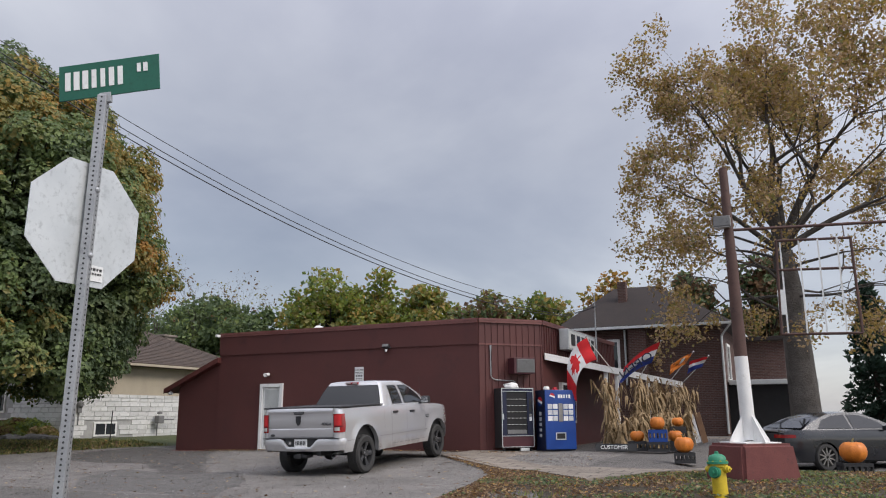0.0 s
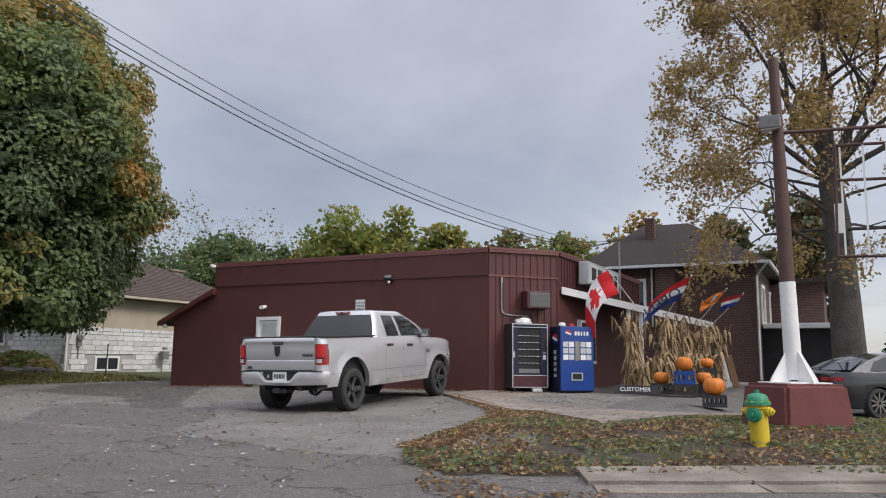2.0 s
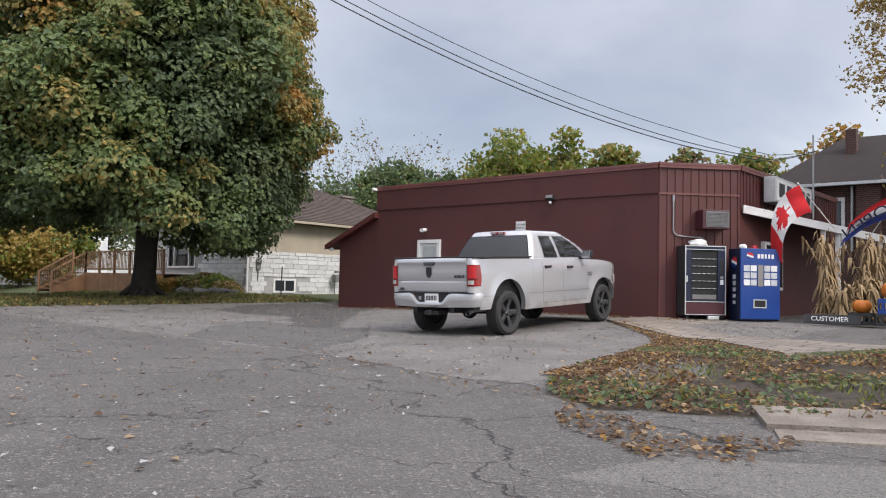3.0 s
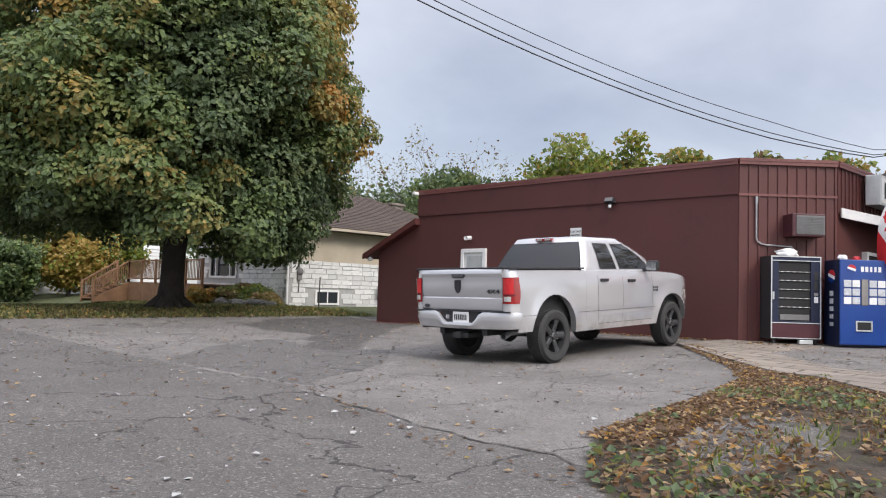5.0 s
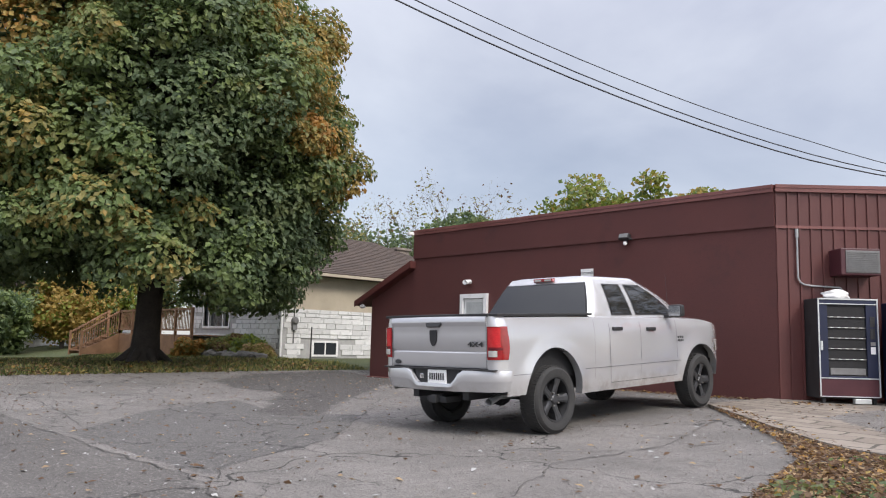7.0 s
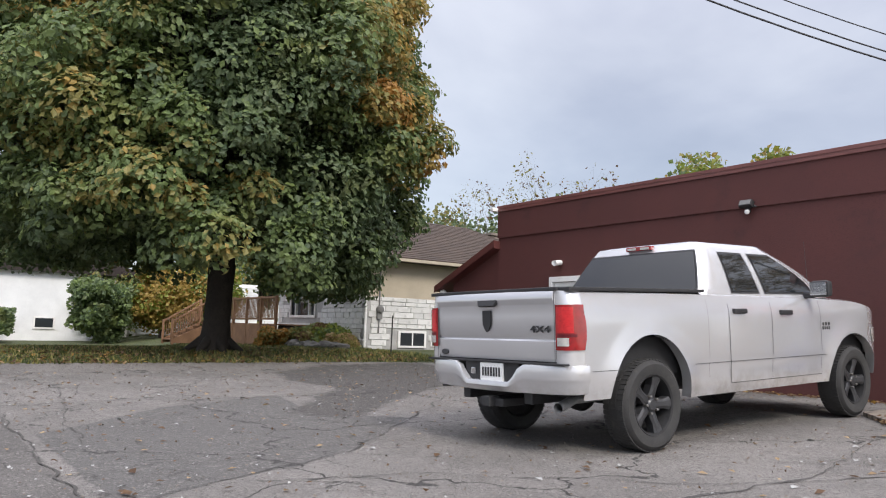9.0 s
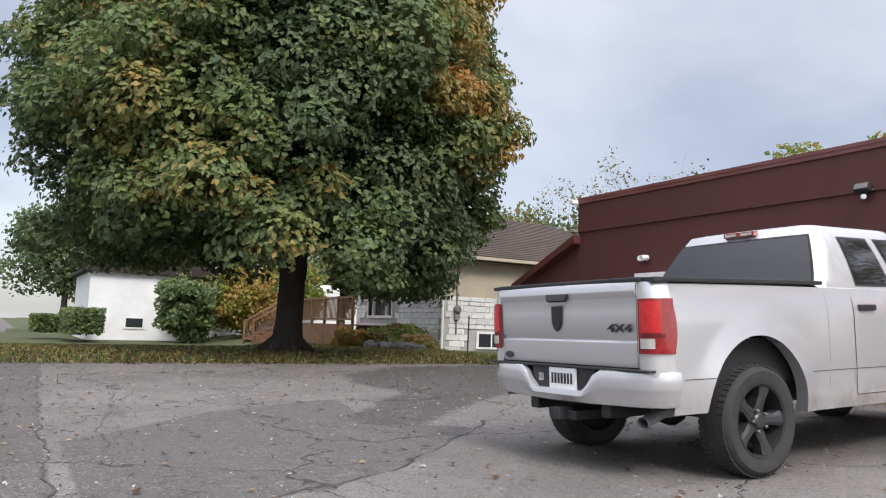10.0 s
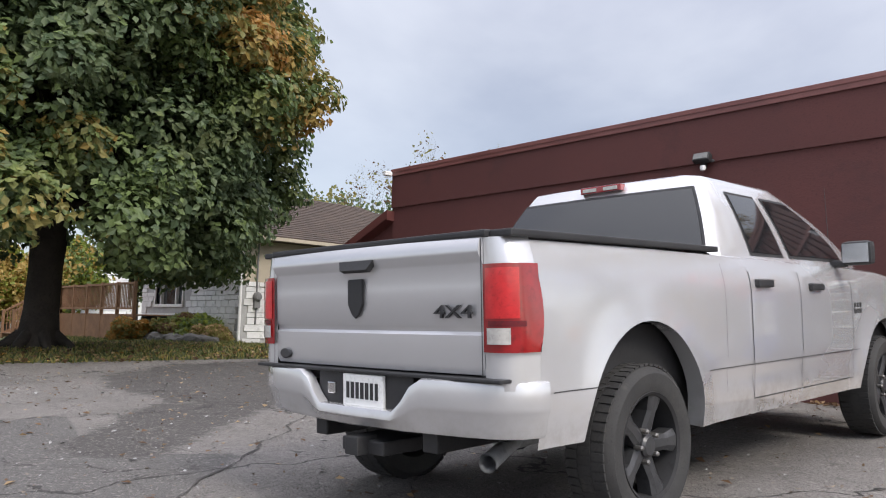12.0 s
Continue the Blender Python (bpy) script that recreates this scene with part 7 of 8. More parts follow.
snack_machine()
drink_machine()
cloth_bundle("rolled_hose", -7.24, 21.50, 1.96, 0.24, 0.13, 0.10, M["white_paint"], "white rolled hose lying on the snack machine", 3)
cloth_bundle("paper_cup", -6.35, 22.00, 1.90, 0.09, 0.09, 0.07, M["white_paint"], "small white cup on the drink machine", 5)
cloth_bundle("small_carton", -6.15, 22.20, 1.90, 0.08, 0.07, 0.055, M["logo_red"], "small red and white carton on the drink machine", 6)
paper = root("paper_notice", Matrix.Translation((-6.35, 23.2, 1.6)) @ pose(0, 0, 0, 0, 0, 80), "white paper notice beside the drink machine", "notice")
bm = bmesh.new()
box(bm, -0.14, 0.14, -0.25, -0.24, -0.25, 0.25)
part("sheet", bm, M["sign_white"], paper)


# ---- flags ----
def in_leaf(x, y):
    """Whether a point lies in a plain maple leaf about the origin, one unit high."""
    pts = [(0, 0.5), (0.1, 0.31), (0.2, 0.36), (0.16, 0.08), (0.3, 0.2), (0.34, 0.13), (0.48, 0.15), (0.43, 0.02), (0.5, -0.03), (0.27, -0.22), (0.3, -0.3), (0.04, -0.26), (0.04, -0.5)]
    pts += [(-a, b) for a, b in pts[::-1]][:-1]
    hit = False
    for (ax, ay), (bx, by) in zip(pts, pts[1:] + pts[:1]):
        if (ay > y) != (by > y) and x < (bx - ax) * (y - ay) / (by - ay) + ax:
            hit = not hit
    return hit


def flag(name, label, staff0, hoist, fly, mid, paint, mats, nu=54, nv=28, wave=0.06, seed=0):
    """A cloth flag: hoist and fly are (top, bottom) corners, mid a middle spine point that bends the cloth."""
    t = root(name, pose(0, 0, 0), label, "flag")
    ht, hb, ft, fb, md = (Vector(p) for p in (*hoist, *fly, mid))
    bm = bmesh.new()
    rows = []
    c0, c1 = (ht + hb) / 2, (ft + fb) / 2
    bend = (md - (c0 + c1) / 2) * 2
    for i in range(nu + 1):
        u = i / nu
        row = []
        for j in range(nv + 1):
            v = j / nv
            p = ht.lerp(ft, u).lerp(hb.lerp(fb, u), v) + bend * (2 * u * (1 - u))
            p += Vector((0.4, -1.0, 0.2)) * (wave * math.sin(u * 9 + v * 2.2 + seed) * u + wave * 0.4 * math.sin(v * 8 + u * 4 + seed))
            row.append(bm.verts.new(p))
        rows.append(row)
    for i in range(nu):
        for j in range(nv):
            f = bm.faces.new((rows[i][j], rows[i + 1][j], rows[i + 1][j + 1], rows[i][j + 1]))
            f.material_index = paint((i + 0.5) / nu, (j + 0.5) / nv)
            f.smooth = True
    cloth = part("cloth", bm, mats, t)
    for p in cloth.data.polygons:
        p.use_smooth = True
    bm = bmesh.new()
    top = ht + (ht - Vector(staff0)).normalized() * 0.06
    tube(bm, staff0, top, 0.014, 0.012, 8)
    part("staff", bm, M["white_paint"], t)
    bm = bmesh.new()
    bmesh.ops.create_uvsphere(bm, u_segments=12, v_segments=8, radius=0.03, matrix=Matrix.Translation(top))
    part("finial", bm, M["chrome"], t)
    return t


RW = [M["flag_red"], M["flag_white"], M["flag_blue"], M["flag_orange"], M["black"]]
flag("maple_leaf_flag", "red and white flag with a red maple leaf hanging limply", (-4.75, 23.6, 2.45), ((-5.18, 22.3, 3.36), (-4.93, 22.35, 2.74)), ((-5.80, 22.3, 1.95), (-5.52, 22.25, 1.55)), (-5.52, 22.15, 2.62),
     lambda u, v: 0 if (u < 0.25 or u > 0.75 or in_leaf((v - 0.5) * 1.15, (u - 0.5) * 2.1)) else 1, RW, 64, 34, 0.05, 1)
fl = flag("open_flag", "red, white and blue flag with dark letters", (-4.55, 26.2, 2.35), ((-3.58, 25.0, 3.40), (-3.92, 25.2, 2.78)), ((-4.72, 25.0, 2.68), (-4.98, 25.1, 2.08)), (-4.27, 25.0, 2.84),
          lambda u, v: 0 if v < 0.33 else (1 if v < 0.67 else 2), RW, 40, 24, 0.05, 2)
text_mesh("lettering", "OPEN", 0.46, 0.004, M["navy"], fl, Matrix.Translation((-4.34, 24.86, 2.70)) @ pose(0, 0, 0, 90, -33, 0) @ Matrix.Diagonal((-1.0, 0.75, 1, 1)))
flag("orange_flag", "orange flag with dark marks folded by the wind", (-3.75, 27.6, 2.35), ((-2.84, 26.5, 3.15), (-3.10, 26.6, 2.80)), ((-3.55, 26.4, 2.75), (-3.62, 26.4, 2.42)), (-3.25, 26.4, 2.82),
     lambda u, v: 1 if (0.3 < u < 0.5 and 0.2 < v < 0.6) else (4 if math.sin(u * 17) * math.sin(v * 11) > 0.72 else 3), RW, 30, 18, 0.07, 4)
flag("striped_flag", "small red, white and blue flag on the porch", (-3.45, 28.3, 2.3), ((-2.38, 26.5, 3.0), (-2.62, 26.7, 2.68)), ((-2.95, 26.5, 2.86), (-3.05, 26.6, 2.50)), (-2.72, 26.5, 2.78),
     lambda u, v: 0 if v < 0.3 else (1 if v < 0.6 else 2), RW, 24, 14, 0.05, 6)


# ---- corn stalks, pumpkins, crates ----
def corn_shock(x, y, h, seed):
    """A bound sheaf of dry corn stalks with drooping leaves."""
    rng = random.Random(seed)
    g = float(ground_z(x, y)) + 0.04
    t = root("corn_shock", pose(x, y, g), "tall sheaf of dry tan corn stalks", "corn stalks", "corn stalks by the porch")
    tops = []
    for _ in range(11):
        a, r = rng.uniform(0, 6.28), rng.uniform(0.06, 0.22)
        p0 = Vector((r * math.cos(a), r * math.sin(a), 0))
        lean = Vector((rng.gauss(0, 0.16), rng.gauss(0, 0.16), 0))
        p1 = Vector((p0.x * 0.35, p0.y * 0.35, h * 0.55))
        p2 = p1 + lean + Vector((p0.x * 0.9, p0.y * 0.9, h * rng.uniform(0.32, 0.47)))
        bm = bmesh.new()
        path_tube(bm, [p0, p0.lerp(p1, 0.5), p1, p1.lerp(p2, 0.5), p2], 0.015, 5, 0.006)
        part("stalk", bm, M["straw"], t)
        tops.append((p0, p1, p2))
    bm = bmesh.new()
    for p0, p1, p2 in tops:
        for k in range(17):
            f = rng.uniform(0.08, 1.0)
            base = p0.lerp(p1, f * 2) if f < 0.5 else p1.lerp(p2, f * 2 - 1)
            a, ln, w = rng.uniform(0, 6.28), rng.uniform(0.2, 0.5), rng.uniform(0.018, 0.045)
            out = Vector((math.cos(a), math.sin(a), 0))
            sd = Vector((-out.y, out.x, rng.uniform(-0.5, 0.5)))
            rise = rng.uniform(0.1, 0.5)
            rows = []
            for s in (0, 0.3, 0.6, 0.85, 1.0):
                c = base + out * (ln * 0.48 * s) + Vector((0, 0, ln * (rise * s - 1.15 * s * s)))
                c.z = max(c.z, 0.02)
                ww = w * (1 - s) ** 0.6 + 0.002
                rows.append([c - sd * ww, c + sd * ww])
            sheet(bm, rows)
    tagged(part("leaf_sheaf", bm, M["straw"], t), kind="stuff")


for i in (0, 1, 3, 4, 6, 7, 8, 10):
    f = i / 10
    p = Vector((-4.75, 22.75, 0)).lerp(Vector((-2.95, 25.6, 0)), f)
    corn_shock(p.x + 0.1 * math.sin(i * 5), p.y, (2.15, 1.9, 1.6, 1.95, 2.1, 1.7, 2.0, 1.75, 1.95, 1.6, 1.85)[i], 200 + i)
for i in range(6):
    corn_shock(-4.35 + 0.26 * i, 22.4 + 0.24 * i, 0.85 + 0.1 * (i % 3), 240 + i)


def pumpkin(x, y, z, r, seed, rz=0):
    t = root("pumpkin", pose(x, y, z, 0, 0, rz), "ripe orange ribbed pumpkin with stem", "pumpkin", "pumpkins before the porch")
    rng = random.Random(seed)
    sq = rng.uniform(0.78, 0.95)
    bm = bmesh.new()
    rows = []
    for j in range(15):
        ph = math.pi * j / 14
        row = []
        for i in range(41):
            th = 2 * math.pi * i / 40
            rib = 1 - 0.055 * abs(math.cos(th * 5 + 0.3)) ** 3 * math.sin(ph)
            rr = r * math.sin(ph) ** 0.85 * rib if 0 < j < 14 else 0.002
            zz = r * sq * (math.cos(ph) * (1 - 0.22 * math.exp(-(ph / 0.5) ** 2)))
            row.append((rr * math.cos(th), rr * math.sin(th), zz + r * sq))
        rows.append(row)
    sheet(bm, rows)
    bmesh.ops.remove_doubles(bm, verts=bm.verts, dist=0.003)
    part("flesh", bm, M["pumpkin"], t, "", True)
    bm = bmesh.new()
    tube(bm, (0, 0, r * sq * 1.75), (0.01, 0.01, r * sq * 1.95), 0.03, 0.02, 7)
    tube(bm, (0.01, 0.01, r * sq * 1.95), (0.04, 0.02, r * sq * 2.15), 0.02, 0.017, 7)
    part("stem", bm, M["stem"], t)


def crate(x, y, z, w, d, h, material, label, rz=0):
    t = root("plastic_crate", pose(x, y, z, 0, 0, rz), label, "crate")
    for x0, x1, y0, y1 in ((-w / 2, w / 2, -d / 2, -d / 2 + 0.02), (-w / 2, w / 2, d / 2 - 0.02, d / 2), (-w / 2, -w / 2 + 0.02, -d / 2 + 0.021, d / 2 - 0.021), (w / 2 - 0.02, w / 2, -d / 2 + 0.021, d / 2 - 0.021)):
        bm = bmesh.new()
        box(bm, x0, x1, y0, y1, 0.0, h * 0.3)
        box(bm, x0, x1, y0, y1, h * 0.72, h)
        n = 5
        for i in range(n + 1):
            if x1 - x0 > y1 - y0:
                c = x0 + (x1 - x0) * i / n
                box(bm, max(x0, c - 0.025), min(x1, c + 0.025), y0, y1, h * 0.301, h * 0.719)
            else:
                c = y0 + (y1 - y0) * i / n
                box(bm, x0, x1, max(y0, c - 0.025), min(y1, c + 0.025), h * 0.301, h * 0.719)
        part("side", bm, material, t)
    bm = bmesh.new()
    box(bm, -w / 2 + 0.021, w / 2 - 0.021, -d / 2 + 0.021, d / 2 - 0.021, 0.0, 0.02)
    part("bottom", bm, material, t)
    bm = bmesh.new()
    box(bm, -w / 2 + 0.022, w / 2 - 0.022, -d / 2 + 0.022, d / 2 - 0.022, h * 0.8, h * 0.86)
    part("lid_board", bm, M["shop_dark"], t)


def pad_z(x, y):
    return float(ground_z(x, y)) + 0.05


for x, y, r, up, sd in ((-3.80, 21.85, 0.19, 0.24, 1), (-3.22, 21.7, 0.19, 0.56, 2), (-2.84, 22.6, 0.16, 0.62, 3), (-2.84, 22.1, 0.19, 0.24, 4), (-2.12, 18.7, 0.21, 0.22, 5)):
    pumpkin(x, y, pad_z(x, y) + up, r, sd, sd * 40)
crate(-3.80, 21.85, pad_z(-3.80, 21.85), 0.5, 0.42, 0.25, M["black"], "black plastic crate under a pumpkin", 8)
crate(-3.22, 21.7, pad_z(-3.22, 21.7), 0.55, 0.42, 0.25, M["black"], "black plastic crate under the blue one", 8)
crate(-3.22, 21.7, pad_z(-3.22, 21.7) + 0.252, 0.48, 0.38, 0.31, M["blue"], "blue plastic crate under a pumpkin", 8)
crate(-2.84, 22.1, pad_z(-2.84, 22.1), 0.42, 0.40, 0.25, M["black"], "black plastic crate beside the blue one", 8)
crate(-2.84, 22.6, pad_z(-2.84, 22.6), 0.42, 0.40, 0.62, M["black"], "tall black plastic crate under a pumpkin", 8)
crate(-2.12, 18.7, pad_z(-2.12, 18.7), 0.44, 0.40, 0.23, M["black"], "black plastic crate under the big pumpkin", 12)
crate(-1.20, 17.55, pad_z(-1.2, 17.5), 0.40, 0.35, 0.26, M["black"], "black plastic crate near the sign base", 20)
pumpkin(1.22, 18.3, float(ground_z(1.22, 18.3)) + 0.22, 0.26, 9, 30)
crate(1.22, 18.3, float(ground_z(1.22, 18.3)) - 0.01, 0.55, 0.5, 0.24, M["black"], "black plastic crate under a lone pumpkin", 15)
board = root("ground_sign", pose(-4.30, 21.5, pad_z(-4.3, 21.5), -12, 0, 6), "low dark board with white lettering", "sign")
bm = bmesh.new()
box(bm, -0.55, 0.55, -0.02, 0.02, 0.0, 0.20, 0.006)
part("panel", bm, M["black"], board)
text_mesh("lettering", "CUSTOMER", 0.14, 0.003, M["sign_white"], board, pose(-0.05, -0.025, 0.10, 90))
for dx, m, dz in ((0.0, "white_paint", 0.0), (0.22, "deck_wood", 0.06)):
    pl = root("leaning_board", pose(-2.95 + dx, 27.2, pad_z(-2.9, 27.2), -14, -14, 0), "old board leaning by the porch" if dx else "white painted board leaning by the porch", "board")
    bm = bmesh.new()
    box(bm, -0.09, 0.09, -0.015, 0.015, 0.0, 0.95 + dz, 0.004)
    part("plank", bm, M[m], pl)


# ---- old sign pole on its red base ----
def sign_pole():
    gx, gy = -0.46, 15.15
    b = root("concrete_plinth", pose(gx, gy, 0.0, 0, 0, 42), "dark red painted concrete block under the pole", "plinth")
    bm = bmesh.new()
    lo, hi = [(-0.60, -0.56), (0.60, -0.56), (0.60, 0.56), (-0.60, 0.56)], [(-0.52, -0.48), (0.52, -0.48), (0.52, 0.48), (-0.52, 0.48)]
    g = float(ground_z(gx, gy)) - 0.15
    vs = [bm.verts.new((x, y, g)) for x, y in lo] + [bm.verts.new((x, y, 0.70)) for x, y in hi]
    for f in ((3, 2, 1, 0), (4, 5, 6, 7), (0, 1, 5, 4), (1, 2, 6, 5), (2, 3, 7, 6), (3, 0, 4, 7)):
        bm.faces.new([vs[i] for i in f])
    bmesh.ops.bevel(bm, geom=bm.edges[:], offset=0.05, segments=3, affect="EDGES")
    part("block", bm, M["red_base"], b)
    p = root("sign_pole", pose(gx, gy, 0.70), "tall brown steel pole with white foot and empty sign frame", "pole")
    bm = bmesh.new()
    tube(bm, (0, 0, 0.05), (-0.03, 0, 1.50), 0.125, 0.115, 20)
    part("white_foot", bm, M["white_paint"], p, "white painted foot", True)
    for k in range(4):
        bm = bmesh.new()
        prism(bm, [(0.09, 0.0), (0.42, 0.0), (0.40, 0.05), (0.12, 0.46), (0.09, 0.46)], 0.02, pose(0, 0, 0.01, 0, 0, 90 * k + 42) @ pose(0, -0.01, 0))
        part("gusset", bm, M["white_paint"], p)
    bm = bmesh.new()
    box(bm, -0.36, 0.36, -0.36, 0.36, 0.0, 0.02, 0.005, pose(0, 0, 0, 0, 0, 42))
    part("base_plate", bm, M["white_paint"], p)
    bm = bmesh.new()
    tube(bm, (-0.03, 0, 1.50), (-0.05, 0.0, 3.4), 0.112, 0.095, 20)
    tube(bm, (-0.05, 0, 3.4), (-0.07, 0.02, 5.02), 0.09, 0.075, 20)
    part("shaft", bm, M["pole_brown"], p, "", True)
    bm = bmesh.new()
    tube(bm, (-0.05, 0, 3.82), (4.2, 0.45, 3.72), 0.028, 0.028, 10)
    part("arm", bm, M["pole_brown"], p)
    bm = bmesh.new()
    box(bm, -0.30, 0.0, -0.22, 0.02, 3.86, 4.06, 0.02, pose(0, 0, 0, 0, 0, 0))
    lh = part("area_lamp", bm, M["grey_unit"], p, "grey area lamp head")
    bm = bmesh.new()
    box(bm, -0.28, -0.02, -0.20, 0.0, 3.845, 3.86)
    part("lens", bm, M["lamp_clear"], lh)
    # hanging frame with bare bars
    x0, x1, zt, zb = 0.72, 1.93, 3.58, 1.88
    bm = bmesh.new()
    for a, c in (((x0, 0.2, zt), (x1, 0.3, zt - 0.04)), ((x0 - 0.05, 0.2, zb), (x1 + 0.02, 0.3, zb - 0.03)), ((x0, 0.2, zt), (x0 - 0.05, 0.2, zb)), ((x1, 0.3, zt - 0.04), (x1 + 0.02, 0.3, zb - 0.03)), ((x0 - 0.02, 0.2, zb + 1.16), (x1, 0.3, zb + 1.12))):
        tube(bm, a, c, 0.024, 0.024, 8)
    part("frame", bm, M["pole_brown"], p)
    for k in range(4):
        x = x0 + 0.06 + k * 0.31
        bm = bmesh.new()
        box(bm, x - 0.014, x + 0.014, 0.2, 0.24, zb, zt - 0.03)
        part("frame_bar", bm, M["white_paint"], p)
    bm = bmesh.new()
    box(bm, x0 - 0.06, x0 + 0.05, 0.19, 0.215, zb + 0.35, zb + 0.8)
    part("panel_scrap", bm, M["sign_white"], p)
    for x in (x0 + 0.1, x1 - 0.1):
        bm = bmesh.new()
        tube(bm, (x, 0.22, zt - 0.02), (x, 0.15 + 0.1 * x, 3.8), 0.01, 0.01, 6)
        part("hanger", bm, M["pole_brown"], p)


sign_pole()


# ---- hydrant ----
def hydrant():
    x, y = -0.70, 12.45
    g = float(ground_z(x, y)) - 0.06
    t = root("fire_hydrant", pose(x, y, g, 0, -2, -20), "yellow fire hydrant with green cap leaning on the verge", "hydrant")
    bm = bmesh.new()
    lathe(bm, [(0.15, 0.0), (0.15, 0.03), (0.108, 0.04), (0.104, 0.46), (0.125, 0.47), (0.125, 0.51)], pose(0, 0, 0), 28)
    part("barrel", bm, M["yellow"], t, "yellow barrel", True)
    bm = bmesh.new()
    lathe(bm, [(0.150, 0.511), (0.150, 0.545), (0.128, 0.55), (0.122, 0.60), (0.095, 0.635), (0.04, 0.65), (0.03, 0.655), (0.03, 0.685), (0.0, 0.69)], pose(0, 0, 0), 28)
    part("cap", bm, M["green_paint"], t, "green bonnet", True)
    bm = bmesh.new()
    lathe(bm, [(0.085, 0.08), (0.085, 0.135), (0.07, 0.14), (0.07, 0.165), (0.025, 0.168), (0.025, 0.195), (0.0, 0.196)], pose(0, 0, 0.40, 90), 24)
    part("pumper_cap", bm, M["green_paint"], t, "green front nozzle cap", True)
    for s in (1, -1):
        bm = bmesh.new()
        lathe(bm, [(0.055, 0.08), (0.055, 0.14), (0.045, 0.145), (0.045, 0.17), (0.018, 0.172), (0.018, 0.20), (0.0, 0.2)], pose(0, 0, 0.44, 0, 90 * s), 18)
        part("side_nozzle", bm, M["yellow"], t, "", True)
    for i in range(8):
        bm = bmesh.new()
        a = 2 * math.pi * i / 8
        tube(bm, (0.135 * math.cos(a), 0.135 * math.sin(a), 0.50), (0.135 * math.cos(a), 0.135 * math.sin(a), 0.558), 0.012, 0.012, 6)
        part("bolt", bm, M["yellow"], t)


hydrant()


# ---- street sign post ----
def street_sign():
    t = root("stop_sign_post", pose(-2.56, 2.87, -0.12, -1.0, 0.2, 0), "perforated steel post with stop sign seen from behind", "sign post")
    # square post, each face with punched holes
    bm = bmesh.new()
    w = 0.024
    m = pose(0, 0, 0, 0, 0, 28)
    box(bm, -w, w, -w, w, 0.0, 2.96, 0.004, m)
    post = part("post", bm, M["galv"], t, "galvanised square post")
    bm = bmesh.new()
    for i in range(115):
        z = 0.05 + i * 0.0254
        for k in range(4):
            mm = m @ pose(0, 0, z, 0, 0, 90 * k) @ pose(0, -w - 0.0006, 0, 90)
            ring = [bm.verts.new(mm @ Vector((0.0058 * math.cos(a), 0.0058 * math.sin(a), 0))) for a in (math.pi * j / 4 for j in range(8))]
            bm.faces.new(ring)
    hole = part("post_hole", bm, M["black"], post)
    tagged(hole, kind="stuff")
    m = pose(0, 0, 0, 0, 0, 87)
    bm = bmesh.new()
    r = 0.342
    pts = [(r * math.cos(math.pi / 8 + math.pi * k / 4), r * math.sin(math.pi / 8 + math.pi * k / 4)) for k in range(8)]
    prism(bm, pts, 0.004, m @ pose(0, 0.028, 2.27))
    part("stop_plate", bm, M["alu"], t, "scratched bare aluminium back")
    for z in (2.10, 2.44):
        bm = bmesh.new()
        lathe(bm, [(0.014, 0), (0.014, 0.008), (0.007, 0.014), (0, 0.014)], m @ pose(0, -0.03, z, 90), 8)
        part("sign_bolt", bm, M["galv"], t)
    bm = bmesh.new()
    box(bm, 0.035, 0.125, 0.022, 0.027, 1.985, 2.065, 0, m)
    st = part("sticker", bm, M["sign_white"], t, "white sticker with dark bars")
    bars("text_bar", 4, 0.075, 0.012, M["black"], st, m @ pose(0.08, 0.0205, 2.045), 8)
    bars("text_bar", 5, 0.075, 0.010, M["black"], st, m @ pose(0.08, 0.0205, 2.022), 9)
    # street name blade on top, bars in place of the name
    mb = pose(0, 0, 3.06, 0, -7, 22) @ pose(0, 0, -2.93)
    bm = bmesh.new()
    box(bm, -0.27, 0.27, -0.004, 0.004, 2.83, 3.03, 0.002, mb @ pose(0.02, 0, 0))
    bl = part("name_blade", bm, M["sign_green"], t, "green street name blade")
    bars("name_bar", 7, 0.33, 0.105, M["sign_white"], bl, mb @ pose(-0.06, -0.0055, 2.935), 12)
    bars("name_bar", 2, 0.07, 0.05, M["sign_white"], bl, mb @ pose(0.20, -0.0055, 2.965), 13)
    bm = bmesh.new()
    box(bm, -0.03, 0.03, -0.012, 0.012, 2.79, 2.845, 0.003, mb)
    part("blade_clamp", bm, M["galv"], t)


street_sign()


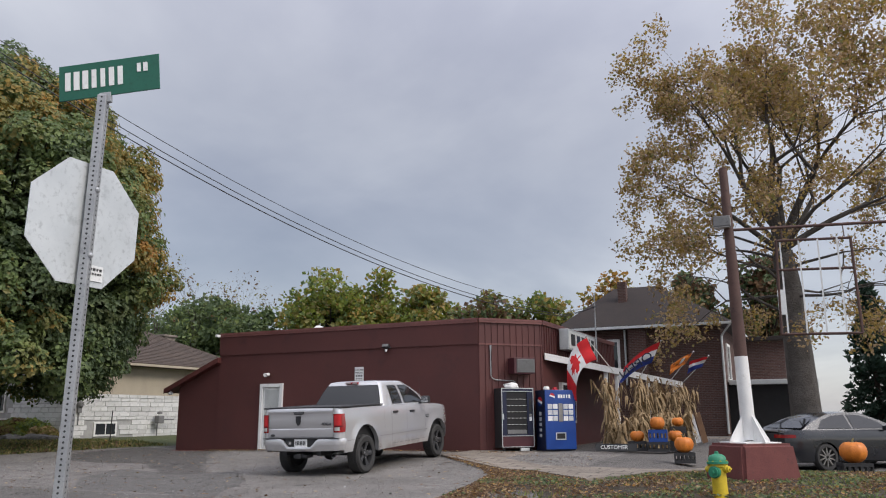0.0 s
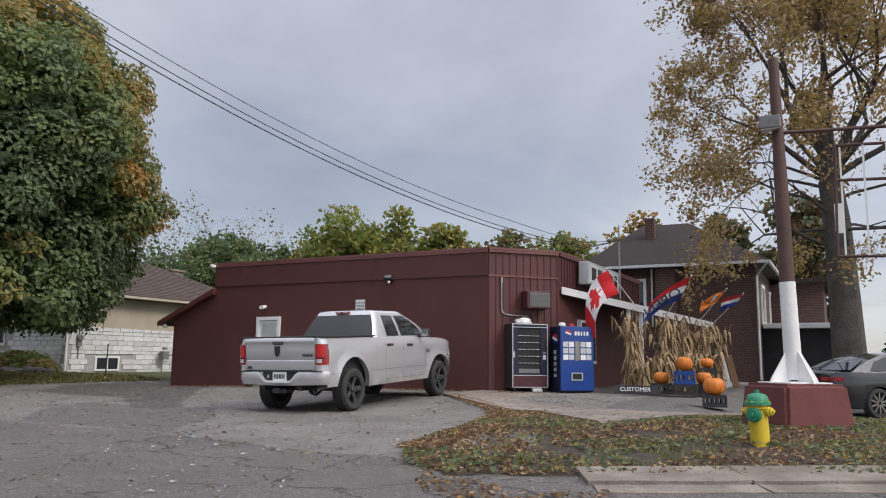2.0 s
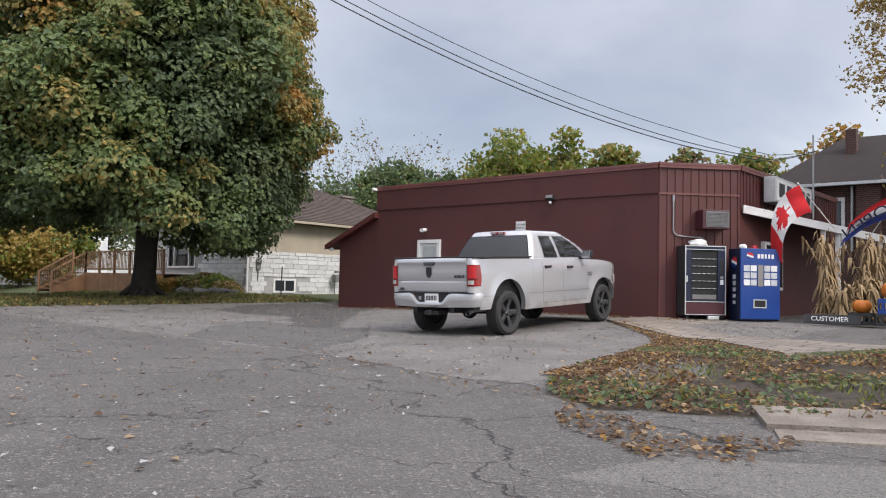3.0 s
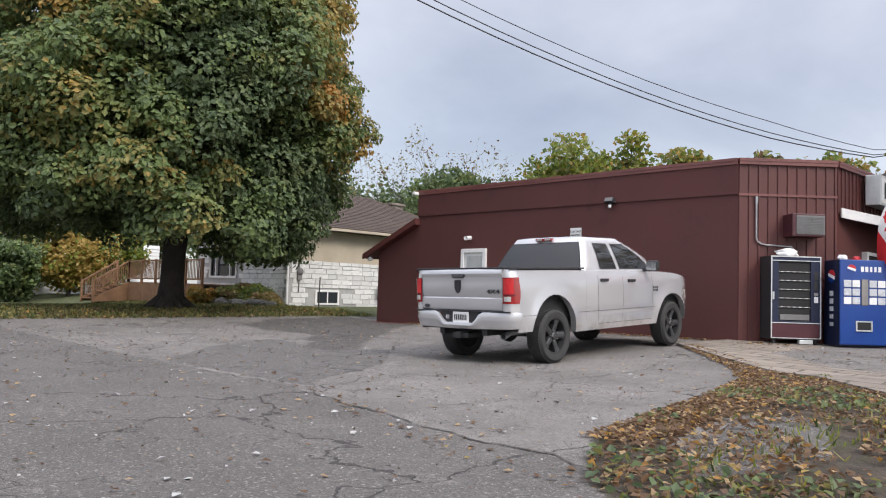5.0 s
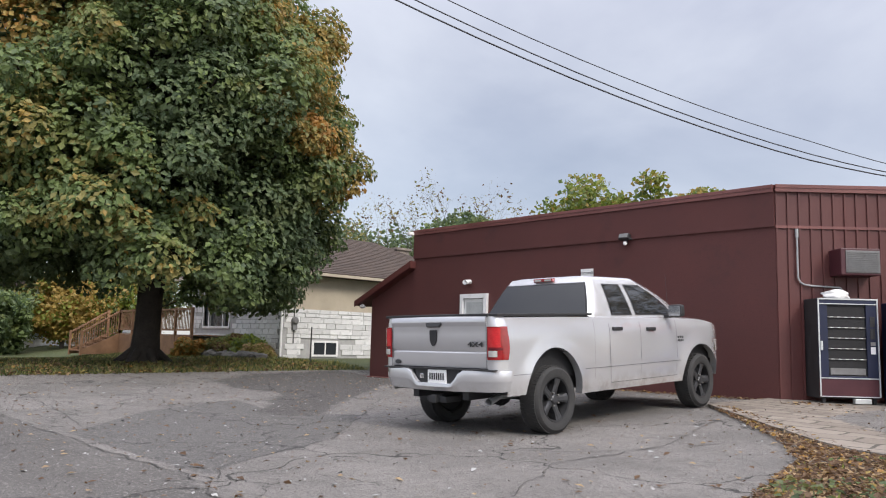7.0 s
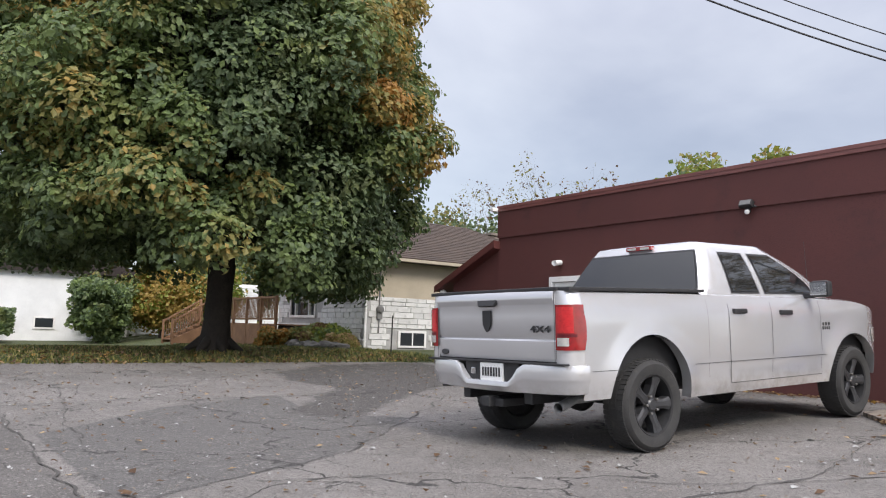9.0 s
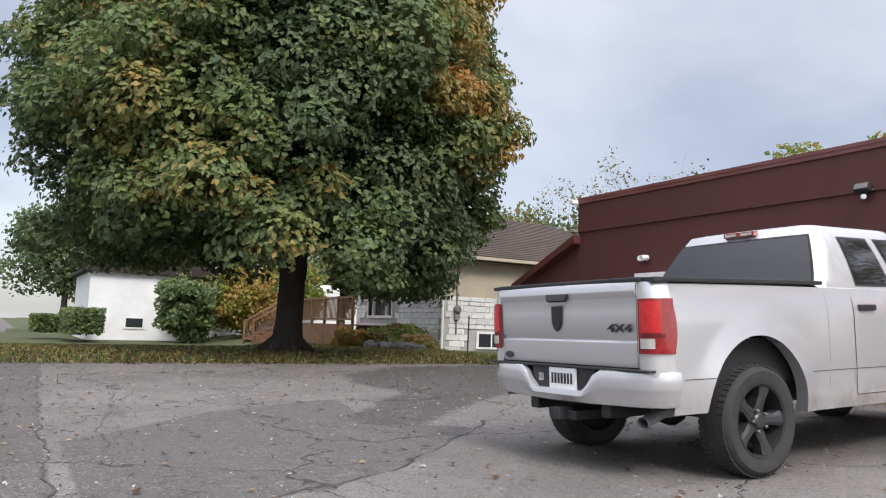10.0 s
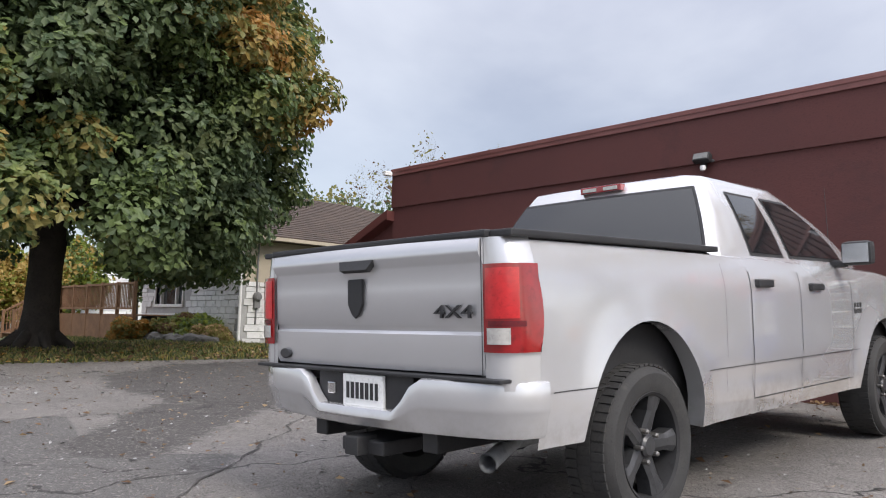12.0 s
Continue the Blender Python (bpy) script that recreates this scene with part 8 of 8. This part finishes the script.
# ---- dark saloon ----
def saloon():
    t = root("saloon_car", pose(0.25, 20.2, float(ground_z(1.5, 20)) + 0.0, 0, 0, -50) @ Matrix.Scale(0.88, 4), "dark grey saloon car parked beside the shop", "car")
    # local: y forward, rear axle at the origin
    wb, arch = 2.75, 0.36

    def low(y):
        z = 0.24
        for c in (0, wb):
            if abs(y - c) < arch:
                z = max(z, 0.33 + math.sqrt(arch**2 - (y - c) ** 2))
        return z

    def top(y):
        return float(np.interp(y, [-1.05, -0.95, 0.2, 2.2, 3.0, 3.55, 3.72], [0.92, 0.99, 0.98, 0.96, 0.86, 0.70, 0.55]))

    def half(y, z):
        return 0.90 - 0.05 * max(0, (z - 0.75) / 0.25) ** 2 - 0.05 * max(0, (0.45 - z) / 0.2) - 0.20 * max(0, (abs(y - 1.33) - 1.75) / 0.65) ** 2.2

    ys = sorted(set(np.round(np.linspace(-1.05, 3.72, 46), 3)) | set(np.round(arch * np.sin(np.linspace(-1.57, 1.57, 15)), 3)) | set(np.round(wb + arch * np.sin(np.linspace(-1.57, 1.57, 15)), 3)))
    bm = bmesh.new()
    ring = []
    for s in (1, -1):
        rows = [[(s * half(y, low(y) + (top(y) - low(y)) * v), y, low(y) + (top(y) - low(y)) * v) for y in ys] for v in np.linspace(0, 1, 10)]
        sheet(bm, rows)
    sheet(bm, [[(half(y, top(y)) * u, y, top(y) + 0.03 * (1 - u * u)) for u in np.linspace(-1, 1, 9)] for y in ys])
    for y in (-1.05, 3.72):
        sheet(bm, [[(half(y, z) * u, y + (0.05 if y > 0 else -0.05) * (1 - u * u), z) for u in np.linspace(-1, 1, 9)] for z in np.linspace(0.24, top(y), 6)])
    bmesh.ops.remove_doubles(bm, verts=bm.verts, dist=0.002)
    part("body", bm, M["car_paint"], t, "", True)
    prof = [(-0.62, 0.98), (-0.1, 1.22), (0.35, 1.37), (0.9, 1.42), (1.35, 1.40), (1.85, 1.22), (2.35, 0.98)]
    bm = bmesh.new()
    sheet(bm, [[(u * (0.80 - 0.26 * max(0, z - 0.98) / 0.44 * abs(1)), y, z + 0.02 * (1 - u * u)) for u in np.linspace(-1, 1, 7)] for y, z in prof])
    for s in (1, -1):
        pts = [(y, z) for y, z in prof]
        vs = [bm.verts.new((s * (0.80 - 0.26 * max(0, z - 0.98) / 0.44), y, z)) for y, z in pts]
        bm.faces.new(vs)
    part("roof", bm, M["car_paint"], t, "", True)
    for s in (1, -1):
        for a in ([(-0.10, 1.02), (0.10, 1.22), (0.45, 1.33), (0.85, 1.36), (0.88, 1.02)], [(0.95, 1.02), (0.93, 1.36), (1.32, 1.34), (1.72, 1.20), (1.98, 1.02)]):
            bm = bmesh.new()
            bm.faces.new([bm.verts.new((s * (0.812 - 0.26 * max(0, z - 0.98) / 0.44), y, z)) for y, z in a])
            part("side_window", bm, M["glass"], t)
        bm = bmesh.new()
        sheet(bm, [[(s * x, y, z) for x, y in ((0.42, -1.125), (0.66, -1.10), (0.80, -1.03), (0.875, -0.85))] for z in (0.80, 0.845, 0.88)])
        part("tail_lamp", bm, M["lamp_red"], t, "red tail lamp", True)
        bm = bmesh.new()
        box(bm, *sorted((s * 0.86, s * 1.0)), 1.75, 1.86, 0.98, 1.08, 0.02)
        part("mirror", bm, M["car_paint"], t)
        for y in (0.0, wb):
            m = Matrix.Translation((s * 0.80, y, 0.33)) @ pose(0, 0, 0, 0, 90 * s, 0)
            bm = bmesh.new()
            lathe(bm, [(0.22, -0.1), (0.30, -0.105), (0.328, -0.07), (0.33, 0.05), (0.30, 0.10), (0.235, 0.10), (0.225, 0.02), (0.0, 0.0)], m, 32)
            w = part("wheel", bm, M["rubber"], t, "", True)
            for i in range(10):
                bm = bmesh.new()
                box(bm, 0.04, 0.232, -0.016, 0.016, 0.05, 0.085, 0.004, m @ pose(0, 0, 0, 0, 0, 36 * i))
                part("spoke", bm, M["steel"], w)
    bm = bmesh.new()
    sheet(bm, [[(u * (0.74 - 0.25 * f), -0.56 + 0.55 * f - 0.02, 1.01 + 0.23 * f + 0.025) for u in np.linspace(-1, 1, 7)] for f in (0, 0.5, 1.0)])
    part("rear_window", bm, M["glass"], t, "", True)
    bm = bmesh.new()
    sheet(bm, [[(u * (0.76 - 0.22 * f), 2.30 - 0.46 * f + 0.02, 1.01 + 0.2 * f + 0.025) for u in np.linspace(-1, 1, 7)] for f in (0, 0.5, 1.0)])
    part("windscreen", bm, M["glass"], t, "", True)
    bm = bmesh.new()
    box(bm, -0.8, 0.8, -0.9, 3.5, 0.2, 0.5)
    part("underbody", bm, M["shop_dark"], t)


saloon()


# ---- overhead wires and far poles ----
def wire(points, r, sag):
    t = root("overhead_wire", pose(0, 0, 0), "black overhead cable sagging between poles", "cable", "overhead cables")
    bm = bmesh.new()
    for p, q in zip(points, points[1:]):
        p, q = Vector(p), Vector(q)
        pts = [p.lerp(q, i / 14) - Vector((0, 0, sag * 4 * (i / 14) * (1 - i / 14))) for i in range(15)]
        path_tube(bm, pts, r, 5)
    part("cable", bm, M["wire"], t)


def drop_wire(dx, dz, r):
    """A service cable from a tall pole across the lot to the mast on the shop."""
    t = root("overhead_wire", pose(0, 0, 0), "black overhead cable sagging towards the shop mast", "cable", "overhead cables")
    bm = bmesh.new()
    pts = []
    for k in range(41):
        y = -3 + 30 * k / 40
        s = k / 40
        x = -9.5 + 0.35 * (y - 15) + dx * (1 - s)
        z = 5.376 - 0.2363 * (y - 15) + 0.01315 * (y - 15) ** 2 + dz * min(1, (1 - s) * 5)
        pts.append((x - 0.75 * max(0, s - 0.9) * 10 * 0.9, y, z + 0.5 * max(0, s - 0.9) * 10))
    path_tube(bm, pts, r, 5)
    part("cable", bm, M["wire"], t)


for dx, dz, r in ((0.0, -0.13, 0.012), (0.10, -0.03, 0.010), (0.05, 0.20, 0.008)):
    drop_wire(dx, dz, r)


def utility_pole(x, y, h, label):
    t = root("utility_pole", pose(x, y, float(ground_z(x, y)) - 0.2), label, "utility pole")
    bm = bmesh.new()
    tube(bm, (0, 0, 0), (0, 0, h), 0.16, 0.10, 12)
    part("shaft", bm, M["bark"], t, "", True)
    for z in (h - 0.4, h - 1.5):
        bm = bmesh.new()
        box(bm, -1.1, 1.1, -0.05, 0.05, z, z + 0.1, 0.01)
        part("crossarm", bm, M["bark"], t)
        for xx in (-0.95, -0.5, 0.5, 0.95):
            bm = bmesh.new()
            lathe(bm, [(0.03, 0), (0.05, 0.05), (0.03, 0.12), (0.0, 0.13)], pose(xx, 0, z + 0.1), 8)
            part("insulator", bm, M["galv"], t)


utility_pole(-15.8, -3.0, 14.6, "tall wooden utility pole across the road")
utility_pole(7.6, 60.0, 9.0, "tall wooden utility pole with crossarms by the road")
utility_pole(11.5, 78.0, 9.0, "far wooden utility pole with crossarms by the road")


# ---- rocks and plants before the bungalow ----
rng = np.random.default_rng(7)
for i in range(26):
    x = -30.9 + i * 0.165 + rng.uniform(-0.08, 0.08)
    y = 22.0 + rng.uniform(-0.15, 0.15)
    t = root("garden_rock", pose(x, y, float(ground_z(x, y)) + 0.02, 0, 0, rng.uniform(0, 180)), "flat grey field stone edging the flower bed", "rock", "garden bed edging")
    bm = bmesh.new()
    bmesh.ops.create_icosphere(bm, subdivisions=2, radius=1.0)
    s = rng.uniform(0.16, 0.30)
    for v in bm.verts:
        k = 1 + 0.35 * noise.noise(v.co * 1.4 + Vector((i * 3.1, 0, 0)))
        v.co = Vector((v.co.x * s * 1.3 * k, v.co.y * s * k, v.co.z * s * 0.62 * k + s * 0.3))
    part("stone", bm, M["rock"], t)
for x, y, h, r, mats, sd in ((-30.3, 22.7, 1.0, 0.7, ("leaf_olive", "leaf_green"), 301), (-29.8, 22.9, 0.85, 0.8, ("leaf_olive", "leaf_brown"), 302), (-29.0, 22.9, 0.8, 0.8, ("leaf_green", "leaf_lime"), 303), (-28.2, 22.9, 0.6, 0.6, ("leaf_olive", "leaf_tan"), 304), (-30.9, 21.4, 0.8, 0.6, ("leaf_orange", "leaf_olive"), 305)):
    back_tree(x, y, h, r, mats, (0.6, 0.4), sd, "low garden plant before the bungalow", 0.7, 0.1, 0.02, "garden_plant", 0.12)


# ---- fallen leaves, grass and weeds ----
def scatter(name, label, poly, n, size, mats, probs, seed, lift=0.012, up=3.0, dense=None, long=1.3):
    rng = np.random.default_rng(seed)
    xs, ys = [p[0] for p in poly], [p[1] for p in poly]
    x, y = rng.uniform(min(xs), max(xs), n * 4), rng.uniform(min(ys), max(ys), n * 4)
    ok = inside(x, y, poly, 0.01) > 0.5
    if dense is not None:
        ok &= rng.random(len(x)) < dense(x, y)
    x, y = x[ok][:n], y[ok][:n]
    z = ground_z(x, y) + lift + rng.uniform(0, 0.02, len(x))
    ob = leaf_cloud(name, np.stack([x, y, z], 1), size, [M[m] for m in mats], rng.choice(len(mats), size=len(x), p=probs), rng, None, up, long)
    return tagged(ob, label, "leaves", "", "stuff")


def blotchy(scale, seed, cut):
    def f(x, y):
        return np.array([noise.noise((a * scale, b * scale, seed)) for a, b in zip(x, y)]) > cut
    return f


FALLEN, FP = ("leaf_brown", "leaf_tan", "leaf_orange", "leaf_yellow"), (0.72, 0.19, 0.06, 0.03)
scatter("fallen_leaves", "dry brown leaves lying on the verge soil", SOIL, 27000, 0.046, FALLEN, FP, 401, 0.02, 1.2, blotchy(0.9, 3.0, -0.2))
scatter("verge_weeds", "low creeping weeds among the leaf litter", SOIL, 9000, 0.05, ("leaf_dark", "leaf_olive", "leaf_green"), (0.6, 0.2, 0.2), 408, 0.03, 1.0, blotchy(0.7, 12.0, 0.02))
scatter("spilled_leaves", "leaves and dirt spilled over the road edge", [(-3.4, 9.0), (-3.0, 8.3), (-2.0, 7.7), (-1.2, 8.2), (-1.6, 9.2), (-2.6, 9.5)], 420, 0.045, FALLEN, FP, 409, 0.012, 1.6, blotchy(1.3, 5.0, -0.05))
EDGE = [(-8.2, 18.9), (-6.1, 16.4), (-5.3, 15.0), (-4.8, 12.6), (-4.5, 10.4), (-3.9, 10.3), (-4.1, 12.8), (-4.3, 14.6), (-3.6, 14.5), (-5.6, 16.6), (-7.9, 19.0)]
scatter("edge_leaves", "drift of brown leaves along the slab edge", EDGE, 8000, 0.045, FALLEN, FP, 402, 0.02, 1.4)
scatter("lot_leaves", "scattered leaves and litter on the asphalt", [(-21, 10), (-21, 21), (-4, 21), (-4, 6), (2, 3), (-8, 4)], 1500, 0.05, ("leaf_brown", "leaf_tan", "stone_gap"), (0.5, 0.3, 0.2), 403, 0.006, 3.0)
scatter("seam_leaves", "leaves and grit caught in the road seam", [(-5.4, 9.9), (-8.9, 11.0), (-9.0, 10.85), (-5.2, 9.55), (-3.2, 8.8), (-3.0, 9.3)], 160, 0.045, FALLEN, FP, 404, 0.006, 2.5)
scatter("wall_leaves", "leaves blown against the shop wall", [(-18, 20.7), (-18, 21.15), (-8.2, 21.15), (-6.9, 21.0), (-7.6, 20.3), (-8.4, 20.8)], 900, 0.06, FALLEN, FP, 405, 0.015, 2.0)
scatter("lawn_leaves", "fallen leaves under the maple on the lawn", [(-21.4, 9.5), (-20.9, 21.5), (-28, 22), (-33, 15), (-30, 10)], 5200, 0.085, FALLEN, FP, 406, 0.03, 1.6)


scatter("loose_grit", "pale loose stones and grit on the worn asphalt", [(-21, 9), (-21, 21), (-4, 21), (-4, 6), (2, 3), (-8, 4)], 5200, 0.022, ("concrete", "stone_gap", "leaf_brown"), (0.5, 0.25, 0.25), 407, 0.006, 1.2, None, 1.1)


def blades(name, label, poly, n, h, seed, dense=None, mats=("grass_blade", "leaf_olive"), wide=0.012):
    rng = np.random.default_rng(seed)
    xs, ys = [p[0] for p in poly], [p[1] for p in poly]
    x, y = rng.uniform(min(xs), max(xs), n * 3), rng.uniform(min(ys), max(ys), n * 3)
    ok = inside(x, y, poly, 0.01) > 0.5
    if dense is not None:
        ok &= dense(x, y)
    x, y = x[ok][:n], y[ok][:n]
    k = len(x)
    z = ground_z(x, y) - 0.005
    a = rng.uniform(0, 2 * np.pi, k)
    hh = h * rng.uniform(0.5, 1.4, k)
    dx, dy = np.cos(a) * wide, np.sin(a) * wide
    lx, ly = rng.normal(0, 0.45, k) * hh, rng.normal(0, 0.45, k) * hh
    base = np.stack([x, y, z], 1)
    v = np.stack([base + np.stack([-dx, -dy, 0 * x], 1), base + np.stack([dx, dy, 0 * x], 1), base + np.stack([lx + dx * 0.2, ly + dy * 0.2, hh], 1), base + np.stack([lx - dx * 0.2, ly - dy * 0.2, hh], 1)], 1).reshape(-1, 3)
    ob = new(name, mesh_np(name, v, np.arange(4 * k).reshape(-1, 4), [M[m] for m in mats], rng.integers(0, len(mats), k)))
    tagged(ob, label, "grass", "", "stuff")


blades("lawn_grass", "short green lawn grass", [(-21.5, 9.2), (-21.1, 19.5), (-20.7, 22.2), (-27.5, 23.3), (-40, 21.5), (-40, 10.5)], 42000, 0.085, 501, None, ("grass_blade", "leaf_olive"), 0.02)
blades("verge_grass", "rough weeds and grass on the verge soil", SOIL, 7500, 0.06, 502, blotchy(1.1, 9.0, 0.06), ("grass_blade", "leaf_lime", "leaf_olive"), 0.012)


# ---- stones of the bungalow walls, laid in courses ----
def stone_mesh(w, h, seed):
    rnd = random.Random(seed)
    bm = bmesh.new()
    vs = box(bm, 0, w, -0.03, 0.01, 0, h, 0.012)
    for v in bm.verts:
        if v.co.y < -0.02:
            v.co.y -= rnd.uniform(0, 0.018)
    me = bpy.data.meshes.new("stone_block")
    bm.to_mesh(me)
    bm.free()
    me.materials.append(M["stone"])
    return me


STONES = {(w, h): stone_mesh(w, h, i) for i, (w, h) in enumerate([(w, h) for w in (0.42, 0.62, 0.86, 1.08) for h in (0.145, 0.20)])}


def lay_stones(length, z0, z1, place, skip, seed):
    rnd = random.Random(seed)
    z = z0
    while z < z1 - 0.1:
        h = rnd.choice((0.145, 0.20, 0.20))
        x = rnd.uniform(-0.2, 0.0) + 0.2
        while x < length - 0.44:
            w = rnd.choice([q for q in (0.42, 0.62, 0.86, 1.08) if x + q < length + 0.02] or [0.42])
            if not any(a < x + w and x < b and c < z + h and z < d for a, b, c, d in skip):
                ob = new("stone_block", STONES[(w, h)])
                ob.parent = bungalow_wall
                ob.matrix_basis = place(x, z)
            x += w + 0.014
        z += h + 0.014


x0, x1, y0, y1 = BX
lay_stones(x1 - x0, 0.25, 3.45, lambda x, z: pose(x0 + x, y0 - 0.002, z), [(1.14, 3.56, 1.38, 3.06), (5.42, 6.58, 2.40, 3.14)], 61)
lay_stones(y1 - y0 - 0.2, 0.25, 2.2, lambda x, z: pose(x1 + 0.002, y0 + 0.05 + x, z, 0, 0, 90), [(1.25, 2.65, 0.35, 1.08), (7.35, 8.75, 0.35, 1.08)], 62)
